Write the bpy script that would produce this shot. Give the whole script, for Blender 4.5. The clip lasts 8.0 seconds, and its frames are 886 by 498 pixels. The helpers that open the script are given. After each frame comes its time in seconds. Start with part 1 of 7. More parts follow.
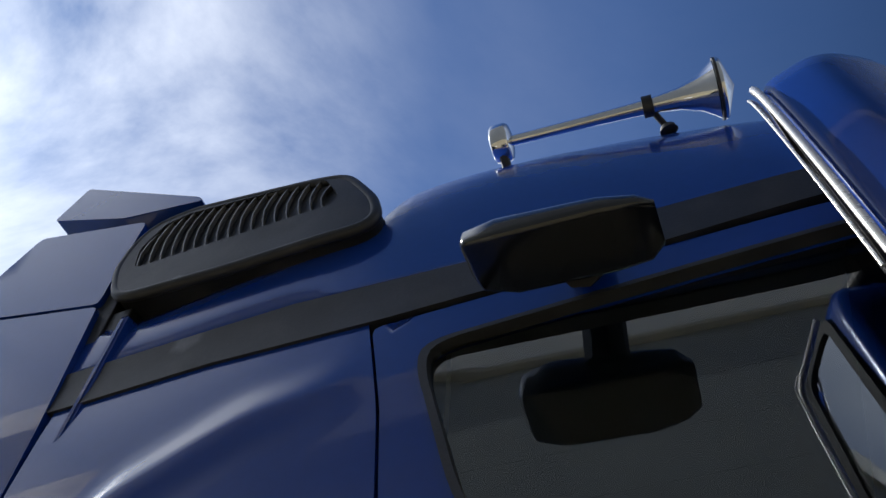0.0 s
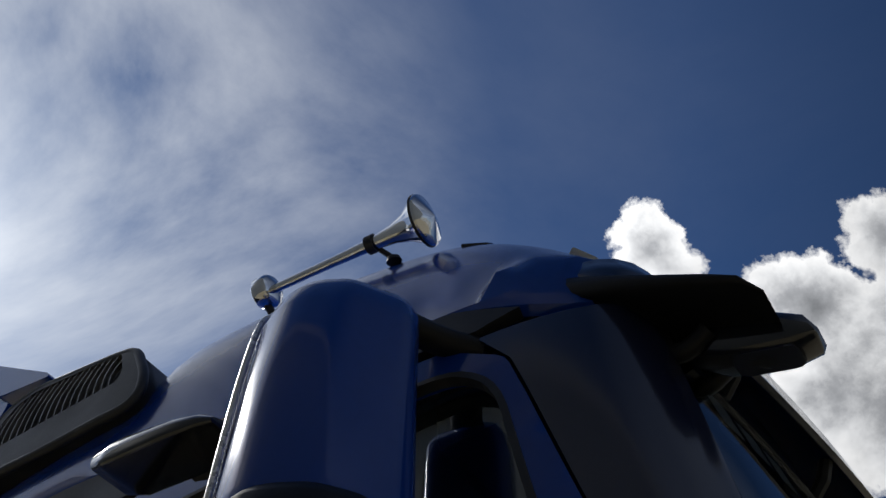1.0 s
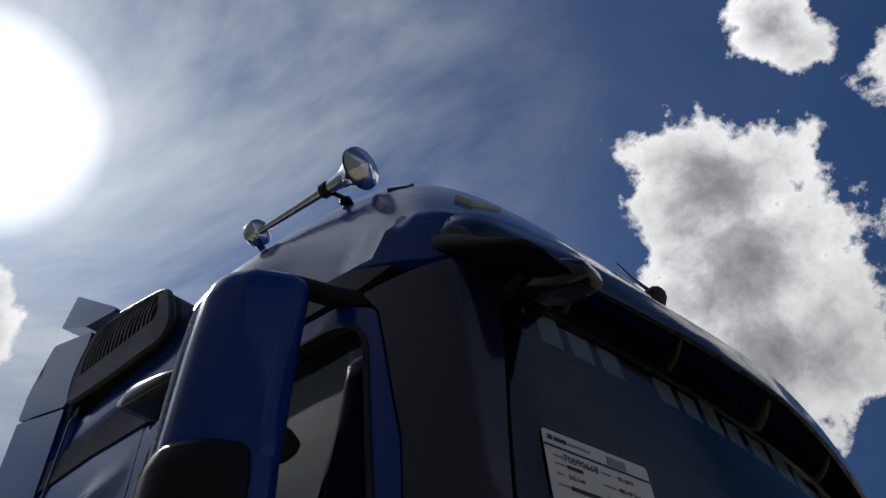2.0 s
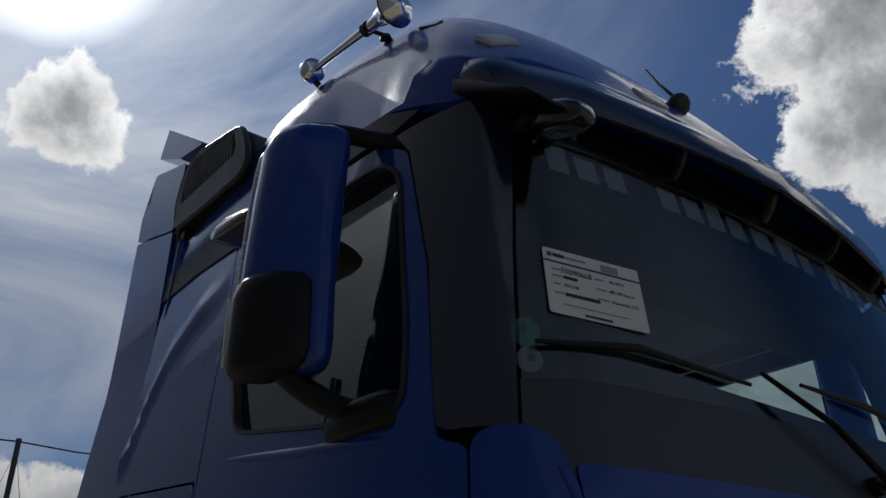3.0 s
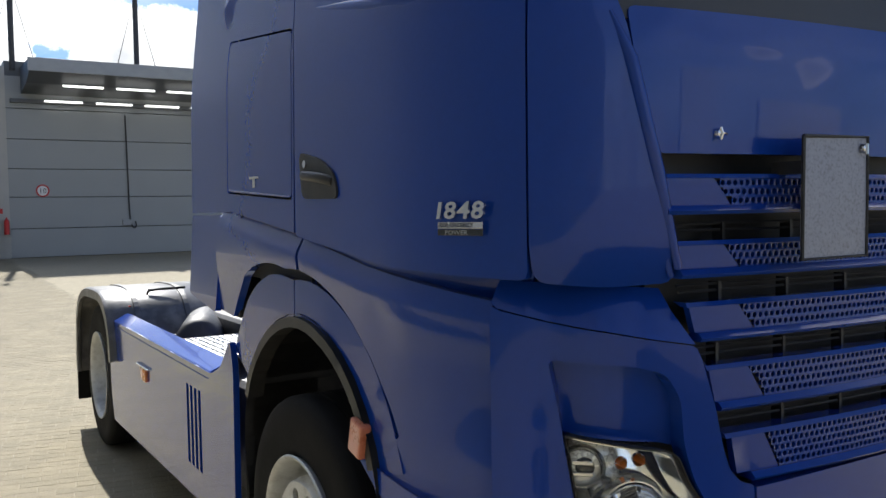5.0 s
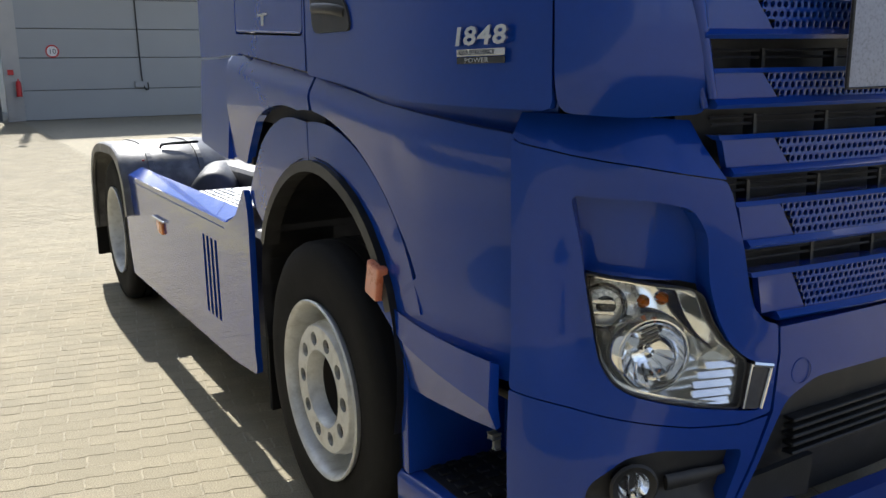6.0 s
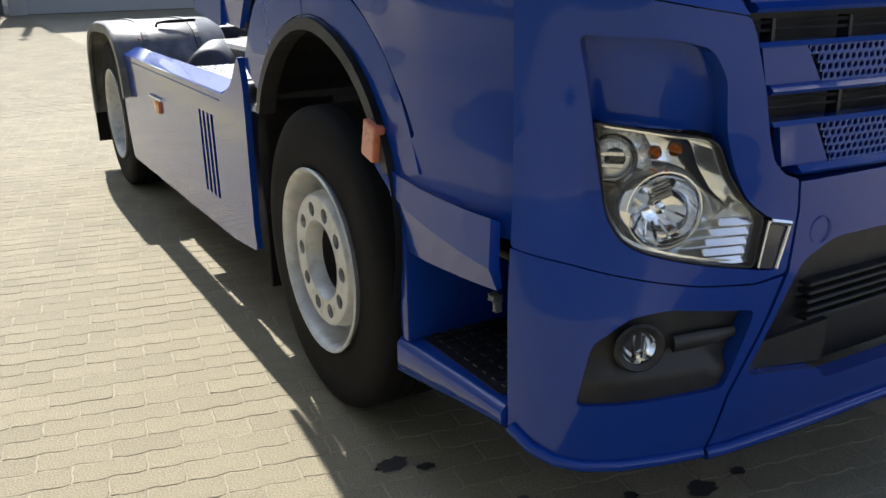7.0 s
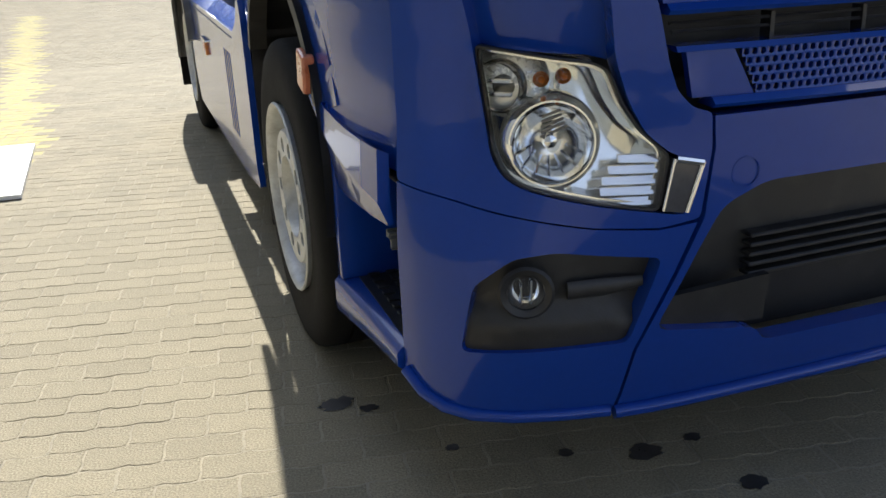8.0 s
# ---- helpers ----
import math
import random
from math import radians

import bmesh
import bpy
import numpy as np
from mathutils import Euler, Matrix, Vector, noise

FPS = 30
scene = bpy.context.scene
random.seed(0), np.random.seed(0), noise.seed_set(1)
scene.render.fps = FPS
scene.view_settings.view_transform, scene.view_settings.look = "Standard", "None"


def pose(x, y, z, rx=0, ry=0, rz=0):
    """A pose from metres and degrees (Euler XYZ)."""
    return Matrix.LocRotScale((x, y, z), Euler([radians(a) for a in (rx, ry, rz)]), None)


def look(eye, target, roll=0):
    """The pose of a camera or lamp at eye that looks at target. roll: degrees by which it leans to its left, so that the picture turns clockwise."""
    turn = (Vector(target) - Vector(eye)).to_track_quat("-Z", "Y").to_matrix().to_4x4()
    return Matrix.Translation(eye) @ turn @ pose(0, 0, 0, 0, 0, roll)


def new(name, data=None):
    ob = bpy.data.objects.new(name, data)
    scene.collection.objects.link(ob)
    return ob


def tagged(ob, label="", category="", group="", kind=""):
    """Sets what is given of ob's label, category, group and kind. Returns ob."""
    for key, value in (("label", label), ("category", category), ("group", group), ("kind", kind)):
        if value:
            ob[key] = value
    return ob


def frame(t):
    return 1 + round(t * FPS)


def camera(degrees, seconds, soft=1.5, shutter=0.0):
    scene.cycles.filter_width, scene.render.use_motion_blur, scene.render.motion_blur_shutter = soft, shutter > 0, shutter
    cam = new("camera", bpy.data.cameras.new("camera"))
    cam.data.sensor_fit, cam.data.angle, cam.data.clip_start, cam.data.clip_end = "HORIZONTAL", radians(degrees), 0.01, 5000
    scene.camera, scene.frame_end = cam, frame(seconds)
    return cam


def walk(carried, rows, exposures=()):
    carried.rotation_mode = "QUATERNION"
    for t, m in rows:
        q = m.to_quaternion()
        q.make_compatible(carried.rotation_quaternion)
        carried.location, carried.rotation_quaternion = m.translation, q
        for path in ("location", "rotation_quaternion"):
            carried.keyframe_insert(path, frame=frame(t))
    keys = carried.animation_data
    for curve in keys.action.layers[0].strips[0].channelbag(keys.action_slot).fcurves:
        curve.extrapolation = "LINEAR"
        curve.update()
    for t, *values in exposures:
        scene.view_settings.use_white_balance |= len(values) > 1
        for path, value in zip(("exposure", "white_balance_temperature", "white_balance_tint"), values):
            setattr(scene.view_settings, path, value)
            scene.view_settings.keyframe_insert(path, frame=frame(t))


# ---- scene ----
cam = camera(55.3, 8.0)
PATH = [
    (0, (-1.966, 0.981, 1.888), (-0.877, 1.368, 3.521), -1.7),
    (0.3, (-2.01, 0.721, 1.858), (-0.962, 1.181, 3.499), -2.9),
    (0.5, (-2.01, 0.531, 1.883), (-0.982, 1.02, 3.528), -3.5),
    (0.8, (-1.988, 0.233, 1.842), (-0.978, 0.777, 3.481), -3.7),
    (1, (-1.977, 0.085, 1.845), (-0.977, 0.65, 3.482), -4.3),
    (1.2, (-2.005, -0.06, 1.802), (-1.006, 0.543, 3.426), -4.3),
    (2.3, (-2.111, -0.761, 1.671), (-1.026, 0.368, 2.915), -1.8),
    (2.5, (-2.148, -0.839, 1.655), (-1.063, 0.368, 2.824), -1.7),
    (2.7, (-2.188, -0.902, 1.639), (-1.089, 0.372, 2.72), -1.6),
    (3, (-2.193, -0.97, 1.609), (-1.075, 0.392, 2.555), -1.3),
    (3.5, (-2.199, -1.068, 1.572), (-1.089, 0.459, 2.23), -1.0),
    (4, (-2.238, -1.146, 1.595), (-1.189, 0.515, 1.973), -1.0),
    (4.5, (-2.23, -1.176, 1.6), (-1.179, 0.522, 1.723), -1.0),
    (4.7, (-2.231, -1.175, 1.6), (-1.178, 0.525, 1.628), -1.1),
    (5.8, (-2.215, -1.13, 1.526), (-1.208, 0.566, 1.194), -0.9),
    (6, (-2.199, -1.107, 1.512), (-1.208, 0.584, 1.111), -1.1),
    (6.5, (-2.168, -1.076, 1.45), (-1.207, 0.599, 0.927), -1.2),
    (7, (-2.133, -1.048, 1.38), (-1.2, 0.606, 0.755), -1.3),
    (7.5, (-1.979, -1.088, 1.312), (-1.124, 0.579, 0.613), -1.6),
    (8, (-1.619, -1.214, 1.288), (-0.995, 0.548, 0.577), -2.4),
]
EXPOSURES = [(0, 0.22), (0.5, -0.33), (1.0, -0.76), (2.5, -1.08), (3.0, -1.04), (3.5, -0.1), (4.0, 0.4), (4.7, 0.68), (5.8, 1.05), (6.5, 1.1), (8.0, 1.08)]
walk(cam, [(t, look(eye, target, roll)) for t, eye, target, roll in PATH], EXPOSURES)

# ---- world, sun, exposure ----
from mathutils.geometry import delaunay_2d_cdt

SUN_DIR = Vector((0.115, 1.0, 1.0)).normalized()


def build_world():
    world = bpy.data.worlds.new("sky")
    scene.world = world
    world.use_nodes = True
    nt = world.node_tree
    nt.nodes.clear()
    N, L = nt.nodes.new, nt.links.new
    out, bg = N("ShaderNodeOutputWorld"), N("ShaderNodeBackground")
    sky = N("ShaderNodeTexSky")
    sky.sky_type, sky.sun_disc = "NISHITA", False
    sky.sun_elevation = math.asin(SUN_DIR.z)
    sky.sun_rotation = math.atan2(SUN_DIR.x, SUN_DIR.y)
    sky.air_density, sky.dust_density, sky.ozone_density = 1.0, 0.6, 2.0
    dim = N("ShaderNodeMix")
    dim.data_type, dim.blend_type = "RGBA", "MULTIPLY"
    dim.inputs["Factor"].default_value = 1.0
    dim.inputs["B"].default_value = (SKY_GAIN * 0.62, SKY_GAIN * 0.91, SKY_GAIN * 1.32, 1)
    L(sky.outputs["Color"], dim.inputs["A"])
    co = N("ShaderNodeTexCoord")
    # the clouds lie on a flat layer overhead
    sep, flat = N("ShaderNodeSeparateXYZ"), N("ShaderNodeCombineXYZ")
    L(co.outputs["Generated"], sep.inputs[0])
    up = N("ShaderNodeMath")
    up.operation = "MAXIMUM"
    up.inputs[1].default_value = 0.0
    L(sep.outputs["Z"], up.inputs[0])
    lift = N("ShaderNodeMath")
    lift.operation = "ADD"
    lift.inputs[1].default_value = 0.22
    L(up.outputs[0], lift.inputs[0])
    for axis in "XY":
        div = N("ShaderNodeMath")
        div.operation = "DIVIDE"
        L(sep.outputs[axis], div.inputs[0])
        L(lift.outputs[0], div.inputs[1])
        L(div.outputs[0], flat.inputs[axis])

    def noise_of(scale, detail, rough, seed, vec, distort=0.0):
        n = N("ShaderNodeTexNoise")
        n.noise_dimensions = "4D"
        n.inputs["Scale"].default_value, n.inputs["Detail"].default_value = scale, detail
        n.inputs["Roughness"].default_value, n.inputs["W"].default_value = rough, seed
        n.inputs["Distortion"].default_value = distort
        L(vec, n.inputs["Vector"])
        return n.outputs["Fac"]

    def ramp(fac, *stops, soft=False):
        r = N("ShaderNodeValToRGB")
        if soft:
            r.color_ramp.interpolation = "B_SPLINE"
        r.color_ramp.elements[0].position, r.color_ramp.elements[0].color = stops[0][0], stops[0][1]
        r.color_ramp.elements[1].position, r.color_ramp.elements[1].color = stops[-1][0], stops[-1][1]
        for pos, col in stops[1:-1]:
            r.color_ramp.elements.new(pos).color = col
        L(fac, r.inputs["Fac"])
        return r.outputs["Color"]

    def grey(v, a=1):
        return (v, v, v, a)

    def maths(op, x, y, clamp=False):
        n = N("ShaderNodeMath")
        n.operation, n.use_clamp = op, clamp
        for k, v in enumerate((x, y)):
            if isinstance(v, (int, float)):
                n.inputs[k].default_value = v
            else:
                L(v, n.inputs[k])
        return n.outputs[0]

    def blend(fac, x, y, mode="MIX"):
        n = N("ShaderNodeMix")
        n.data_type, n.blend_type = "RGBA", mode
        for k, v in (("Factor", fac), ("A", x), ("B", y)):
            if isinstance(v, (int, float, tuple)):
                n.inputs[k].default_value = v
            else:
                L(v, n.inputs[k])
        return n.outputs["Result"]

    # heaps of cumulus, each a rough lump in its own part of the sky
    lump = None
    for c, r in CUMULUS:
        d = N("ShaderNodeVectorMath")
        d.operation = "DISTANCE"
        d.inputs[1].default_value = Vector(c).normalized()
        L(co.outputs["Generated"], d.inputs[0])
        v = maths("SUBTRACT", 1.0, maths("DIVIDE", d.outputs["Value"], r))
        lump = v if lump is None else maths("MAXIMUM", lump, v)
    lump = maths("MAXIMUM", lump, -0.8)
    rough_edge = noise_of(9.0, 10.0, 0.62, 1.7, co.outputs["Generated"], 0.15)
    field = maths("ADD", maths("MULTIPLY", lump, 0.55), maths("MULTIPLY", maths("SUBTRACT", rough_edge, 0.5), 1.5))
    cover = ramp(field, (0.03, grey(0)), (0.11, grey(1)))
    folds = noise_of(13.0, 7.0, 0.62, 4.2, co.outputs["Generated"], 0.2)
    body = ramp(field, (0.05, (1.8, 1.8, 1.8, 1)), (0.24, (1.35, 1.37, 1.4, 1)), (0.44, (0.70, 0.72, 0.76, 1)), (0.68, (0.36, 0.375, 0.40, 1)))
    low_body = ramp(field, (0.05, (1.7, 1.7, 1.7, 1)), (0.25, (1.1, 1.12, 1.15, 1)), (0.6, (0.75, 0.78, 0.82, 1)))
    body = blend(ramp(sep.outputs["Z"], (0.30, grey(0)), (0.48, grey(1))), low_body, body)
    cloud = blend(1.0, body, ramp(folds, (0.3, grey(0.78)), (0.7, grey(1.2))), "MULTIPLY")
    # thin high veil, thickest towards the sun
    dot = N("ShaderNodeVectorMath")
    dot.operation = "DOT_PRODUCT"
    dot.inputs[1].default_value = SUN_DIR
    L(co.outputs["Generated"], dot.inputs[0])
    toward = dot.outputs["Value"]
    wisps = noise_of(1.3, 8.0, 0.6, 7.7, flat.outputs[0], 0.9)
    near = ramp(toward, (0.77, grey(0.0)), (0.86, grey(0.30)), (0.95, grey(1.0)), soft=True)
    veil = blend(1.0, ramp(wisps, (0.38, grey(0.03)), (0.68, grey(0.95))), near, "MULTIPLY")
    haze = blend(veil, dim.outputs["Result"], (1.5, 1.55, 1.6, 1))
    # scattered cloud over the rest of the sky
    puffs = noise_of(CLOUD_SCALE, 7.0, 0.56, CLOUD_SEED, flat.outputs[0], 0.1)
    behind = ramp(maths("MULTIPLY", sep.outputs["Y"], -1.0), (0.35, grey(0)), (0.75, grey(1)))
    rest = blend(1.0, ramp(puffs, (0.38, grey(0.14)), (0.62, grey(0.62))), behind, "MULTIPLY")
    haze = blend(rest, haze, (1.3, 1.45, 1.7, 1))
    sky_all = blend(cover, haze, cloud)
    # the sky is brightest high up on the sun's side and darkest opposite
    lobe = ramp(toward, (0.0, grey(0.8)), (0.25, grey(0.85)), (0.45, grey(1.0)))
    high = maths("MULTIPLY", ramp(toward, (0.35, grey(0)), (0.62, grey(0.5))), ramp(sep.outputs["Z"], (0.38, grey(0)), (0.62, grey(1))))
    sky_all = blend(1.0, blend(1.0, sky_all, lobe, "MULTIPLY"), maths("ADD", high, 1.0), "MULTIPLY")
    # bright haze round the sun
    glow = ramp(toward, (0.965, grey(0)), (0.988, grey(0.15)), (0.995, grey(0.5)), (0.9992, grey(6.0)))
    L(blend(1.0, sky_all, glow, "ADD"), bg.inputs["Color"])
    bg.inputs["Strength"].default_value = SKY_STRENGTH
    L(bg.outputs[0], out.inputs["Surface"])


CUMULUS = [((0.15, 0.809, 0.568), 0.065), ((0.693, 0.212, 0.689), 0.125), ((0.754, 0.214, 0.621), 0.15), ((0.808, 0.244, 0.536), 0.13), ((0.791, 0.316, 0.524), 0.07),
           ((0.618, 0.078, 0.783), 0.058), ((0.72, -0.05, 0.695), 0.07), ((0.69, -0.145, 0.715), 0.055), ((0.79, -0.065, 0.61), 0.14),
           ((0.115, 0.966, 0.225), 0.062), ((0.05, 0.976, 0.18), 0.07), ((0.19, 0.965, 0.165), 0.06), ((0.27, 0.945, 0.18), 0.06), ((-0.12, 0.97, 0.2), 0.09), ((0.80, 0.52, 0.28), 0.16), ((0.86, 0.42, 0.28), 0.10), ((0.62, -0.76, 0.2), 0.045), ((0.70, -0.70, 0.13), 0.05)]
SKY_GAIN, SKY_STRENGTH, CLOUD_SCALE, CLOUD_SEED = 0.070, 0.72, 0.75, 2.3
build_world()
lamp = bpy.data.lights.new("sun", "SUN")
lamp.energy, lamp.angle, lamp.color = 4.9, radians(0.55), (0.985, 0.965, 0.92)
sun = new("sun", lamp)
sun.matrix_world = look(SUN_DIR * 60, (0, 0, 0))

# ---- materials ----


def material(name, base, rough=0.5, metal=0.0, vary=0.15, scale=6.0, fine=90.0, bump=0.0, coat=0.0, rough_vary=0.1,
             spec=0.5, dirt=None, dirt_amount=0.0, emit=None, strength=0.0, coat_rough=0.10, tint=None, random_obj=0.0, grain=0.4):
    """A principled material with two scales of variation in colour, gloss and relief."""
    m = bpy.data.materials.new(name)
    m.use_nodes = True
    nt = m.node_tree
    N, L = nt.nodes.new, nt.links.new
    p = nt.nodes["Principled BSDF"]
    p.inputs["Metallic"].default_value = metal
    p.inputs["Coat Weight"].default_value = coat
    p.inputs["Coat Roughness"].default_value = coat_rough
    p.inputs["Specular IOR Level"].default_value = spec
    if tint:
        p.inputs["Specular Tint"].default_value = (*tint, 1)
    co = N("ShaderNodeTexCoord")
    big, small = N("ShaderNodeTexNoise"), N("ShaderNodeTexNoise")
    for n, s, d in ((big, scale, 4.0), (small, fine, 3.0)):
        n.inputs["Scale"].default_value, n.inputs["Detail"].default_value = s, d
        L(co.outputs["Object"], n.inputs["Vector"])
    blend = N("ShaderNodeMath")
    blend.operation = "MULTIPLY_ADD"
    blend.inputs[1].default_value = grain
    L(small.outputs["Fac"], blend.inputs[0])
    half = N("ShaderNodeMath")
    half.operation = "MULTIPLY"
    half.inputs[1].default_value = 1.0 - grain
    L(big.outputs["Fac"], half.inputs[0])
    L(half.outputs[0], blend.inputs[2])
    r = N("ShaderNodeMapRange")
    r.inputs["From Min"].default_value, r.inputs["From Max"].default_value = 0.3, 0.7
    r.inputs["To Min"].default_value, r.inputs["To Max"].default_value = 1 - vary, 1 + vary
    L(blend.outputs[0], r.inputs["Value"])
    gain = r.outputs["Result"]
    if random_obj:
        info = N("ShaderNodeObjectInfo")
        island = N("ShaderNodeNewGeometry")
        summed = N("ShaderNodeMath")
        summed.operation = "ADD"
        L(info.outputs["Random"], summed.inputs[0])
        L(island.outputs["Random Per Island"], summed.inputs[1])
        fr = N("ShaderNodeMath")
        fr.operation = "FRACT"
        L(summed.outputs[0], fr.inputs[0])
        rr = N("ShaderNodeMapRange")
        rr.inputs["To Min"].default_value, rr.inputs["To Max"].default_value = 1 - random_obj, 1 + random_obj
        L(fr.outputs[0], rr.inputs["Value"])
        mul = N("ShaderNodeMath")
        mul.operation = "MULTIPLY"
        L(gain, mul.inputs[0])
        L(rr.outputs["Result"], mul.inputs[1])
        gain = mul.outputs[0]
    col = N("ShaderNodeVectorMath")
    col.operation = "SCALE"
    col.inputs[0].default_value = base
    L(gain, col.inputs["Scale"])
    colour = col.outputs["Vector"]
    if dirt:
        soil = N("ShaderNodeTexNoise")
        soil.inputs["Scale"].default_value, soil.inputs["Detail"].default_value = scale * 2.3, 6.0
        L(co.outputs["Object"], soil.inputs["Vector"])
        cut = N("ShaderNodeMapRange")
        cut.inputs["From Min"].default_value, cut.inputs["From Max"].default_value = 0.48, 0.75
        cut.inputs["To Max"].default_value = dirt_amount
        L(soil.outputs["Fac"], cut.inputs["Value"])
        mx = N("ShaderNodeMix")
        mx.data_type = "RGBA"
        L(cut.outputs["Result"], mx.inputs["Factor"])
        L(colour, mx.inputs["A"])
        mx.inputs["B"].default_value = (*dirt, 1)
        colour = mx.outputs["Result"]
    L(colour, p.inputs["Base Color"])
    rg = N("ShaderNodeMapRange")
    rg.inputs["From Min"].default_value, rg.inputs["From Max"].default_value = 0.3, 0.7
    rg.inputs["To Min"].default_value = max(0.0, rough - rough_vary)
    rg.inputs["To Max"].default_value = min(1.0, rough + rough_vary)
    L(blend.outputs[0], rg.inputs["Value"])
    L(rg.outputs["Result"], p.inputs["Roughness"])
    if bump:
        b = N("ShaderNodeBump")
        b.inputs["Strength"].default_value, b.inputs["Distance"].default_value = 1.0, bump
        L(small.outputs["Fac"], b.inputs["Height"])
        L(b.outputs["Normal"], p.inputs["Normal"])
    if emit:
        p.inputs["Emission Color"].default_value = (*emit, 1)
        p.inputs["Emission Strength"].default_value = strength
    return m


def pane_material(name, tint, gloss_rough=0.01, ior=1.5):
    """A thin pane: tinted see-through with a Fresnel gloss."""
    m = bpy.data.materials.new(name)
    m.use_nodes = True
    nt = m.node_tree
    nt.nodes.clear()
    N, L = nt.nodes.new, nt.links.new
    out, mix = N("ShaderNodeOutputMaterial"), N("ShaderNodeMixShader")
    clear, gloss, fres = N("ShaderNodeBsdfTransparent"), N("ShaderNodeBsdfGlossy"), N("ShaderNodeFresnel")
    clear.inputs["Color"].default_value = (*tint, 1)
    gloss.inputs["Roughness"].default_value = gloss_rough
    gloss.inputs["Color"].default_value = (0.9, 0.95, 1.0, 1)
    fres.inputs["IOR"].default_value = ior
    L(fres.outputs[0], mix.inputs[0])
    L(clear.outputs[0], mix.inputs[1])
    L(gloss.outputs[0], mix.inputs[2])
    L(mix.outputs[0], out.inputs["Surface"])
    return m


PAINT = material("blue_paint", (0.006, 0.041, 0.268), 0.20, 0.0, 0.06, 2.0, 60, 0.0, 0.5, 0.03, spec=0.3, coat_rough=0.015, tint=(0.5, 0.65, 1.0))
# the cab's blue paint again, darkened to carry the pillar's shade
SHADED_PAINT = material("shaded_blue_paint", (0.009, 0.013, 0.040), 0.22, 0.0, 0.08, 2.0, 60, 0.0, 0.6, 0.04)
PLASTIC = material("black_plastic", (0.018, 0.018, 0.019), 0.5, 0, 0.2, 5, 200, 0.0004, dirt=(0.09, 0.085, 0.08), dirt_amount=0.25)
DARK_PLASTIC = material("dark_plastic", (0.006, 0.006, 0.007), 0.5, 0, 0.2, 5, 200, 0.0003, spec=0.3)
FIN = material("bright_lamp_fin", (0.96, 0.96, 0.96), 0.12, 0.85, 0.05, 9, 80)
GLOSS_BLACK = material("gloss_black", (0.006, 0.007, 0.010), 0.15, 0, 0.2, 3, 80, 0, 0.6)
COWL = material("black_cowl", (0.021, 0.021, 0.023), 0.4, 0, 0.2, 3, 80, 0, 0.2, dirt=(0.03, 0.03, 0.032), dirt_amount=0.4)
SMOKE = material("smoked_visor", (0.006, 0.009, 0.028), 0.14, 0, 0.2, 3, 80, 0, 0.8)
RUBBER = material("tyre_rubber", (0.0065, 0.0064, 0.0066), 0.85, 0, 0.25, 6, 150, 0.0006, spec=0.2, dirt=(0.028, 0.027, 0.026), dirt_amount=0.10)
STEEL = material("silver_wheel_steel", (0.56, 0.57, 0.56), 0.45, 0.35, 0.15, 9, 120, 0.0002, dirt=(0.16, 0.14, 0.12), dirt_amount=0.4)
RUST = material("rusty_hub", (0.022, 0.018, 0.016), 0.8, 0.2, 0.35, 14, 120, 0.001)
CHROME = material("chrome", (0.75, 0.76, 0.78), 0.07, 1.0, 0.05, 5, 60, 0, 0, 0.04)
REFLECTOR = material("lamp_reflector", (0.93, 0.94, 0.95), 0.10, 1.0, 0.05, 9, 60, 0, 0, 0.05)
TRAY = material("bright_lamp_tray", (0.93, 0.93, 0.90), 0.14, 0.85, 0.04, 9, 30, rough_vary=0.03)
SIDE_LENS = material("smoked_side_lens", (0.09, 0.09, 0.10), 0.12, 0.3, 0.2, 9, 80, 0, 0.6)
SATIN = material("satin_grey_lamp_body", (0.80, 0.80, 0.79), 0.25, 0.5, 0.05, 9, 80)
AMBER = material("amber_plastic", (0.62, 0.16, 0.02), 0.25, 0, 0.1, 20, 100, 0, 0.5)
AMBER_PALE = material("faded_orange_reflector", (0.55, 0.17, 0.09), 0.3, 0, 0.15, 20, 100, 0, 0.5)
RED = material("red_plastic", (0.5, 0.02, 0.02), 0.4, 0, 0.1)
WHITE_LENS = material("white_lens", (0.55, 0.55, 0.53), 0.3, 0, 0.1, 20, 100, 0, 0.5)
MIRROR = material("mirror_glass", (0.85, 0.87, 0.88), 0.01, 1.0, 0.01, 3, 20, 0, 0, 0.0)
ALU = material("chequer_aluminium", (0.62, 0.62, 0.60), 0.38, 0.85, 0.15, 9, 120, 0.0008, dirt=(0.3, 0.28, 0.25), dirt_amount=0.4)
FRAME_STEEL = material("chassis_paint", (0.045, 0.045, 0.048), 0.55, 0.1, 0.25, 8, 120, 0.0005, dirt=(0.12, 0.11, 0.1), dirt_amount=0.4)
FENDER = material("fender_plastic", (0.085, 0.083, 0.08), 0.38, 0, 0.2, 4, 150, 0.0004, dirt=(0.28, 0.27, 0.26), dirt_amount=0.6)
FABRIC = material("cab_trim", (0.045, 0.047, 0.05), 0.9, 0, 0.2, 8, 200, 0.0002)
DASH = material("dashboard", (0.014, 0.015, 0.016), 0.65, 0, 0.15, 8, 200, 0.0002)
HEADLINER = material("headliner", (0.23, 0.24, 0.25), 0.9, 0, 0.12, 8, 200, 0.0002)
PAPER = material("white_paper", (0.74, 0.75, 0.76), 0.6, 0, 0.02, 5, 50)
INK = material("dark_ink", (0.03, 0.035, 0.05), 0.6, 0, 0.02)
INK_BLUE = material("blue_ink", (0.03, 0.06, 0.22), 0.6, 0, 0.02)
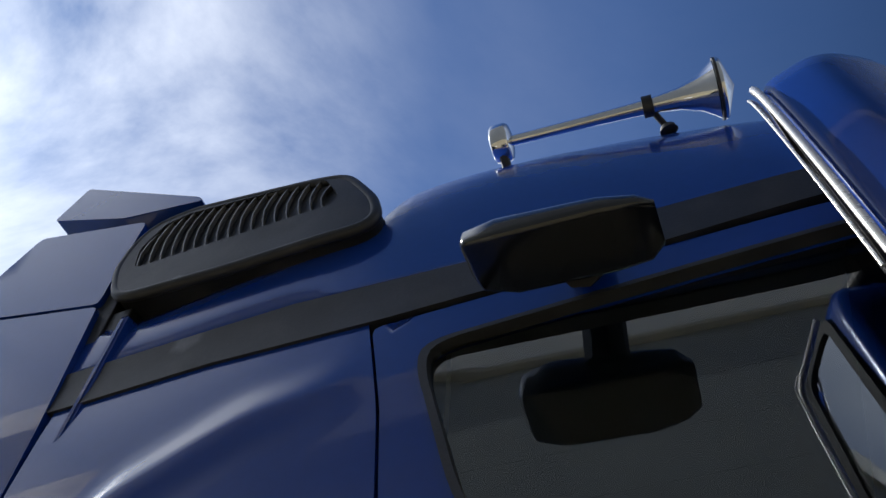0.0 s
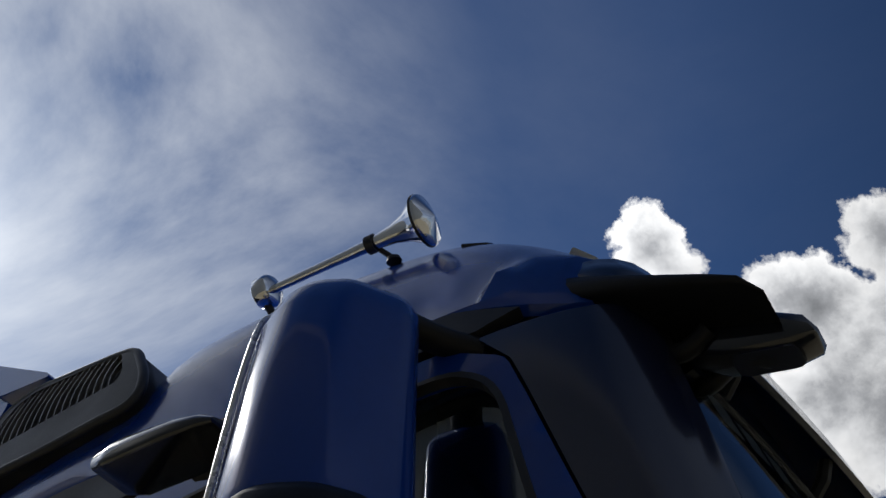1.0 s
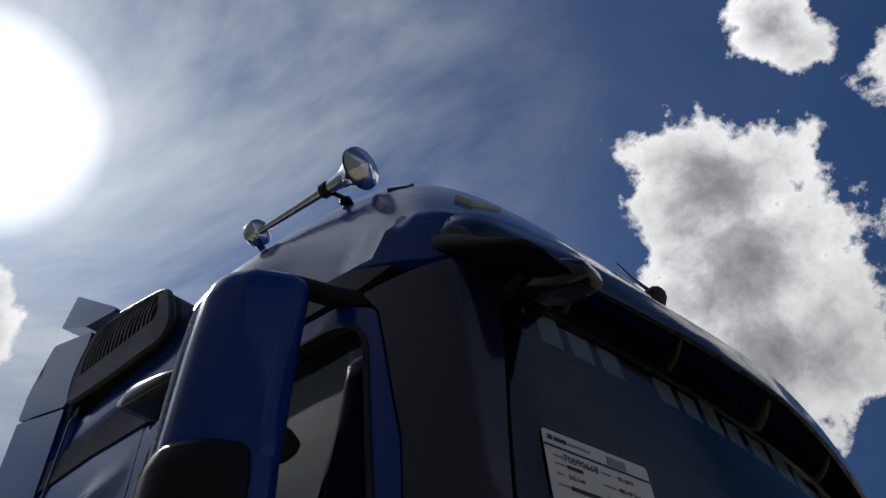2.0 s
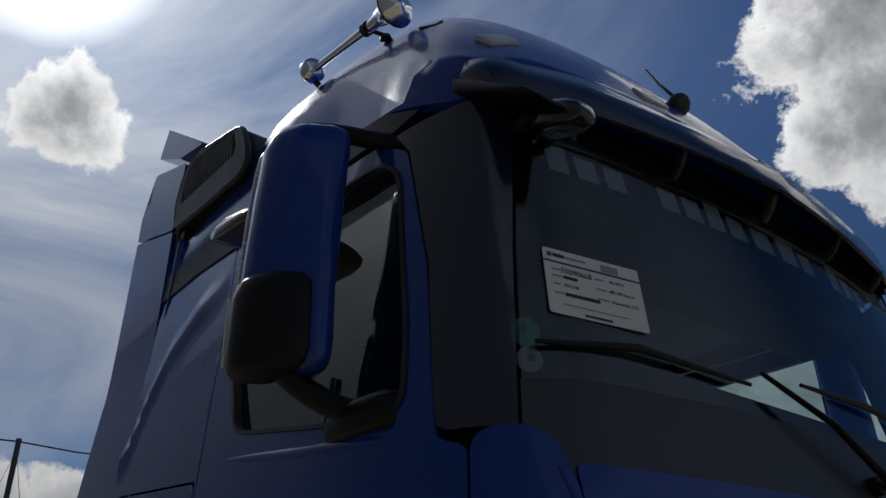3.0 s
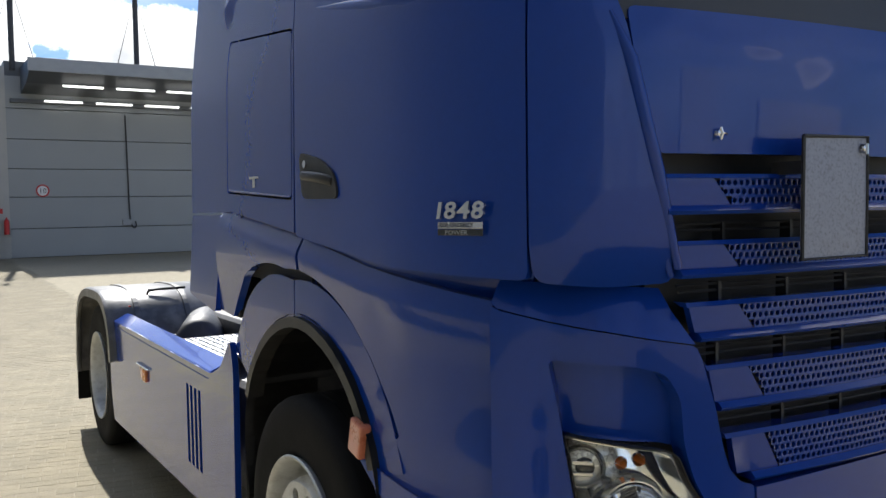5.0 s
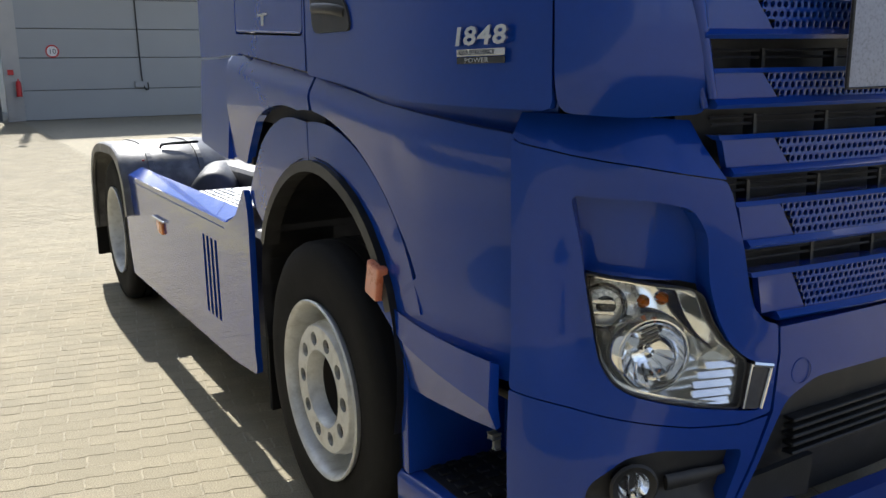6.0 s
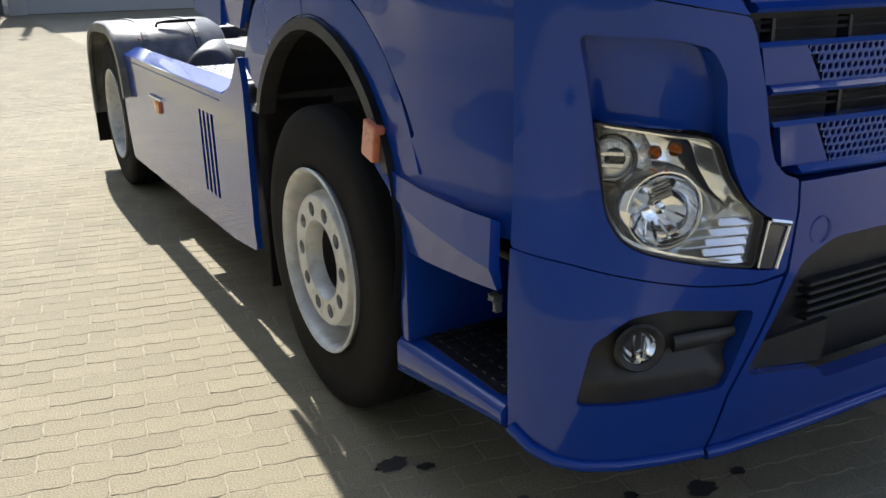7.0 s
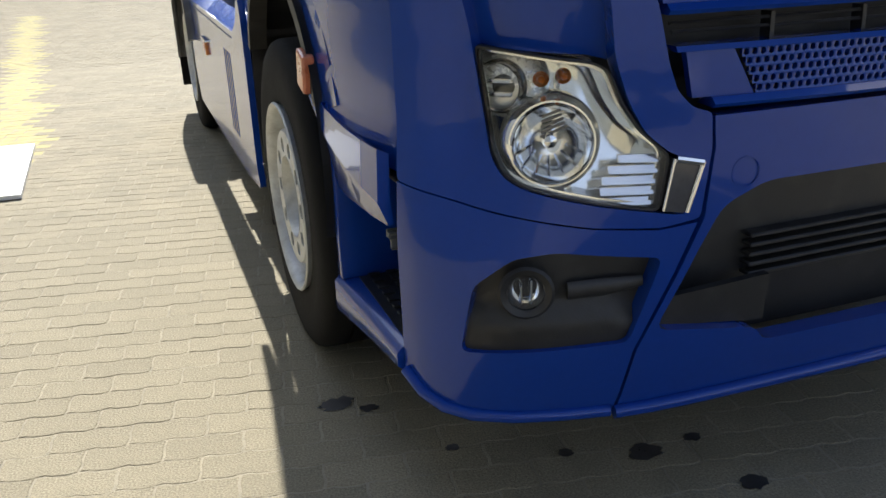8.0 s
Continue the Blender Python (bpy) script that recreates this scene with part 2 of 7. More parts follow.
INK_PALE = material("grey_ink", (0.30, 0.31, 0.34), 0.6, 0, 0.02)
GREEN = material("green_sticker", (0.01, 0.22, 0.13), 0.5, 0, 0.05)
PLATE = material("scuffed_white_plate", (0.28, 0.295, 0.36), 0.4, 0.1, 0.10, 60, 200, 0.0003, dirt=(0.10, 0.10, 0.11), dirt_amount=0.6)
BADGE = material("badge_silver", (0.62, 0.63, 0.65), 0.22, 0.9, 0.05, 20, 90)
WINDSCREEN = pane_material("windscreen_glass", (0.90, 0.96, 0.95), 0.005, 1.8)
SIDE_GLASS = pane_material("side_window_glass", (0.58, 0.74, 0.75), 0.005, 2.1)
LENS = pane_material("headlamp_lens", (0.98, 0.985, 0.985), 0.005, 1.25)
PAVER = material("concrete_paver", (0.222, 0.190, 0.124), 0.88, 0, 0.42, 2.6, 170, 0.0032, random_obj=0.07, grain=0.75, dirt=(0.165, 0.142, 0.092), dirt_amount=0.5, rough_vary=0.05)
JOINT = material("sandy_joint", (0.27, 0.236, 0.165), 0.95, 0, 0.25, 9, 160, 0.003, dirt=(0.09, 0.085, 0.06), dirt_amount=0.4)
STRIP = material("faded_lettering", (0.26, 0.27, 0.28), 0.6, 0, 0.1)
OIL = material("oil_stain", (0.045, 0.042, 0.04), 0.35, 0, 0.3, 20, 90)
YELLOW = material("worn_yellow_paint_on_pavers", (0.33, 0.285, 0.11), 0.85, 0, 0.2, 6, 120, 0.001, dirt=(0.25, 0.215, 0.15), dirt_amount=0.9)
CLADDING = material("grey_cladding", (0.30, 0.315, 0.32), 0.5, 0.0, 0.06, 0.6, 30)
WALL_CLADDING = material("grey_wall_cladding", (0.31, 0.325, 0.32), 0.5, 0.0, 0.08, 0.5, 30)
CLADDING_DARK = material("dark_cladding", (0.10, 0.105, 0.11), 0.5, 0.1, 0.12, 0.6, 30)
YARD_WALL = material("mid_grey_cladding", (0.23, 0.235, 0.24), 0.55, 0.0, 0.12, 0.6, 30)
CONCRETE = material("pale_concrete", (0.42, 0.41, 0.39), 0.85, 0, 0.12, 1.5, 40, 0.002)
TUBE_LAMP = material("fluorescent_tube", (0.9, 0.9, 0.9), 0.4, emit=(1, 1, 0.97), strength=1.4)
PALE_BAND = material("pale_cladding", (0.6, 0.6, 0.58), 0.5, 0.0, 0.06, 0.6, 30)
GALV_DULL = material("dull_zinc", (0.16, 0.17, 0.17), 0.5, 0.4, 0.25, 20, 90)
GALV = material("galvanised_steel", (0.30, 0.31, 0.32), 0.5, 0.5, 0.15, 3, 60)
DARK_GLASS = pane_material("building_glass", (0.25, 0.3, 0.32))
WHITE_PAINT = material("white_sheet", (0.70, 0.70, 0.69), 0.5, 0, 0.06, 3, 50)

# ---- building helpers ----


def settled(p):
    """The truck's drawn shape at its true proportions: the cab is a little lower, shorter and slimmer than drawn."""
    w = float(np.interp(p.z, [1.0, 1.6, 2.2, 2.8], [0, 0.5, 0.62, 1.0]))
    dx = w * (0.085 - 0.052 * abs(p.x) - 0.009 * p.y - 0.013 * p.z)
    dz = float(np.interp(p.z, [0, 1.0, 1.6, 2.05, 2.4, 2.6, 2.9, 3.2, 3.45, 4.3], [0, -0.008, -0.016, -0.03, -0.042, -0.048, -0.051, -0.068, -0.09, -0.12]))
    return Vector((p.x + dx * max(-1.0, min(1.0, p.x / 0.1)), p.y - w * (0.063 * p.y + 0.015), p.z + dz))


def of_truck(ob):
    while ob is not None:
        if ob.name.startswith("tractor_truck"):
            return True
        ob = ob.parent
    return False


def part(name, bm, mat, parent, label="", true=False):
    """One mesh object made of bm, under a thing or a part; true: bm is given in true places."""
    if of_truck(parent) and not true:
        for v in bm.verts:
            v.co = settled(v.co)
    bmesh.ops.recalc_face_normals(bm, faces=bm.faces[:])
    for e in bm.edges:
        if len(e.link_faces) != 2 or e.calc_face_angle(0.0) > 0.9:
            e.smooth = False
    me = bpy.data.meshes.new(name)
    bm.to_mesh(me)
    bm.free()
    for m in mat if isinstance(mat, (list, tuple)) else (mat,):
        me.materials.append(m)
    ob = new(name, me)
    if parent is not None:
        ob.parent = parent
    if label:
        tagged(ob, label)
    return ob


def thing(name, label, category, at=(0, 0, 0), group=""):
    ob = new(name)
    ob.empty_display_size = 0.2
    ob.location = at
    return tagged(ob, label, category, group)


def box(bm, x0, x1, y0, y1, z0, z1, bevel=0.0, segs=2, m=None):
    made = bmesh.ops.create_cube(bm, size=1.0)["verts"]
    for v in made:
        v.co = Vector(((x0 + x1) / 2 + v.co.x * (x1 - x0), (y0 + y1) / 2 + v.co.y * (y1 - y0), (z0 + z1) / 2 + v.co.z * (z1 - z0)))
    if m is not None:
        for v in made:
            v.co = m @ v.co
    if bevel:
        edges = list({e for v in made for e in v.link_edges})
        bmesh.ops.bevel(bm, geom=edges, offset=bevel, segments=segs, profile=0.6, affect="EDGES")
    return bm


def smooth(bm, angle=35.0):
    for f in bm.faces:
        f.smooth = True
    for e in bm.edges:
        e.smooth = len(e.link_faces) == 2 and e.calc_face_angle(0.0) < radians(angle)
    return bm


def lathe(bm, profile, m, n=32, close=False, caps=True):
    """Turns (radius, height) points round m's z axis."""
    rings = []
    for r, h in profile:
        rings.append([bm.verts.new(m @ Vector((r * math.cos(2 * math.pi * k / n), r * math.sin(2 * math.pi * k / n), h))) for k in range(n)])
    pairs = list(zip(rings, rings[1:])) + ([(rings[-1], rings[0])] if close else [])
    for a, b in pairs:
        for k in range(n):
            bm.faces.new((a[k], a[(k + 1) % n], b[(k + 1) % n], b[k]))
    if caps and not close:
        for ring in (rings[0], rings[-1]):
            if (ring[0].co - ring[n // 2].co).length > 1e-4:
                bm.faces.new(ring)
    return bm


def axis(at, along, up=(0, 0, 1)):
    """A frame at a place whose z runs along a direction."""
    q = Vector(along).to_track_quat("Z", "Y")
    return Matrix.Translation(at) @ q.to_matrix().to_4x4()


def rounded(points, rounds=2):
    """Cuts the corners of a path of points."""
    pts = [Vector(p) for p in points]
    for _ in range(rounds):
        pts = [pts[0]] + [q for a, b in zip(pts, pts[1:]) for q in (a.lerp(b, 0.25), a.lerp(b, 0.75))] + [pts[-1]]
    return pts


def tube(bm, points, r, n=10, taper=None, flat=1.0):
    pts = [Vector(p) for p in points]
    rings = []
    side = None
    for k, p in enumerate(pts):
        d = (pts[min(k + 1, len(pts) - 1)] - pts[max(k - 1, 0)]).normalized()
        ref = Vector((0, 0, 1)) if abs(d.z) < 0.9 else Vector((0, 1, 0))
        side = d.cross(ref).normalized() if side is None else (side - d * side.dot(d)).normalized()
        up = side.cross(d)
        rr = r * (taper[k] if taper else 1.0)
        rings.append([bm.verts.new(p + (side * math.cos(a) * flat + up * math.sin(a)) * rr) for a in (2 * math.pi * j / n for j in range(n))])
    for a, b in zip(rings, rings[1:]):
        for k in range(n):
            bm.faces.new((a[k], a[(k + 1) % n], b[(k + 1) % n], b[k]))
    bm.faces.new(rings[0])
    bm.faces.new(rings[-1])
    return bm


def inside(p, poly):
    hit, x, y = False, p[0], p[1]
    for (x0, y0), (x1, y1) in zip(poly, poly[1:] + poly[:1]):
        if (y0 > y) != (y1 > y) and x < (x1 - x0) * (y - y0) / (y1 - y0) + x0:
            hit = not hit
    return hit


def softened(poly, rounds=2, cut=0.25):
    """A closed polygon with its corners cut."""
    for _ in range(rounds):
        out = []
        for a, b in zip(poly, poly[1:] + poly[:1]):
            out.append((a[0] + (b[0] - a[0]) * cut, a[1] + (b[1] - a[1]) * cut))
            out.append((b[0] + (a[0] - b[0]) * cut, b[1] + (a[1] - b[1]) * cut))
        poly = out
    return poly


def corner_round(poly, r, n=4):
    """A closed polygon whose corners are rounded by about r."""
    out = []
    for k, p in enumerate(poly):
        a, b, c = Vector(poly[k - 1]), Vector(p), Vector(poly[(k + 1) % len(poly)])
        ra = min(r, (a - b).length * 0.45)
        rc = min(r, (c - b).length * 0.45)
        p0, p1 = b + (a - b).normalized() * ra, b + (c - b).normalized() * rc
        for j in range(n + 1):
            t = j / n
            q = p0 * (1 - t) ** 2 + b * 2 * t * (1 - t) + p1 * t * t
            out.append((q.x, q.y))
    return out


def dense(poly, step):
    out = []
    for a, b in zip(poly, poly[1:] + poly[:1]):
        n = max(1, int(math.ceil(math.dist(a, b) / step)))
        out += [(a[0] + (b[0] - a[0]) * k / n, a[1] + (b[1] - a[1]) * k / n) for k in range(n)]
    return out


def sheet(bm, outline, surf, thick, holes=(), step=0.06, lip=0.0, single=False):
    """A panel of even thickness on a curved surface: outline and holes in the surface's (u, v); surf(u, v, out) gives the place."""
    loops = [dense(list(p), step) for p in (outline, *holes)]
    pts, edges = [], []
    for loop in loops:
        k0 = len(pts)
        pts += [Vector(p) for p in loop]
        edges += [(k0 + k, k0 + (k + 1) % len(loop)) for k in range(len(loop))]
    us, vs = [p[0] for p in loops[0]], [p[1] for p in loops[0]]
    rim = np.array([tuple(p) for p in pts])
    n_u, n_v = int((max(us) - min(us)) / step), int((max(vs) - min(vs)) / step)
    for a in range(1, n_u + 1):
        for b in range(1, n_v + 1):
            p = (min(us) + (a + 0.02) * step, min(vs) + (b - 0.03 + 0.5 * (a % 2)) * step)
            if inside(p, loops[0]) and not any(inside(p, h) for h in loops[1:]):
                if np.hypot(rim[:, 0] - p[0], rim[:, 1] - p[1]).min() > 0.45 * step:
                    pts.append(Vector(p))
    co, _, faces, *_ = delaunay_2d_cdt(pts, edges, [], 0, 1e-6)
    kept = []
    for f in faces:
        c = (sum(co[i][0] for i in f) / len(f), sum(co[i][1] for i in f) / len(f))
        if inside(c, loops[0]) and not any(inside(c, h) for h in loops[1:]):
            kept.append(f)
    count = {}
    for f in kept:
        for a, b in zip(f, list(f[1:]) + [f[0]]):
            count[frozenset((a, b))] = count.get(frozenset((a, b)), 0) + 1
    used = {i for f in kept for i in f}
    border = {i for e, c in count.items() if c == 1 for i in e}
    top = {i: bm.verts.new(surf(co[i][0], co[i][1], -lip * 0.6 if i in border else 0.0)) for i in used}
    if single:
        for f in kept:
            bm.faces.new([top[i] for i in f]).smooth = True
        return bm
    low = {i: bm.verts.new(surf(co[i][0], co[i][1], -thick)) for i in used}
    for f in kept:
        bm.faces.new([top[i] for i in f]).smooth = True
        bm.faces.new([low[i] for i in reversed(f)]).smooth = True
    for f in kept:
        for a, b in zip(f, list(f[1:]) + [f[0]]):
            if count[frozenset((a, b))] == 1:
                bm.faces.new((top[a], low[a], low[b], top[b]))
                for v in (top, low):
                    e = bm.edges.get((v[a], v[b]))
                    if e:
                        e.smooth = False
    return bm


def words(text, size, depth=0.0008, align="LEFT", bold=0.0):
    """A mesh of the built-in font, in its own x and y."""
    cu = bpy.data.curves.new("words", "FONT")
    cu.body, cu.size, cu.extrude, cu.align_x, cu.resolution_u = text, size, depth, align, 2
    cu.offset = bold
    ob = bpy.data.objects.new("words", cu)
    me = bpy.data.meshes.new_from_object(ob)
    bpy.data.objects.remove(ob)
    bpy.data.curves.remove(cu)
    return me


def written(name, text, size, m, mat, parent, depth=0.0008, align="LEFT", shear=0.0, bold=0.0):
    me = words(text, size, depth, align, bold)
    for v in me.vertices:
        v.co = m @ Vector((v.co.x + shear * v.co.y, v.co.y, v.co.z))
        if of_truck(parent):
            v.co = settled(v.co)
    me.materials.clear()
    me.materials.append(mat)
    ob = new(name, me)
    ob.parent = parent
    return ob


class Plan:
    """A line round the front and sides, in plan: even in x, measured along from the middle of the front (right side positive)."""

    def __init__(self, pts):
        p = rounded([(a, b, 0) for a, b in pts], 3)
        self.a, self.y = np.array([q.x for q in p]), np.array([q.y for q in p])
        self.s = np.r_[0, np.cumsum(np.hypot(np.diff(self.a), np.diff(self.y)))]
        ta, ty = np.gradient(self.a, self.s), np.gradient(self.y, self.s)
        size = np.hypot(ta, ty)
        self.na, self.ny = ty / size, -ta / size

    def of_x(self, a):
        return float(np.interp(a, self.a, self.s))

    def of_y(self, y):
        k = int(np.argmax(self.y > self.y[0] + 0.02))
        return float(np.interp(y, self.y[k:], self.s[k:]))

    def at(self, s):
        t, sign = abs(s), -1.0 if s >= 0 else 1.0
        return tuple(float(np.interp(t, self.s, v)) for v in (self.a, self.y, self.na, self.ny)) + (sign,)


def curve(table, soft_from=None):
    """Values between the table's rows; above soft_from the bends are rounded."""
    zs, vs = np.array([r[0] for r in table]), np.array([r[1] for r in table])
    if soft_from is not None:
        grid = np.linspace(zs[0], zs[-1], 600)
        raw = np.interp(grid, zs, vs)
        n = max(3, int(0.16 / (grid[1] - grid[0])))
        k = np.hanning(n) / np.hanning(n).sum()
        soft = np.convolve(np.pad(raw, n, mode="edge"), k, mode="same")[n:-n]
        vs = np.where(grid > soft_from, soft, raw)
        zs = grid
    return lambda z: float(np.interp(z, zs, vs))


def shell(plan, front, side):
    """A surface (s, z, out) over a plan, drawn in by front(z) at the front and by side(z) at the sides."""

    def place(s, z, out=0.0):
        a, y, na, ny, sign = plan.at(s)
        d = out - (ny * ny * front(z) + na * na * side(z))
        return Vector((sign * (a + na * d), y + ny * d, z))

    return place

# ---- the truck: plan lines and surfaces ----
PLAN_CAB = Plan([(0, 0.03), (0.3, 0.04), (0.6, 0.07), (0.85, 0.105), (0.97, 0.135), (1.06, 0.185), (1.125, 0.26), (1.17, 0.36), (1.205, 0.48), (1.228, 0.62), (1.24, 0.82), (1.24, 2.4)])
PLAN_BUMPER = Plan([(0, 0.105), (0.4, 0.112), (0.65, 0.122), (0.80, 0.145), (0.95, 0.185), (1.05, 0.24), (1.11, 0.31), (1.145, 0.40), (1.16, 0.52), (1.17, 0.9)])
CAB_FRONT = curve([(0.25, 0.10), (1.33, 0.055), (1.6, 0.03), (1.95, 0.02), (2.05, 0.035), (2.5, 0.09), (2.95, 0.15), (3.1, 0.18)], 1.5)
CAB_SIDE = curve([(0.25, 0.12), (0.72, 0.095), (0.915, 0.026), (0.972, 0.054), (1.2, 0.042), (1.32, 0.028), (1.40, 0.012), (1.47, 0.004), (1.6, 0.0), (2.1, 0.0), (2.25, 0.012), (2.95, 0.07), (3.1, 0.085)], 1.6)
cab_at = shell(PLAN_CAB, CAB_FRONT, CAB_SIDE)


def lifted(z):
    """Heights on the cab, drawn a little low, at their true height."""
    return 1.019 * z - 0.005


def cab(s, z, out=0.0):
    p = cab_at(s, z, out)
    return Vector((p.x, p.y, lifted(z)))


CORNER_IN = curve([(0.25, 0.0), (0.66, 0.0), (0.8, 0.05), (0.9, 0.095), (1.1, 0.095), (1.3, 0.06)])
BUMPER_IN = curve([(0.25, 0.05), (0.32, 0.03), (0.42, 0.015), (0.6, 0.0), (0.9, 0.0), (1.3, -0.02)])


def bumper(s, z, out=0.0):
    a, y, na, ny, sign = PLAN_BUMPER.at(s)
    d = out - (ny * ny * BUMPER_IN(z) + (2 * na * ny) ** 2 * CORNER_IN(z))
    return Vector((sign * (a + na * d), y + ny * d, z + 0.014))


def side_of(sign):
    """The cab's surface with y in place of the length along the plan."""
    return lambda y, z, out=0.0: cab(sign * PLAN_CAB.of_y(y), z, out)


truck = thing("tractor_truck", "dark blue tractor truck with a high sleeper cab, on paving", "truck")
ARCH_Y, ARCH_Z = 1.42, 0.72


def arch(r, a0, a1, n=14):
    return [(ARCH_Y + r * math.cos(radians(a0 + (a1 - a0) * k / n)), ARCH_Z + r * math.sin(radians(a0 + (a1 - a0) * k / n))) for k in range(n + 1)]


def swept(angles, radii, a0, a1, n=14):
    """An arch whose radius changes with the angle."""
    return [arch(float(np.interp(a, angles, radii)), a, a, 1)[0] for a in (a0 + (a1 - a0) * k / n for k in range(n + 1))]


def loft(bm, rings):
    vs = [[bm.verts.new(p) for p in ring] for ring in rings]
    n = len(vs[0])
    for a, b in zip(vs, vs[1:]):
        for k in range(n):
            bm.faces.new((a[k], a[(k + 1) % n], b[(k + 1) % n], b[k]))
    bm.faces.new(vs[0])
    bm.faces.new(vs[-1])
    return bm


def loft_box(bm, sign):
    """The painted sill of the entry step, drawn in towards the front."""
    rings = []
    for y, x, z in ((0.42, 1.160, 0.35), (0.6, 1.168, 0.332), (0.75, 1.178, 0.315), (0.90, 1.188, 0.298)):
        rings.append([(-sign * a, y, h) for a, h in ((x - 0.02, z), (x, z + 0.018), (x, 0.40), (x - 0.015, 0.416), (0.82, 0.416), (0.82, z))])
    vs = [[bm.verts.new(p) for p in ring] for ring in rings]
    for a, b in zip(vs, vs[1:]):
        for k in range(6):
            bm.faces.new((a[k], a[(k + 1) % 6], b[(k + 1) % 6], b[k]))
    bm.faces.new(vs[0])
    bm.faces.new(vs[-1])


def build_side(sign):
    S = side_of(sign)
    # door skin with its window opening
    door_line = [(1.375, 1.515), (1.375, 2.1), (1.515, 2.972), (1.0, 2.945), (0.62, 2.925), (0.50, 2.86), (0.40, 2.5), (0.35, 2.07), (0.285, 2.05), (0.285, 1.43), (0.73, 1.445)]
    glass = corner_round([(1.19, 2.26), (1.34, 2.55), (1.415, 2.80), (1.41, 2.875), (0.60, 2.86), (0.52, 2.80), (0.44, 2.35), (0.43, 2.145), (0.70, 2.165)], 0.06)
    bm = sheet(bmesh.new(), corner_round(door_line, 0.02, 2), S, 0.03, [glass], 0.035)
    door = part("door", bm, PAINT, truck)
    def bevelled(y, z):
        """The panels below the seam lean in along their upper edge."""
        top = float(np.interp(y, [0.40, 0.62, 0.93, 1.375, 2.11, 2.24], [1.376, 1.403, 1.437, 1.511, 1.595, 1.608]))
        return 0.032 * min(1.0, max(0.0, (z - top + 0.055) / 0.055))

    def pressed(y, z, o):
        """The lower panel draws in at the front and steps out below a slanting crease."""
        o -= 0.05 * max(0.0, (0.95 - y) / 0.5) ** 1.5 * min(1.0, max(0.0, (1.42 - z) / 0.2))
        under = float(np.interp(y, [0.34, 0.47, 0.605, 0.705, 0.806], [1.284, 1.303, 1.319, 1.336, 1.355])) - z
        step = min(1.0, max(0.0, under / 0.02)) * max(0.0, 1.0 - max(0.0, under - 0.02) / 0.22)
        p = S(y, z, o - bevelled(y, z) + 0.011 * step * min(1.0, max(0.0, (0.85 - y) / 0.15)))
        # folded foot of the panel: a ledge, a narrow band and a wide face that looks down
        out = float(np.interp(y, [0.43, 0.47, 0.7, 0.9, 0.98], [1.162, 1.171, 1.180, 1.185, 1.189]))
        out += float(np.interp(z, [0.84, 0.90, 1.0], [0.0, -0.006, 0.0]))
        k = min(1.0, max(0.0, (1.12 - z) / 0.14))
        return p.lerp(Vector((-sign * (out + o), y, lifted(z))), k)

    bm = sheet(bmesh.new(), corner_round([(0.405, 1.372), (0.432, 1.0), (0.445, 0.80), (0.65, 0.81), (0.85, 0.83), (0.968, 0.888), (0.90, 0.915), (0.84, 0.96)] + arch(0.69, 157, 95)[0:] + [(1.375, 1.511), (0.93, 1.437), (0.62, 1.403), (0.40, 1.376)], 0.008, 2), pressed, 0.03, (), 0.018)
    part("lower_panel", bm, PAINT, door)
    # the panel's foot: a band that runs out to a crease and a wide face that looks down
    bm = bmesh.new()
    rows = []
    for y, top, mid, low in ((0.448, 0.850, 0.745, 0.690), (0.55, 0.850, 0.757, 0.684), (0.65, 0.852, 0.770, 0.679), (0.75, 0.858, 0.787, 0.675), (0.838, 0.868, 0.808, 0.675), (0.90, 0.880, 0.838, 0.752), (0.975, 0.896, 0.890, 0.884)):
        x = float(np.interp(y, [0.43, 0.47, 0.7, 0.9, 0.98], [1.162, 1.171, 1.180, 1.185, 1.189]))
        rows.append([(-sign * a, y, z) for a, z in ((x + 0.002, top + 0.012), (x + 0.008, mid), (x - 0.014, low), (x - 0.028, low + 0.004), (x - 0.020, mid), (x - 0.024, top))])
    loft(bm, rows)
    part("panel_foot", bm, PAINT, door, true=True)
    bm = sheet(bmesh.new(), [(1.37, 1.44), (1.37, 1.53), (1.0, 1.47), (0.32, 1.45), (0.36, 1.33), (1.0, 1.40)], lambda y, z, o: S(y, z, o - 0.04 - 0.05 * max(0.0, (0.95 - y) / 0.5) ** 1.5), 0.01, (), 0.06)
    part("door_sill", bm, PAINT, door)
    # rubber round the window, and the pane
    ring = list(glass)
    cy, cz = sum(p[0] for p in glass) / len(glass), sum(p[1] for p in glass) / len(glass)
    grown = [(cy + (y - cy) * 1.010, cz + (z - cz) * 1.010) for y, z in ring]
    shrunk = [(cy + (y - cy) * 0.980, cz + (z - cz) * 0.980) for y, z in ring]
    bm = sheet(bmesh.new(), grown, lambda y, z, o: S(y, z, o + 0.006), 0.025, [shrunk], 0.06)
    part("window_seal", bm, PLASTIC, door, "black rubber window seal")
    bm = sheet(bmesh.new(), [(cy + (y - cy) * 0.985, cz + (z - cz) * 0.985) for y, z in ring], lambda y, z, o: S(0.45, z, o - 0.012).lerp(S(1.40, z, o - 0.012), (y - 0.45) / 0.95) + Vector((0, y - S(0.45, z).y - (S(1.40, z).y - S(0.45, z).y) * (y - 0.45) / 0.95, 0)), 0.004, (), 0.12, 0, True)
    pane = part("window", bm, SIDE_GLASS, door, "clear side window pane")
    pane.visible_shadow = False
    if pane.data.polygons[0].normal.x > 0:
        pane.data.flip_normals()
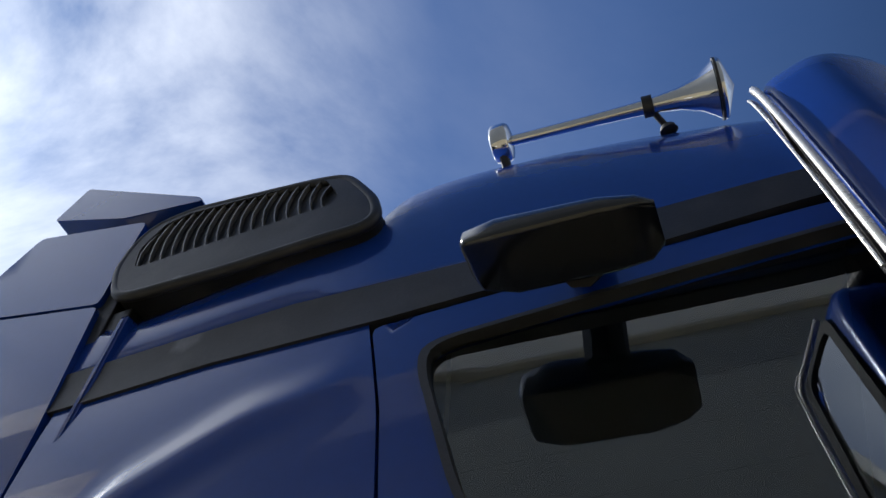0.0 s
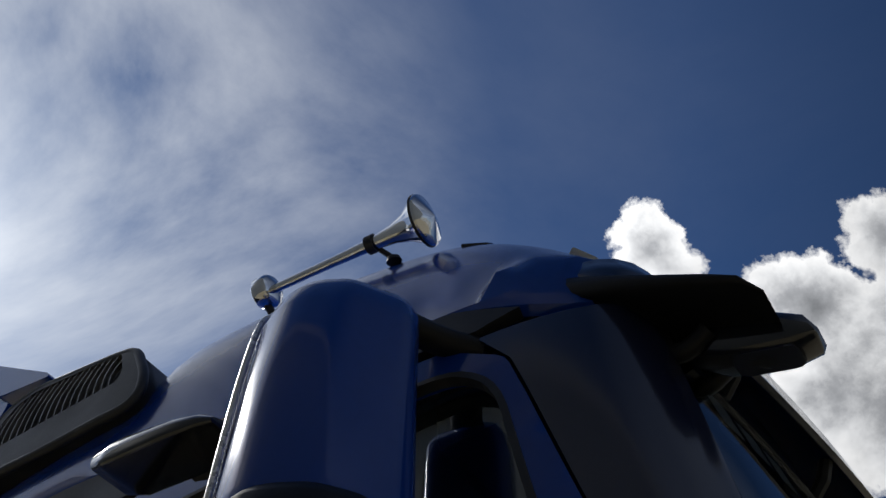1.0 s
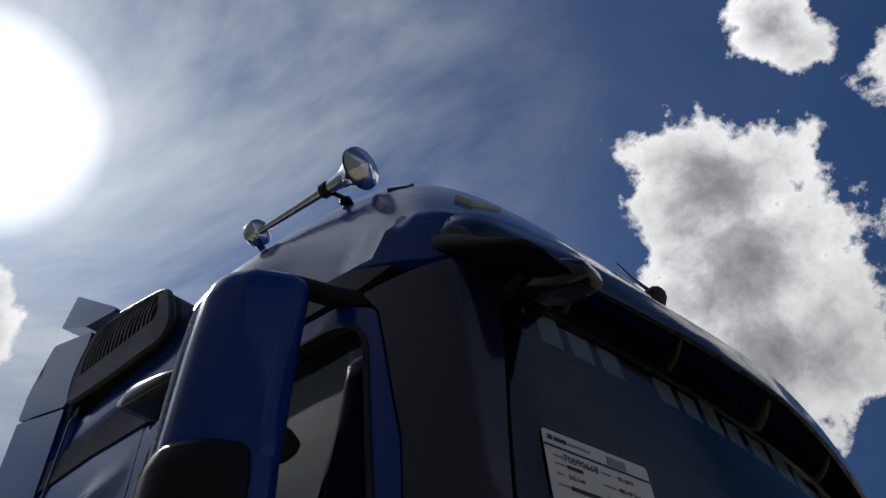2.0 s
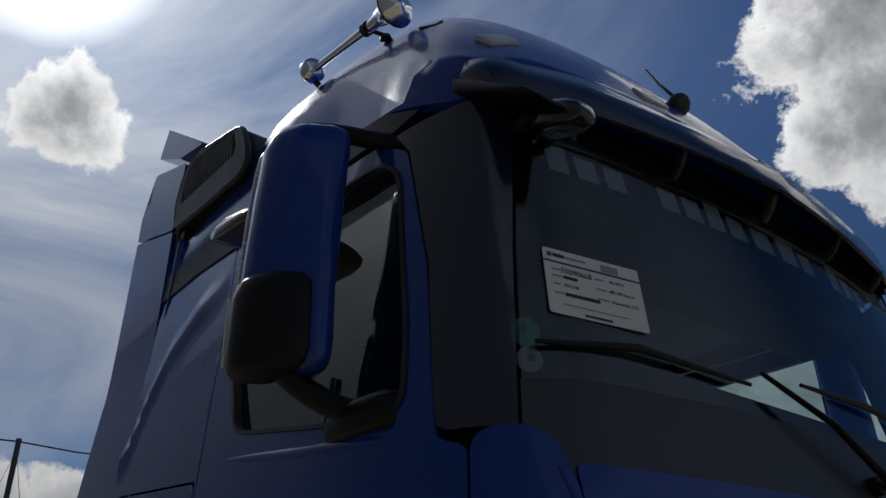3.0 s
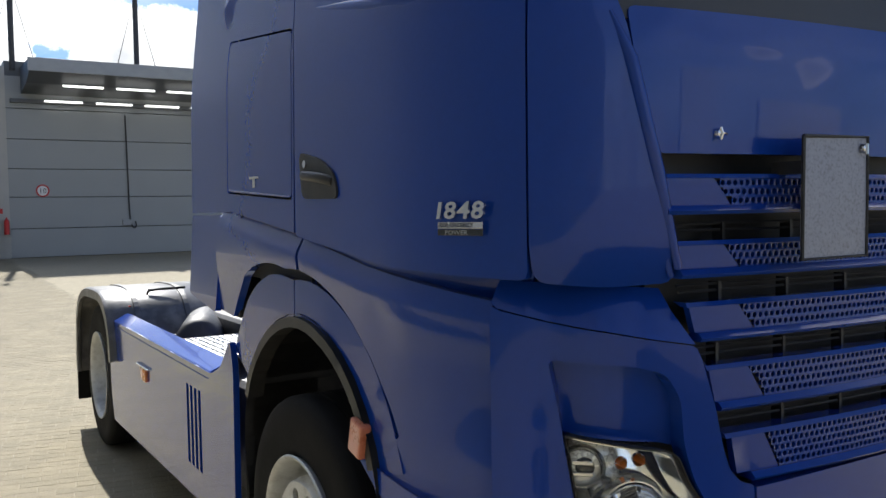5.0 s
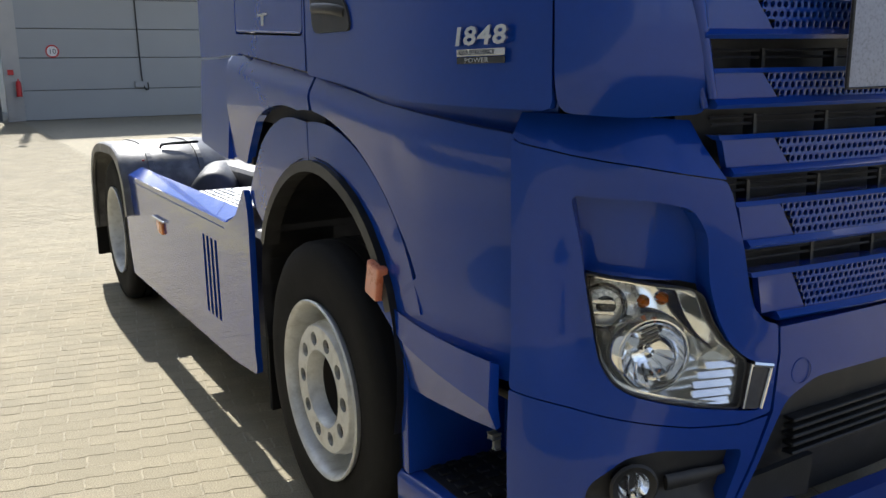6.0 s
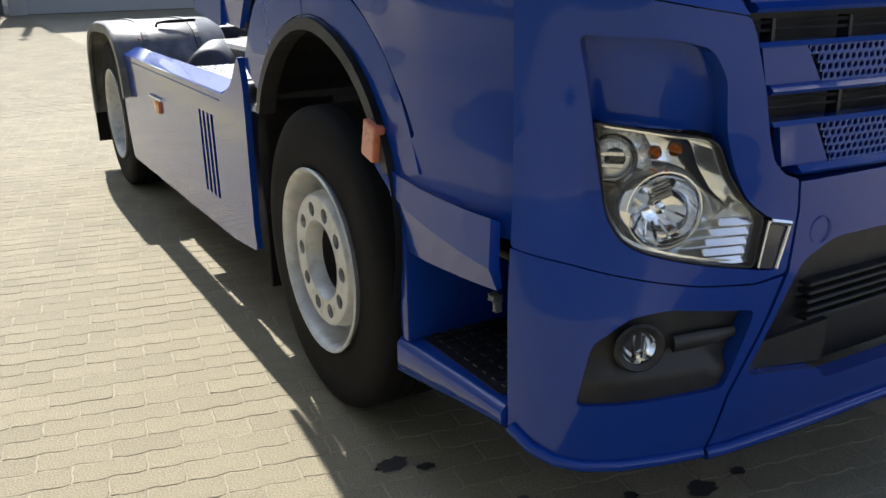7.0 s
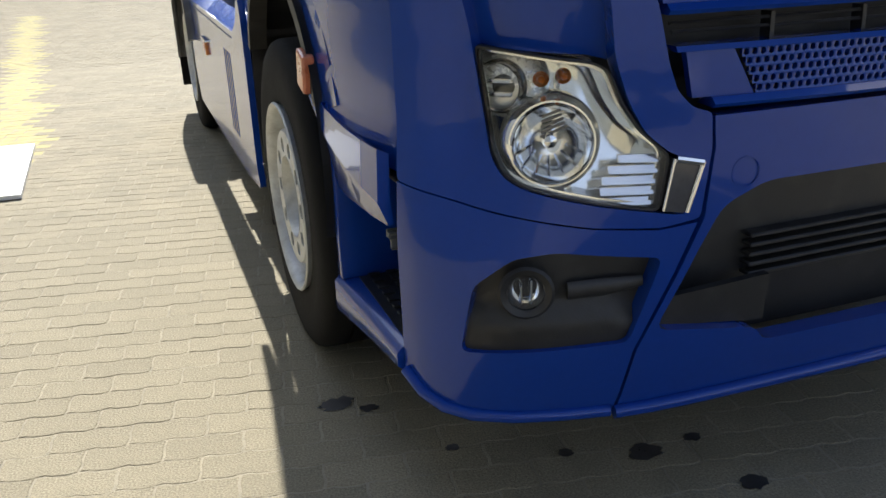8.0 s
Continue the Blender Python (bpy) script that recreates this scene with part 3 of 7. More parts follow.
    bm = tube(bmesh.new(), [S(0.735, 2.175, -0.030), S(0.733, 2.24, -0.030), S(0.731, 2.30, -0.030)], 0.007)
    part("quarter_bar", bm, PLASTIC, door)
    # the crease below the window
    bm = bmesh.new()
    tube(bm, [S(y, z, -0.004) for y, z in ((1.365, 2.215), (1.2, 2.19), (1.0, 2.157), (0.85, 2.13), (0.66, 2.105), (0.52, 2.09), (0.42, 2.085))], 0.018, 10, [0.15, 0.5, 0.8, 1, 1.1, 1.0, 0.3], 0.5)
    part("belt_moulding", smooth(bm), PAINT, door)
    # grab handle in its bowl
    bowl = corner_round([(1.325, 1.775), (1.16, 1.745), (1.06, 1.70), (1.03, 1.625), (1.30, 1.63)], 0.035)
    bm = sheet(bmesh.new(), bowl, lambda y, z, o: S(y, z, o + 0.007), 0.02, (), 0.05)
    handle = part("handle_bowl", bm, PLASTIC, door, "black plastic handle bowl")
    bm = tube(bmesh.new(), rounded([S(1.285, 1.70, 0.0), S(1.27, 1.70, 0.022), S(1.12, 1.688, 0.022), S(1.075, 1.675, 0.002)]), 0.016, 10, None, 0.6)
    part("grip", smooth(bm), PLASTIC, handle)
    bm = lathe(bmesh.new(), [(0.0, 0.0), (0.012, 0.0), (0.012, 0.006), (0.0, 0.006)], axis(S(1.27, 1.735, 0.006), (-sign, 0, 0)), 14)
    part("lock", bm, CHROME, handle, "chrome lock")
    # side wall behind the door with the locker flap
    flap = [(2.085, 1.675), (2.085, 2.24), (1.405, 2.165), (1.405, 1.635)]
    wall = [(1.388, 1.525), (2.12, 1.605), (2.15, 2.2), (2.215, 2.8), (2.22, 3.045), (1.86, 3.035), (1.525, 3.0), (1.382, 2.1)]
    hole = corner_round([(2.092, 1.668), (2.092, 2.248), (1.398, 2.172), (1.398, 1.628)], 0.025, 3)
    def shoulder(y, z):
        c = float(np.interp(y, [1.45, 1.75, 1.95, 2.06, 2.13], [2.86, 2.81, 2.72, 2.58, 2.38]))
        return 0.016 * math.exp(-(((z - c) / 0.05) ** 2)) * min(1.0, max(0.0, (y - 1.53) / 0.2)) * min(1.0, max(0.0, (z - 2.2) / 0.15))

    bm = sheet(bmesh.new(), wall, lambda y, z, o: S(y, z, o + shoulder(y, z)), 0.03, [hole], 0.03)
    part("side_wall", bm, PAINT, truck)
    bm = sheet(bmesh.new(), corner_round(flap, 0.025, 3), S, 0.03, (), 0.08)
    locker = part("locker_flap", bm, PAINT, truck)
    bm = box(bmesh.new(), -0.003, 0.005, -0.046, 0.046, -0.004, 0.005, 0.002)
    box(bm, -0.003, 0.004, -0.012, 0.012, -0.035, -0.004, 0.002)
    for v in bm.verts:
        v.co = S(1.77 + v.co.y, 1.715 + v.co.z, abs(v.co.x))
    part("flap_latch", bm, BADGE, locker, "silver T-shaped latch")
    bm = tube(bmesh.new(), [S(2.07, 1.680, 0.001), S(1.8, 1.663, 0.001), S(1.42, 1.640, 0.001)], 0.003, 8)
    part("flap_trim", smooth(bm), PAINT, locker)
    low = [(1.388, 1.513)] + swept([34, 43, 52, 65, 84, 93], [0.838, 0.824, 0.817, 0.763, 0.69, 0.69], 93, 34) + [(2.287, 1.203), (2.24, 1.607)]
    bm = sheet(bmesh.new(), low, lambda y, z, o: S(y, z, o - bevelled(y, z)), 0.03, (), 0.022)
    part("lower_side_panel", bm, PAINT, truck)
    bm = sheet(bmesh.new(), [(1.36, 1.44), (2.12, 1.52), (2.12, 1.68), (1.36, 1.60)], lambda y, z, o: S(y, z, o - 0.034), 0.01, (), 0.1)
    part("sill_backing", bm, PLASTIC, truck)
    # wheel arch: painted ring, black flare, liner
    fender = None
    for a0, a1, n in ((164, 84.6, 14), (84.0, 28, 12)):
        ring = swept([28, 38, 48, 56, 66, 83, 100, 164], [0.76, 0.768, 0.778, 0.765, 0.739, 0.672, 0.675, 0.675], a0, a1, n) + arch(0.545, a1, a0, n)
        bm = sheet(bmesh.new(), ring, lambda y, z, o: Vector((-sign * (1.195 + o - 0.05 * max(0.0, 1.25 - y)), y, z)), 0.04, (), 0.05)
        ob = part("fender_half" if fender else "front_fender", bm, PAINT, fender or truck)
        fender = fender or ob
    flare = arch(0.55, 162, 22, 20) + arch(0.515, 22, 162, 20)
    bm = sheet(bmesh.new(), flare, lambda y, z, o: Vector((-sign * (1.212 + o - 0.05 * max(0.0, 1.25 - y)), y, z)), 0.06, (), 0.05)
    part("flare", bm, PLASTIC, fender, "black rubber wheel arch flare")
    bm = bmesh.new()
    rows = [[bm.verts.new((-sign * x, y, z)) for x in (1.20, 0.72)] for y, z in arch(0.56, 200, -20, 20)]
    for a, b in zip(rows, rows[1:]):
        bm.faces.new((a[0], a[1], b[1], b[0]))
    back = bm.faces.new([r[1] for r in rows])
    bmesh.ops.solidify(bm, geom=bm.faces[:], thickness=0.01)
    part("arch_liner", bm, PLASTIC, fender, "black wheel arch liner")
    bm = box(bmesh.new(), -0.018, 0.016, -0.036, 0.036, -0.05, 0.05, 0.008)
    for v in bm.verts:
        v.co = Vector((-sign * (1.20 + v.co.x), 0.972 + v.co.y - 0.25 * v.co.z, 0.965 + v.co.z + 0.25 * v.co.y))
    part("side_reflector", bm, AMBER_PALE, fender, "faded orange side reflector")
    # entry step box
    bm = bmesh.new()
    loft_box(bm, sign)
    step = part("step_sill", smooth(bm), PAINT, truck)
    for x0, x1, y0, y1, z1, bev in ((1.178, 0.80, 0.85, 0.895, 0.9, 0.01), (0.86, 0.80, 0.48, 0.84, 1.1, 0.004), (1.08, 0.80, 0.46, 0.48, 1.0, 0.004)):
        part("step_wall", smooth(box(bmesh.new(), -sign * x0, -sign * x1, y0, y1, 0.417, z1, bev)), PAINT, step)
    bm = bmesh.new()
    for k in range(9):
        for j in range(5):
            y, x = 0.49 + 0.044 * k, 0.89 + 0.05 * j
            box(bm, -sign * (x + 0.016), -sign * (x - 0.016), y - 0.010, y + 0.010, 0.4185, 0.4255, 0.002, 1)
    box(bm, -sign * 1.13, -sign * 0.87, 0.465, 0.875, 0.413, 0.419)
    part("tread", bm, PLASTIC, step, "black anti-slip tread")
    bm = box(bmesh.new(), -sign * 1.08, -sign * 0.84, 0.48, 0.84, 0.735, 0.76, 0.008)
    part("upper_tread", bm, PLASTIC, step)
    # door hinge and lock pieces behind the panel's foot
    for y0, y1, z0, z1, x0, x1 in ((0.472, 0.494, 0.658, 0.670, 1.125, 1.142), (0.470, 0.480, 0.634, 0.660, 1.128, 1.138)):
        bm = box(bmesh.new(), -sign * x0, -sign * x1, y0, y1, z0, z1, 0.004, 1)
        part("hinge", bm, GALV_DULL, step, "small dull metal hinge")
    # black band under the roof
    bm = sheet(bmesh.new(), [(2.29, 3.03), (2.29, 3.147), (1.7, 3.131), (1.3, 3.08), (0.60, 3.03), (0.46, 2.98), (0.55, 2.945), (1.0, 2.952), (1.49, 2.983), (1.86, 3.02)], lambda y, z, o: S(y, z, o + 0.007), 0.03, (), 0.04)
    part("roof_band", bm, PLASTIC, truck, "matt black plastic band below the roof")
    # pillar cover between door and windscreen, its shade put into the colour
    sy = PLAN_CAB.of_y
    pillar = [(sy(0.325), 2.085), (sy(0.352), 2.10), (sy(0.395), 2.5), (sy(0.49), 2.85), (sy(0.55), 2.93), (PLAN_CAB.of_x(1.042), 2.97), (PLAN_CAB.of_x(1.063), 2.5), (PLAN_CAB.of_x(1.068), 2.085)]
    bm = sheet(bmesh.new(), [(sign * s, z) for s, z in pillar], cab, 0.03, (), 0.05)
    part("pillar_cover", bm, SHADED_PAINT, truck, "blue windscreen pillar cover, shade put into its dark colour")
    # corner air deflector
    X = PLAN_CAB.of_x
    corner = [(sy(0.278), 1.425), (sy(0.278), 2.06), (sy(0.24), 2.085), (X(1.06), 2.088), (X(1.0), 2.062), (X(0.968), 1.985), (X(0.893), 1.68), (X(0.812), 1.415), (X(1.0), 1.412)]
    bm = sheet(bmesh.new(), [(sign * s, z) for s, z in corner_round(corner, 0.03, 3)], lambda s, z, o: cab(s, z, o + 0.006 - 0.035 * max(0.0, (1.52 - z) / 0.11) ** 2), 0.05, (), 0.03)
    part("corner_deflector", bm, PAINT, truck)
    bm = tube(bmesh.new(), [cab(sign * X(a), z, 0.004) for a, z in ((1.0, 2.0), (0.956, 1.9), (0.886, 1.66), (0.822, 1.45))], 0.016, 8, [0.3, 1, 1, 0.6])
    part("deflector_edge", smooth(bm), PAINT, truck)


for sign in (1, -1):
    build_side(sign)

# badges on the right-hand door
S = side_of(1)


def on_door(y, z, out=0.002):
    p, q = S(y, z, out), S(y - 0.05, z, out)
    e = (q - p).normalized()
    up = (S(y, z + 0.05, out) - p).normalized()
    return Matrix.Translation(p) @ Matrix((e, up, e.cross(up))).transposed().to_4x4()


for k, digit in enumerate("1848"):
    badge = written("badge_digit", digit, 0.055, on_door(0.545, 1.567, 0.008) @ Matrix.Translation((0.0455 * k + 0.008 * (k == 0), 0, 0)) @ Matrix.Diagonal((1.5, 1, 1, 1)), BADGE, truck, 0.003, shear=0.14, bold=0.0013)
    tagged(badge, "raised silver model number digit")
bm = box(bmesh.new(), 0, 0.147, -0.0075, 0.0075, 0, 0.003, 0.001)
for v in bm.verts:
    v.co = on_door(0.524, 1.551, 0.003) @ v.co
plate = part("badge_plate", bm, BADGE, truck, "silver badge plate")
written("lettering", "BLUE EFFICIENCY", 0.0145, on_door(0.519, 1.5465, 0.008), INK, plate, 0.0004)
bm = box(bmesh.new(), 0, 0.147, -0.0075, 0.0075, 0, 0.003, 0.001)
for v in bm.verts:
    v.co = on_door(0.524, 1.535, 0.003) @ v.co
plate = part("badge_plate", bm, GLOSS_BLACK, truck, "black badge plate")
written("lettering", "POWER", 0.0145, on_door(0.497, 1.530, 0.008) @ Matrix.Diagonal((1.45, 1, 1, 1)), BADGE, plate, 0.0006)

# ---- roof ----
ROOF_W = 1.155


def roof_height(x, y):
    a = min(abs(x), ROOF_W)
    yf = float(np.interp(min(a, 1.1), PLAN_CAB.a[: len(PLAN_CAB.a) - 12], PLAN_CAB.y[: len(PLAN_CAB.a) - 12])) + 0.12
    d = min(max((y - yf) / 0.75, 0.0), 1.0)
    w = ROOF_W - 0.066 * math.exp(-(((y - 0.80) / 0.36) ** 2))
    top = 3.05 + 0.76 * (1 - (1 - d) ** 2.2) * max(0.0, 1 - (a / w) ** 4) ** 0.27
    if y > 1.55 and a > 0.55:
        top = min(top, 3.39 - 0.14 * (y - 1.55))
    return lifted(top)


def build_roof():
    bm = bmesh.new()
    length = PLAN_CAB.of_y(2.3)
    svals = sorted(set([length * k / 70 for k in range(71)] + [PLAN_CAB.of_y(y) for y in (1.53, 1.55, 1.57, 1.6)]))
    qs = [0.0] + [(k / 26) ** 2.2 for k in range(1, 27)]
    halves = []
    for sign in (1, -1):
        grid = []
        for s in svals:
            b = cab(sign * s, 3.10, 0.0)
            ty = min(max(b.y, 0.85), 2.3)
            edge = float(np.interp(b.y, [0.4, 0.6, 1.3, 1.7, 2.3], [2.97, 3.03, 3.08, 3.131, 3.147]))
            row = [bm.verts.new((b.x * 0.985, b.y + 0.01, lifted(edge))), bm.verts.new((b.x, b.y, lifted(edge) + 0.012))]
            for q in qs:
                x, y = b.x * (1 - q), b.y + (ty - b.y) * q
                row.append(bm.verts.new((x, y, max(roof_height(x, y), lifted(edge) + 0.016))))
            grid.append(row)
        for r0, r1 in zip(grid, grid[1:]):
            for k in range(len(r0) - 1):
                bm.faces.new((r0[k], r0[k + 1], r1[k + 1], r1[k]))
        halves.append(grid)
    bmesh.ops.remove_doubles(bm, verts=bm.verts[:], dist=0.0005)
    bmesh.ops.dissolve_degenerate(bm, edges=bm.edges[:], dist=0.0003)
    low = [v for v in bm.verts if v.co.z > 3.19 and v.co.y < 2.2]
    for _ in range(8):
        bmesh.ops.smooth_vert(bm, verts=low, factor=0.5, use_axis_x=True, use_axis_y=True, use_axis_z=True)
    return part("roof", smooth(bm, 50), PAINT, truck)


roof = build_roof()
bm = bmesh.new()
box(bm, -1.17, 1.17, 2.13, 2.16, 1.2, 3.36, 0.02)
part("rear_wall", bm, PAINT, truck)

# intake housing with slats on the roof's side
def build_intake():
    side = corner_round([(1.555, 3.359), (1.522, 3.40), (1.536, 3.485), (1.612, 3.632), (1.70, 3.668), (2.075, 3.765), (2.18, 3.75), (2.225, 3.69), (2.24, 3.566), (2.20, 3.44), (2.15, 3.41), (1.88, 3.377)], 0.045, 4)

    def face(y, z, o=0.0):
        return Vector((-1.188 + 0.05 * (z - 3.4) - o + 0.5 * max(0.0, 1.66 - y) ** 2, y, z))

    slot = corner_round([(1.632, 3.505), (1.628, 3.545), (1.672, 3.645), (1.72, 3.662), (2.07, 3.735), (2.145, 3.722), (2.19, 3.63), (2.172, 3.535)], 0.02, 3)
    bm = sheet(bmesh.new(), side, face, 0.05, [slot], 0.06)
    ob = part("intake_housing", bm, PLASTIC, truck, "matt black roof air intake housing with curved slats")
    bm = sheet(bmesh.new(), side, lambda y, z, o: face(y, z, o - 0.013), 0.42, (), 0.1)
    part("intake_body", bm, PLASTIC, ob)
    cy, cz = 1.87, 3.56
    loop = [face(cy + (y - cy) * 0.985, cz + (z - cz) * 0.96, -0.012) for y, z in dense(side, 0.03)]
    bm = tube(bmesh.new(), loop + loop[:2], 0.0145, 10)
    part("rounded_edge", smooth(bm, 60), PLASTIC, ob)
    for k in range(17):
        y = 1.66 + 0.0315 * k
        z1 = 3.505 + 0.03 * (y - 1.632) / 0.54
        z2 = float(np.interp(y, [1.63, 1.68, 1.72, 2.07, 2.14, 2.19], [3.55, 3.645, 3.662, 3.735, 3.722, 3.63]))
        pts = [face(y + 0.018 * math.sin(math.pi * t) - 0.006, z1 - 0.02 + (z2 - z1 + 0.03) * t, -0.003 + 0.004 * math.sin(math.pi * t)) for t in (0, 0.25, 0.5, 0.75, 1)]
        bm = bmesh.new()
        rows = [[bm.verts.new(p + d) for d in (Vector((0, -0.002, 0)), Vector((0, 0.002, 0)), Vector((0.012, 0.003, 0)), Vector((0.012, -0.001, 0)))] for p in pts]
        for a, b in zip(rows, rows[1:]):
            for j in range(4):
                bm.faces.new((a[j], a[(j + 1) % 4], b[(j + 1) % 4], b[j]))
        part("slat", bm, FENDER, ob)
    return ob


build_intake()

# side fairing and roof spoiler behind the cab
for sign in (1, -1):
    def fair(y, z, o=0.0, sign=sign):
        return Vector((-sign * (1.216 + o - float(np.interp(z, [2.1, 2.9, 3.5], [0, 0.04, 0.05]))), y, z))
    bm = sheet(bmesh.new(), corner_round([(2.300, 1.205), (2.70, 1.262), (2.70, 1.612), (2.253, 1.612)], 0.02, 2), fair, 0.025, (), 0.1)
    fairing = part("side_fairing", bm, PAINT, truck)
    bm = sheet(bmesh.new(), corner_round([(2.135, 1.622), (2.70, 1.622), (2.74, 3.588), (2.25, 3.44), (2.232, 3.05), (2.228, 2.8), (2.163, 2.2)], 0.015, 2), fair, 0.025, (), 0.1)
    part("fairing_panel", bm, PAINT, fairing)
    bm = sheet(bmesh.new(), corner_round([(2.252, 3.452), (2.74, 3.60), (2.74, 3.73), (2.63, 3.925), (2.23, 3.79), (2.245, 3.62)], 0.02, 2), fair, 0.03, (), 0.1)
    part("fairing_panel", bm, PAINT, fairing)
    bm = box(bmesh.new(), -sign * 1.145, -sign * 1.05, 2.16, 2.235, 2.1, 3.42, 0.004)
    part("gap_seal", bm, PLASTIC, fairing, "black rubber gap seal")
    bm = box(bmesh.new(), -sign * 1.18, -sign * 1.05, 2.09, 2.16, 1.2, 2.1, 0.004)
    part("gap_seal", bm, PLASTIC, fairing, "black rubber gap seal")
    bm = box(bmesh.new(), -sign * 1.15, -sign * 1.08, 2.2, 2.64, 2.3, 3.74, 0.004)
    part("fairing_frame", bm, PLASTIC, fairing, "black fairing frame")
spoiler_side = corner_round([(2.63, 4.022), (2.563, 4.165), (2.075, 3.825), (2.06, 3.80), (2.33, 3.866)], 0.012, 2)
bm = sheet(bmesh.new(), spoiler_side, lambda y, z, o: Vector((-1.165 - o, y, z)), 2.33, (), 0.2)
part("roof_spoiler", bm, PAINT, truck)
bm = sheet(bmesh.new(), [(2.36, 3.4), (2.32, 3.90), (2.50, 3.92), (2.60, 3.4)], lambda y, z, o: Vector((-1.0 - o, y, z)), 2.0, (), 0.3)
part("spoiler_support", bm, PLASTIC, truck)

# ---- horn on the roof ----
def build_horn():
    a, b = Vector((-1.066, 1.256, 3.728)), Vector((-1.045, 0.742, 3.668))
    d = (b - a).normalized()
    m = axis(a, d)
    n = (b - a).length
    bm = lathe(bmesh.new(), [(0.013, 0.0), (0.014, n * 0.45), (0.018, n * 0.72), (0.026, n * 0.84), (0.042, n * 0.93), (0.062, n * 0.985), (0.068, n), (0.064, n + 0.004), (0.0, n + 0.004)], m, 40)
    horn = part("air_horn", smooth(bm), CHROME, truck, "polished chrome air horn on the roof edge")
    bm = lathe(bmesh.new(), [(0.0, -0.02), (0.042, -0.02), (0.048, -0.014), (0.048, 0.018), (0.042, 0.026), (0.016, 0.032), (0.0, 0.032)], m, 32)
    part("driver", smooth(bm), CHROME, horn)
    bm = lathe(bmesh.new(), [(0.070, n + 0.006), (0.072, n + 0.012), (0.069, n + 0.018), (0.0, n + 0.042)], m, 40)
    part("cover", smooth(bm, 20), CHROME, horn, "shallow conical chrome bell cover")
    bm = lathe(bmesh.new(), [(0.067, n + 0.003), (0.073, n + 0.003), (0.073, n + 0.009), (0.067, n + 0.009)], m, 40, True)
    part("rubber_ring", bm, PLASTIC, horn)
    p = a.lerp(b, 0.70)
    foot = Vector((-0.99, p.y - 0.03, roof_height(-0.99, p.y - 0.03)))
    bm = bmesh.new()
    tube(bm, [p + Vector((0, 0, 0.03)), p, foot + Vector((0, 0, 0.01))], 0.008, 8)
    lathe(bm, [(0.0, 0), (0.022, 0), (0.018, 0.012), (0.0, 0.014)], axis(foot - Vector((0, 0, 0.003)), (-0.4, 0, 1)), 14)
    lathe(bm, [(0.020, -0.012), (0.026, -0.012), (0.026, 0.012), (0.020, 0.012)], axis(p, d), 18, True)
    part("bracket", smooth(bm), PLASTIC, horn, "black clamp bracket")
    bm = tube(bmesh.new(), [a + Vector((0, 0, -0.03)), Vector((-1.03, a.y, roof_height(-1.03, a.y) - 0.005))], 0.012, 8)
    part("foot", bm, PLASTIC, horn)


build_horn()
# hatch-like recess, marker lamp and aerial on the roof front
def on_roof(x, y, out=0.0):
    e = 0.01
    p = Vector((x, y, roof_height(x, y)))
    nx = Vector((e, 0, roof_height(x + e, y) - p.z)).normalized()
    ny = Vector((0, e, roof_height(x, y + e) - p.z)).normalized()
    n = nx.cross(ny).normalized()
    u = nx
    return Matrix.Translation(p + n * out) @ Matrix((u, n.cross(u), n)).transposed().to_4x4()


for x in (-0.915, -0.32, 0.32, 0.915):
    bm = box(bmesh.new(), -0.07, 0.07, -0.036, 0.03, -0.03, 0.007, 0.006, 2)
    m = on_roof(x, 0.375 if abs(x) > 0.5 else 0.28)
    bm.transform(m)
    part("marker_lamp", smooth(bm), WHITE_LENS, truck, "clear white roof marker lamp")
bm = box(bmesh.new(), -0.025, 0.025, -0.035, 0.035, -0.03, -0.004, 0.004)
bm.transform(on_roof(-0.98, 0.62))
part("roof_cap", bm, GLOSS_BLACK, truck)
m = on_roof(-0.08, 0.34)
bm = lathe(bmesh.new(), [(0.034, -0.01), (0.036, 0.012), (0.026, 0.038), (0.012, 0.05), (0.0, 0.052)], m, 20)
aerial = part("aerial_base", smooth(bm), PLASTIC, truck, "short black rod aerial")
p = m.translation
bm = tube(bmesh.new(), [p + Vector((0, 0, 0.04)), p + Vector((0, 0.06, 0.14)), p + Vector((0, 0.105, 0.235))], 0.0055, 8, [1.2, 1, 0.8])
part("rod", bm, PLASTIC, aerial)

# ---- windscreen, visor and wipers ----
X = PLAN_CAB.of_x
screen = [(X(1.058), 2.17), (X(1.053), 2.5), (X(1.033), 2.955)]
outline = screen + [(-s, z) for s, z in reversed(screen)]
bm = sheet(bmesh.new(), outline, lambda s, z, o: cab(s, z, o - 0.006), 0.005, (), 0.08, 0, True)
windscreen = part("windscreen", bm, WINDSCREEN, truck, "large curved windscreen")
windscreen.visible_shadow = False
bm = sheet(bmesh.new(), [(X(1.062), 1.985), (X(1.060), 2.185), (X(0.9), 2.20), (-X(0.9), 2.20), (-X(1.060), 2.185), (-X(1.062), 1.985)], lambda s, z, o: cab(s, z, o - 0.002), 0.02, (), 0.06)
part("cowl", bm, COWL, truck, "black cowl panel below the windscreen")
bm = sheet(bmesh.new(), [(X(0.97), 2.86), (X(0.98), 2.99), (-X(0.98), 2.99), (-X(0.97), 2.86)], lambda s, z, o: cab(s, z, o + 0.0), 0.02, (), 0.06)
part("header_panel", bm, GLOSS_BLACK, truck)


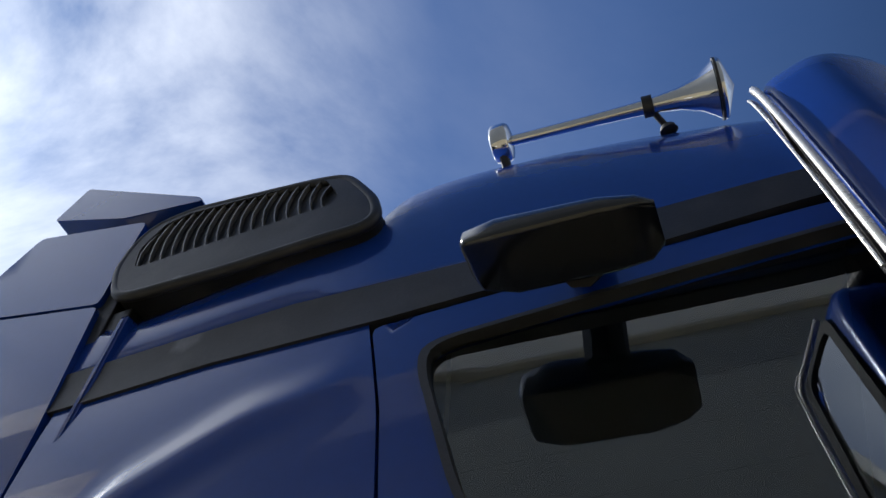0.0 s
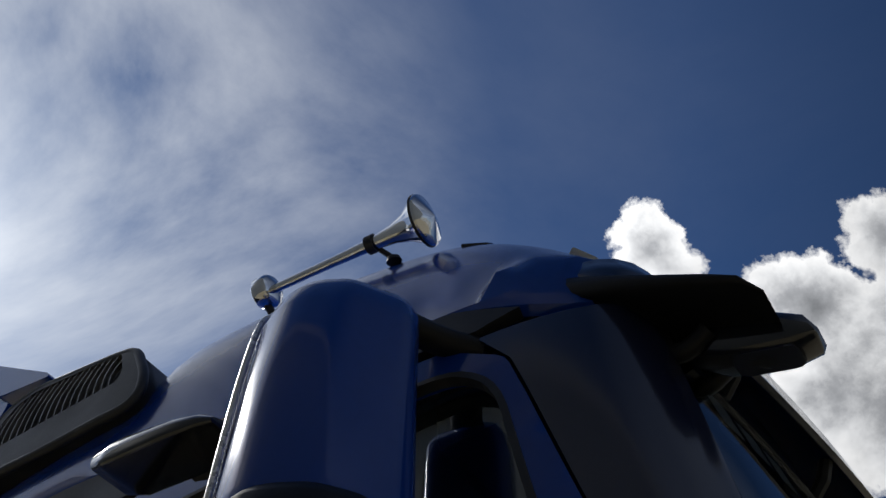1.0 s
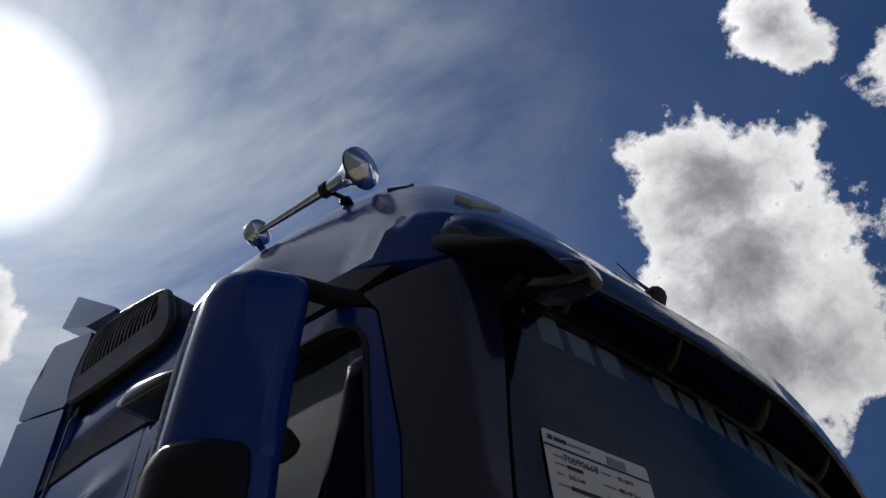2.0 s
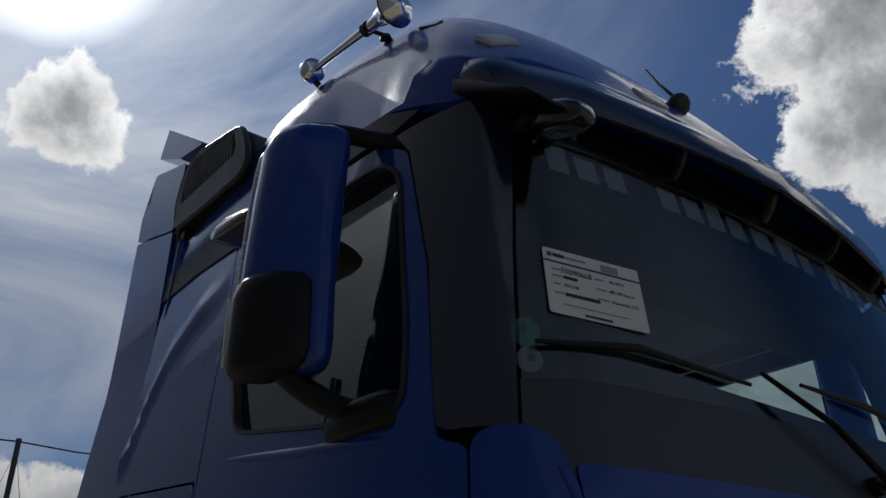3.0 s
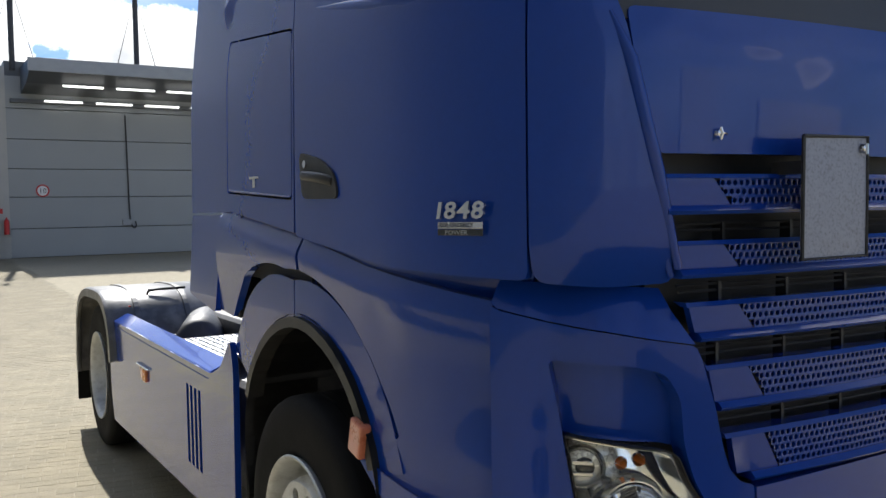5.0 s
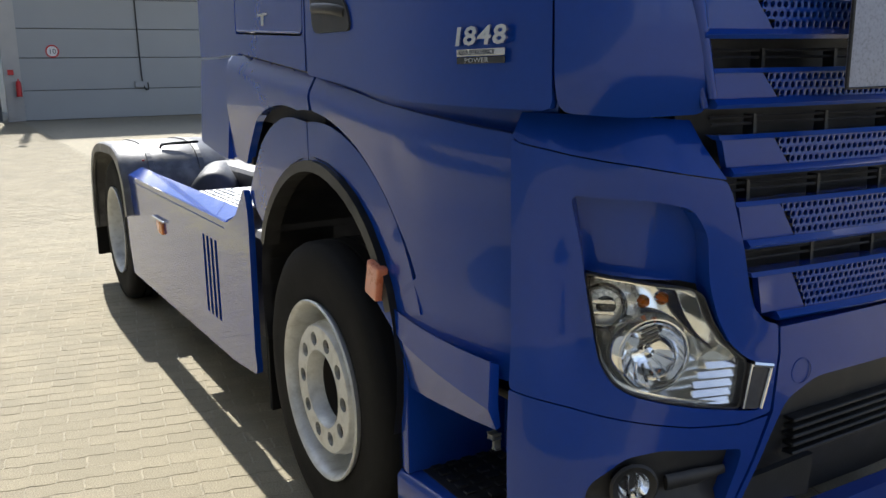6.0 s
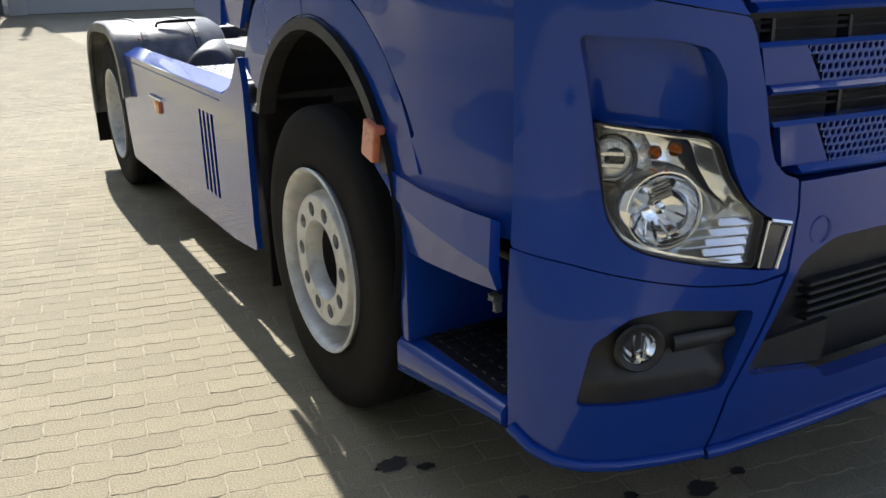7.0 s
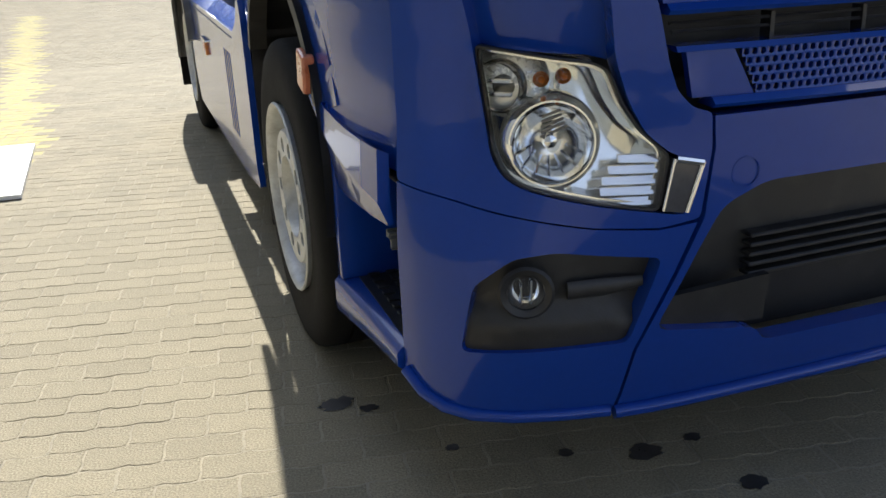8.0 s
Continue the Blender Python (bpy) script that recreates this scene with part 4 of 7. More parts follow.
def build_visor():
    """A curved smoked visor that leaves the roof and stands off the top of the windscreen on brackets."""
    bm = bmesh.new()
    rows = []
    for k in range(-34, 35):
        t = abs(k) / 34
        s = (1 if k >= 0 else -1) * (X(1.0) * min(t / 0.8, 1.0) + (PLAN_CAB.of_y(0.44) - X(1.0)) * max(0.0, (t - 0.8) / 0.2))
        end = max(0.0, t - 0.80) / 0.20
        lip = 0.062 * (1 - t) + 0.05
        pts = []
        for out, z in ((-0.10, 3.23 + 0.01 * end), (-0.03, 3.215), (0.03 - 0.02 * end, 3.17 + 0.03 * end), (lip * 0.9 - 0.04 * end, 3.09 + 0.09 * end), (lip - 0.05 * end, 3.005 + 0.15 * end), (lip - 0.014 - 0.05 * end, 3.005 + 0.15 * end), (lip * 0.9 - 0.02 - 0.05 * end, 3.085 + 0.08 * end), (0.005 - 0.03 * end, 3.155 + 0.03 * end), (-0.10, 3.20)):
            pts.append(bm.verts.new(cab_at(s, 2.98, out - 0.07 * end * end) + Vector((0, 0, z - 2.98 - 0.035 * min(1.0, max(0.0, (t - 0.6) / 0.2))))))
        rows.append(pts)
    n = len(rows[0])
    for a, b in zip(rows, rows[1:]):
        for j in range(n):
            bm.faces.new((a[j], a[(j + 1) % n], b[(j + 1) % n], b[j]))
    bm.faces.new(rows[0])
    bm.faces.new(rows[-1])
    visor = part("sun_visor", smooth(bm, 40), SMOKE, truck, "smoked dark sun visor above the windscreen")
    for a in (-0.80, -0.40, 0.0, 0.40, 0.80):
        s = (1 if a >= 0 else -1) * X(abs(a))
        bm = tube(bmesh.new(), [cab(s, 2.90, -0.01), cab(s, 2.93, 0.03), cab(s, 2.97, 0.06)], 0.016, 8, None, 0.6)
        part("visor_bracket", bm, PLASTIC, visor)
    return visor


build_visor()


def build_wipers():
    for base, elbow, tip, blade in (((-0.06, 2.075), (0.10, 2.20), (0.32, 2.305), ((1.025, 2.268), (0.74, 2.296), (0.36, 2.272))),
                                    ((-0.72, 2.07), (-0.56, 2.20), (-0.36, 2.305), ((0.12, 2.315), (-0.15, 2.322), (-0.42, 2.305)))):
        def on(a, z, out):
            return cab((1 if a >= 0 else -1) * X(abs(a)), z, out)
        bm = tube(bmesh.new(), [on(*base, 0.0), on(*base, 0.05), on(*elbow, 0.055), on(*tip, 0.03)], 0.013, 8, [1.4, 1.2, 0.9, 0.6], 0.7)
        lathe(bm, [(0.0, 0), (0.028, 0), (0.024, 0.03), (0.0, 0.035)], axis(on(*base, -0.005), (0, -1, 0.1)), 14)
        arm = part("wiper_arm", smooth(bm), DARK_PLASTIC, windscreen, "black wiper arm")
        bm = tube(bmesh.new(), [on(a, z, 0.014) for a, z in blade], 0.009, 8, [0.6, 1.2, 0.6])
        part("wiper_blade", smooth(bm), DARK_PLASTIC, windscreen, "black wiper blade")


build_wipers()

# inspection paper on the windscreen
tl, tr, bl = Vector((-0.963, 0.2245, 2.568)), Vector((-0.679, 0.1705, 2.564)), Vector((-0.951, 0.2005, 2.392))
ex = (tr - tl).normalized()
ey = (tl - bl - ex * (tl - bl).dot(ex)).normalized()
PAGE = Matrix.Translation(bl) @ Matrix((ex, ey, ex.cross(ey))).transposed().to_4x4()
W, Hh = 0.289, 0.177


def flat_bars(rects, mat, name, parent, m, h=0.0005):
    for x0, y0, x1, y1 in rects:
        bm = box(bmesh.new(), x0, x1, y0, y1, 0, h)
        bm.transform(m)
        part(name, bm, mat, parent)


bm = sheet(bmesh.new(), corner_round([(0, 0), (W, 0), (W, Hh), (0, Hh)], 0.008, 3), lambda u, v, o: PAGE @ Vector((u, v, o)), 0.001, (), 0.1, 0)
paper = part("inspection_sheet", bm, PAPER, windscreen, "white printed sheet on the windscreen")
LIFT = PAGE @ Matrix.Translation((0, 0, 0.0008))
flat_bars([(0.0, 0.138, W, 0.143)], INK_BLUE, "printed_line", paper, LIFT)
flat_bars([(0.012, 0.154, 0.024, 0.166)], INK_BLUE, "printed_emblem", paper, LIFT)
flat_bars([(0.028, 0.155, 0.062, 0.164), (0.098, 0.006, 0.178, 0.012)], INK, "printed_bar", paper, LIFT)
flat_bars([(0.066, 0.156, 0.125, 0.162), (0.170, 0.146, 0.222, 0.166), (0.02, 0.118, 0.048, 0.122), (0.02, 0.100, 0.046, 0.104), (0.02, 0.078, 0.038, 0.082),
           (0.02, 0.054, 0.046, 0.058), (0.145, 0.118, 0.17, 0.122), (0.145, 0.090, 0.175, 0.094), (0.145, 0.062, 0.18, 0.066), (0.04, 0.026, 0.230, 0.029)], INK_PALE, "printed_bar", paper, LIFT)
flat_bars([(0.050, 0.051, 0.150, 0.060), (0.050, 0.098, 0.092, 0.106)], INK, "printed_bar", paper, LIFT)
for text, size, x, y in (("70090668", 0.023, 0.045, 0.113), ("503.140", 0.013, 0.05, 0.076), ("05-2013", 0.013, 0.190, 0.116), ("480 HP Euro 6", 0.013, 0.183, 0.088), ("Automatic (12)", 0.013, 0.186, 0.060)):
    written("printing", text, size, LIFT @ Matrix.Translation((x, y, 0)), INK, paper, 0.0003)
# pale lettering strip along the top of the windscreen, as plain bars
for k in range(15):
    if k in (3, 11):
        continue
    a = 0.90 - 0.105 * k
    h = 0.070 if k % 3 else 0.088
    bm = sheet(bmesh.new(), [((1 if q >= 0 else -1) * X(abs(q)), z) for q, z in ((a, 2.775), (a - 0.075, 2.775), (a - 0.068, 2.775 + h), (a + 0.007, 2.775 + h))], lambda s, z, o: cab(s, z, o - 0.012), 0.001, (), 0.05, 0)
    part("lettering_bar", bm, STRIP, windscreen)
paper.parent = None
tagged(paper, "white printed inspection sheet stuck on the windscreen", "paper")
# green emission badge and the white tag below it
p = Vector((-0.968, 0.268, 2.362))
m = axis(p, (-0.42, -0.9, 0.05))
bm = lathe(bmesh.new(), [(0.0, 0), (0.036, 0), (0.036, 0.001), (0.0, 0.001)], m, 28)
sticker = part("emission_sticker", bm, GREEN, windscreen, "round green sticker")
me = written("sticker_number", "4", 0.045, Matrix.Translation(p + Vector((-0.012, -0.004, 0))) @ Matrix.Rotation(radians(-26), 4, "Z") @ pose(0, 0, -0.015, 90, 0, 0), INK, sticker, 0.0004, "CENTER")
m = axis(Vector((-0.965, 0.262, 2.292)), (-0.42, -0.9, 0.05))
bm = lathe(bmesh.new(), [(0.0, 0), (0.030, 0), (0.032, 0.002), (0.030, 0.004), (0.0, 0.004)], m, 28)
tag = part("permit_holder", bm, INK_PALE, windscreen)
bm = lathe(bmesh.new(), [(0.0, 0.004), (0.010, 0.004), (0.009, 0.007), (0.0, 0.007)], m @ Matrix.Translation((0.004, 0.006, 0)), 16)
part("cap", bm, INK, tag, "dark centre cap")
tag.parent = None
tagged(tag, "round grey plastic permit holder on the windscreen", "permit holder")
sticker.parent = None
tagged(sticker, "round green sticker on the windscreen", "sticker")

# ---- bonnet flap and grille ----
hood = [(X(0.962), 2.012), (X(0.952), 1.93), (X(0.888), 1.70), (-X(0.888), 1.70), (-X(0.952), 1.93), (-X(0.962), 2.012)]
bm = sheet(bmesh.new(), corner_round(hood, 0.02, 3), lambda s, z, o: cab(s, z, o + 0.004), 0.03, (), 0.04)
hood_ob = part("bonnet_flap", bm, PAINT, truck)
m = axis(cab(0, 1.955, 0.006), (0, -1, 0.08))
bm = lathe(bmesh.new(), [(0.0, 0), (0.052, 0), (0.052, 0.006), (0.044, 0.010), (0.0, 0.012)], m, 36)
emblem = part("front_emblem", smooth(bm, 20), WHITE_LENS, truck, "round white and silver emblem disc")
bm = lathe(bmesh.new(), [(0.050, 0.004), (0.056, 0.004), (0.056, 0.012), (0.050, 0.012)], m, 36, True)
part("emblem_ring", bm, CHROME, emblem)
bm = sheet(bmesh.new(), [(X(0.93), 1.99), (X(0.88), 1.68), (X(0.82), 1.3), (X(0.62), 0.98), (-X(0.62), 0.98), (-X(0.82), 1.3), (-X(0.88), 1.68), (-X(0.93), 1.99)], lambda s, z, o: cab(s, z, o - 0.10), 0.02, (), 0.1)
part("grille_backing", bm, PLASTIC, truck, "black grille backing")

GRILLE_EDGE = curve([(0.92, 0.56), (0.96, 0.60), (1.02, 0.655), (1.06, 0.668), (1.13, 0.695), (1.25, 0.738), (1.356, 0.785), (1.5, 0.845), (1.7, 0.893)])


def build_slat(z0, z1, mesh_in):
    """One painted grille slat with an upper and lower lip and a punched hexagon field."""
    def on(a, z, out):
        return cab((1 if a >= 0 else -1) * X(abs(a)), z, out)

    bm = bmesh.new()
    cell = 0.0185
    field = GRILLE_EDGE((z0 + z1) / 2) - mesh_in
    lip0, lip1 = z0 + 0.020, z1 - 0.010
    rows_n = max(1, int((lip1 - lip0) / (cell * 0.866)))
    pitch = (lip1 - lip0) / rows_n
    cols = int(field / cell)
    # lips and solid ends, section by section
    stations = [-GRILLE_EDGE(z0) + 2 * GRILLE_EDGE(z0) * k / 48 for k in range(49)]
    for low, high, prof in ((z0, lip0, ((-0.05, 0.0), (0.012, 0.0), (0.020, 0.4), (0.006, 1.0), (-0.02, 1.0))), (lip1, z1, ((-0.02, 0.0), (0.004, 0.0), (-0.004, 1.0), (-0.05, 1.0)))):
        rings = []
        for a in stations:
            k = GRILLE_EDGE((low + high) / 2) / GRILLE_EDGE(z0)
            rings.append([bm.verts.new(on(a * k, low + (high - low) * t, out)) for out, t in prof])
        n = len(prof)
        for r0, r1 in zip(rings, rings[1:]):
            for j in range(n):
                bm.faces.new((r0[j], r0[(j + 1) % n], r1[(j + 1) % n], r1[j]))
        bm.faces.new(rings[0])
        bm.faces.new(rings[-1])
    for sgn in (1, -1):
        edge = GRILLE_EDGE((lip0 + lip1) / 2)
        inner = cols * cell
        sheet(bm, [(sgn * (inner - 0.006), lip0), (sgn * (inner + 0.045), lip1), (sgn * (edge + 0.008), lip1), (sgn * (edge - 0.012), lip0)], on, 0.02, (), 0.06)
    for r in range(rows_n):
        zc = lip0 + (r + 0.5) * pitch
        shift = 0.5 * (r % 2)
        for c in range(-cols - 2, cols + 3):
            a = (c + shift) * cell
            if abs(a) > cols * cell + 0.045 * (r / max(1, rows_n)) - 0.004:
                continue
            outer = [(a + cell / 2 * x, zc + pitch * z) for x, z in ((-1, -0.5), (0, -0.5), (1, -0.5), (1, 0.5), (0, 0.5), (-1, 0.5))]
            hole = [(a + 0.0068 * math.cos(t), zc + 0.0072 * math.sin(t)) for t in (math.pi * (1.25 + k / 3 - 0.08) for k in range(6))]
            vo = [bm.verts.new(on(*p, 0.0)) for p in outer]
            vi = [bm.verts.new(on(*p, -0.001)) for p in hole]
            vd = [bm.verts.new(on(*p, -0.014)) for p in hole]
            for k in range(6):
                j = (k + 1) % 6
                bm.faces.new((vo[k], vo[j], vi[j], vi[k]))
                bm.faces.new((vi[k], vi[j], vd[j], vd[k]))
    return part("grille_slat", bm, PAINT, truck, "blue grille slat with punched hexagonal holes")


for z0, z1, inset in ((1.566, 1.656, 0.17), (1.426, 1.508, 0.17), (1.281, 1.370, 0.165), (1.116, 1.222, 0.15), (0.937, 1.056, 0.13)):
    build_slat(z0, z1, inset)
# thin black louvres in the gaps
for z in (1.545, 1.53, 1.405, 1.39, 1.258, 1.242, 1.095, 1.078):
    e = GRILLE_EDGE(z) - 0.02
    bm = tube(bmesh.new(), [cab((1 if a >= 0 else -1) * X(abs(a)), z, -0.045) for a in (-e, -e / 2, 0, e / 2, e)], 0.004, 6)
    part("louvre", bm, PLASTIC, truck)
for z in (1.538, 1.398, 1.25, 1.087):
    for a in (-0.66, -0.44, -0.22, 0.0, 0.22, 0.44, 0.66):
        if abs(a) < GRILLE_EDGE(z) - 0.02:
            q = cab((1 if a >= 0 else -1) * X(abs(a)), z, -0.05)
            bm = box(bmesh.new(), q.x - 0.005, q.x + 0.005, q.y - 0.01, q.y + 0.02, z - 0.034, z + 0.034)
            part("louvre_post", bm, PLASTIC, truck)
# bright side trim of the grille
for sgn in (1, -1):
    bm = tube(bmesh.new(), [cab(sgn * X(GRILLE_EDGE(z) + 0.012), z, -0.01) for z in (1.69, 1.6, 1.5, 1.43)], 0.009, 8)
    part("grille_trim", smooth(bm), PAINT, truck)

# folded metal plate on the grille
def plate_at(u, v, o=0.0):
    a = Vector((-0.547, 0.012, 1.765)) + (Vector((-0.330, -0.006, 1.767)) - Vector((-0.547, 0.012, 1.765))) * u
    return a + Vector((-0.012, -0.004, -0.28)) * v + Vector((-0.08, -1, 0)).normalized() * o


bm = sheet(bmesh.new(), corner_round([(0, 0), (1, 0), (1, 1), (0, 1)], 0.03, 2), plate_at, 0.006, (), 0.25, 0.001)
fold = part("folded_plate", bm, PLATE, truck, "scuffed off-white folded metal plate on the grille")
bm = tube(bmesh.new(), [plate_at(0, 0, 0.0), plate_at(1, 0, 0.0), plate_at(1, 1, 0), plate_at(0, 1, 0), plate_at(0, 0, 0)], 0.005, 6)
part("plate_frame", bm, PLASTIC, fold, "black rim")
bm = bmesh.new()
for u, v in ((0.92, 0.10),):
    lathe(bm, [(0.0, 0.0), (0.012, 0.0), (0.010, 0.008), (0.0, 0.012)], axis(plate_at(u, v, 0.002), (0, -1, 0)), 12)
    tube(bm, [plate_at(u, v - 0.04, 0.012), plate_at(u, v + 0.05, 0.012)], 0.004, 6)
part("plate_catch", bm, CHROME, fold, "chrome catch")
for u in (0.15, 0.85):
    q = plate_at(u, 0.25, -0.006)
    bm = box(bmesh.new(), q.x - 0.012, q.x + 0.012, q.y, q.y + 0.10, q.z - 0.015, q.z + 0.015)
    part("plate_bracket", bm, PLASTIC, fold)
q = cab(X(0.725), 1.745, 0.004)
bm = lathe(bmesh.new(), [(0.0, 0.0), (0.012, 0.0), (0.010, 0.01), (0.0, 0.014)], axis(q, (0, -1, 0)), 12)
tube(bm, [q + Vector((-0.004, -0.012, 0.013)), q + Vector((0.0, -0.014, 0.0)), q + Vector((0.015, -0.012, -0.002))], 0.0035, 6)
tube(bm, [q + Vector((0.0, -0.014, 0.0)), q + Vector((-0.004, -0.012, -0.015))], 0.0035, 6)
part("wing_catch", bm, CHROME, truck, "small chrome wing catch")

# ---- bumper, lamps ----
def B(a):
    return PLAN_BUMPER.of_x(a + 0.024)


def build_corner(sign):
    def pl(points):
        return [(sign * s, z) for s, z in points]
    sd = PLAN_BUMPER.of_y(0.415)
    lamp_hole = [(B(1.066), 1.252), (B(0.90), 1.243), (B(0.815), 1.222), (B(0.775), 1.16), (B(0.762), 1.046), (B(0.735), 0.965), (B(0.697), 0.898), (B(0.64), 0.852), (B(0.569), 0.836), (B(0.60), 0.724), (B(0.66), 0.735),
                 (B(0.777), 0.757), (B(0.85), 0.775), (B(0.928), 0.797), (B(0.972), 0.822), (B(0.998), 0.868), (B(1.012), 0.945), (B(1.033), 1.056), (B(1.055), 1.183)]
    # the flange beside the grille keeps clear of the lamp opening
    lamp_opening = [(min(s, B(2)), z) for s, z in corner_round(lamp_hole, 0.025, 3)]
    crease = [(sd, 1.378), (B(1.117), 1.366), (B(1.065), 1.339), (B(0.933), 1.316), (B(0.845), 1.298), (B(0.742), 1.280)]
    surround_line = crease + [(B(0.724), 1.245), (B(0.684), 1.128), (B(0.660), 1.03), (B(0.640), 0.978), (B(0.605), 0.943), (B(0.562), 0.930), (B(0.556), 0.860), (B(0.572), 0.715), (B(0.66), 0.7045), (B(0.8), 0.7175), (B(0.95), 0.7475), (sd, 0.7935)]
    bm = sheet(bmesh.new(), pl(corner_round(surround_line, 0.012, 2)), bumper, 0.055, [pl(lamp_opening)], 0.03)
    surround = part("lamp_surround", bm, PAINT, truck)
    bm = sheet(bmesh.new(), pl([(B(1.10), 1.27), (B(0.78), 1.27), (B(0.735), 1.03), (B(0.80), 1.048), (B(1.10), 1.076)]), lambda s, z, o: bumper(s, z, o - 0.045 - 0.12 * max(0.0, 1.12 - z)), 0.02, (), 0.06)
    part("lamp_recess", bm, PAINT, surround)
    # the ledge leans back from the crease towards the cab
    line_s, line_z = zip(*sorted(crease))
    ledge = [(q, z + 0.003) for q, z in crease] + [(B(0.776), 1.356), (B(0.790), 1.408), (B(0.90), 1.418), (B(1.06), 1.425), (sd, 1.432)]
    bm = sheet(bmesh.new(), pl(ledge), lambda s, z, o: bumper(s, z, o - 0.62 * max(0.0, z - float(np.interp(abs(s), line_s, line_z)))), 0.012, (), 0.03, 0.001)
    part("bumper_ledge", bm, PAINT, surround)
    # lower corner with the fog lamp opening
    fog_hole = corner_round([(B(1.045), 0.445), (B(1.02), 0.60), (B(0.95), 0.662), (B(0.87), 0.672), (B(0.652), 0.640), (B(0.712), 0.452)], 0.02, 3)
    lower = [(sd, 0.79), (B(0.95), 0.744), (B(0.8), 0.714), (B(0.66), 0.70), (B(0.578), 0.707), (B(0.70), 0.43), (B(0.733), 0.265), (B(0.95), 0.272), (PLAN_BUMPER.of_y(0.29), 0.284), (PLAN_BUMPER.of_y(0.35), 0.308), (sd, 0.352)]
    bm = sheet(bmesh.new(), pl(lower), bumper, 0.05, [pl(fog_hole)], 0.03)
    low = part("bumper_corner", bm, PAINT, truck)
    bm = tube(bmesh.new(), [bumper(sign * s, z, 0.004) for s, z in ((B(0.74), 0.276), (B(0.85), 0.279), (B(0.95), 0.282), (PLAN_BUMPER.of_y(0.25), 0.287), (PLAN_BUMPER.of_y(0.30), 0.298), (PLAN_BUMPER.of_y(0.35), 0.318), (PLAN_BUMPER.of_y(0.405), 0.352))], 0.015, 8)
    part("bottom_lip", smooth(bm), PAINT, low)
    bm = sheet(bmesh.new(), pl([(B(1.06), 0.43), (B(1.03), 0.69), (B(0.64), 0.66), (B(0.72), 0.44)]), lambda s, z, o: bumper(s, z, o - 0.045 + 0.03 * (z < 0.52)), 0.02, (), 0.03)
    part("fog_panel", bm, PLASTIC, low, "black textured fog lamp panel")
    bm = tube(bmesh.new(), [bumper(sign * B(a), z, -0.028) for a, z in ((0.84, 0.575), (0.76, 0.578), (0.68, 0.582))], 0.020, 8, [1, 1, 0.6], 0.5)
    part("fog_rib", smooth(bm), PLASTIC, low)
    c = bumper(sign * B(0.925), 0.583, -0.02)
    m = axis(c, (-sign * 0.40, -1, 0))
    bm = lathe(bmesh.new(), [(0.037, -0.04), (0.052, 0.0), (0.058, 0.008), (0.052, 0.014), (0.039, 0.008), (0.037, -0.03)], m, 36, True)
    fog = part("fog_lamp", smooth(bm), PLASTIC, low, "round clear fog lamp in a black ring")
    bm = lathe(bmesh.new(), [(0.038, 0.004), (0.033, -0.012), (0.022, -0.030), (0.004, -0.034)], m, 30, False, False)
    part("reflector", smooth(bm), REFLECTOR, fog)
    bm = lathe(bmesh.new(), [(0.0005, 0.014), (0.018, 0.012), (0.032, 0.006), (0.038, -0.002)], m, 30, False, False)
    part("lens", smooth(bm), LENS, fog)
    bm = bmesh.new()
    for k in (-1.0, 0.9):
        h = math.sqrt(max(0.0, 0.030**2 - (0.011 * k) ** 2))
        box(bm, -0.002, 0.002, -h, h, -0.002, 0.003, m=m @ Matrix.Translation((0.011 * k, 0, -0.002)) @ Matrix.Rotation(0.5, 4, "Y"))
    part("flute", bm, REFLECTOR, fog)
    # main headlamp: bright tray, fins, two round lamps and amber pockets behind a clear lens
    bm = sheet(bmesh.new(), pl(softened([(s, min(z, 1.065 if s > B(0.85) else z)) for s, z in lamp_hole if z < 1.15], 1)), lambda s, z, o: bumper(s, z, o - 0.095 - 0.3 * (z - 0.80)), 0.01, (), 0.05)
    head = part("headlamp", bm, TRAY, truck, "large clear headlamp with two round reflectors")
    lens_line = [(B(1.030), 1.066), (B(0.95), 1.060), (B(0.80), 1.036), (B(0.772), 1.022), (B(0.742), 0.955), (B(0.700), 0.897), (B(0.646), 0.852), (B(0.664), 0.741), (B(0.777), 0.762), (B(0.85), 0.780), (B(0.928), 0.802), (B(0.968), 0.826), (B(0.994), 0.872), (B(1.008), 0.945)]
    lens_line = corner_round(lens_line, 0.015, 3)
    bm = sheet(bmesh.new(), pl(lens_line), lambda s, z, o: bumper(s, z, o - 0.006), 0.004, (), 0.05, 0, True)
    part("lens", bm, LENS, head, "clear headlamp lens")

    def drawn_in(k):
        return [(s + (B(0.85) - s) * k, z + (0.91 - z) * k) for s, z in lens_line]
    bm = sheet(bmesh.new(), pl(drawn_in(-0.025)), lambda s, z, o: bumper(s, z, o - 0.008), 0.02, [pl(drawn_in(0.004))], 0.04)
    part("gasket", bm, PLASTIC, head, "thin black lamp gasket")
    bm = sheet(bmesh.new(), pl(drawn_in(0.005)), lambda s, z, o: bumper(s, z, o - 0.028), 0.08, [pl(drawn_in(0.055))], 0.04)
    part("rim", bm, TRAY, head, "bright inner rim")
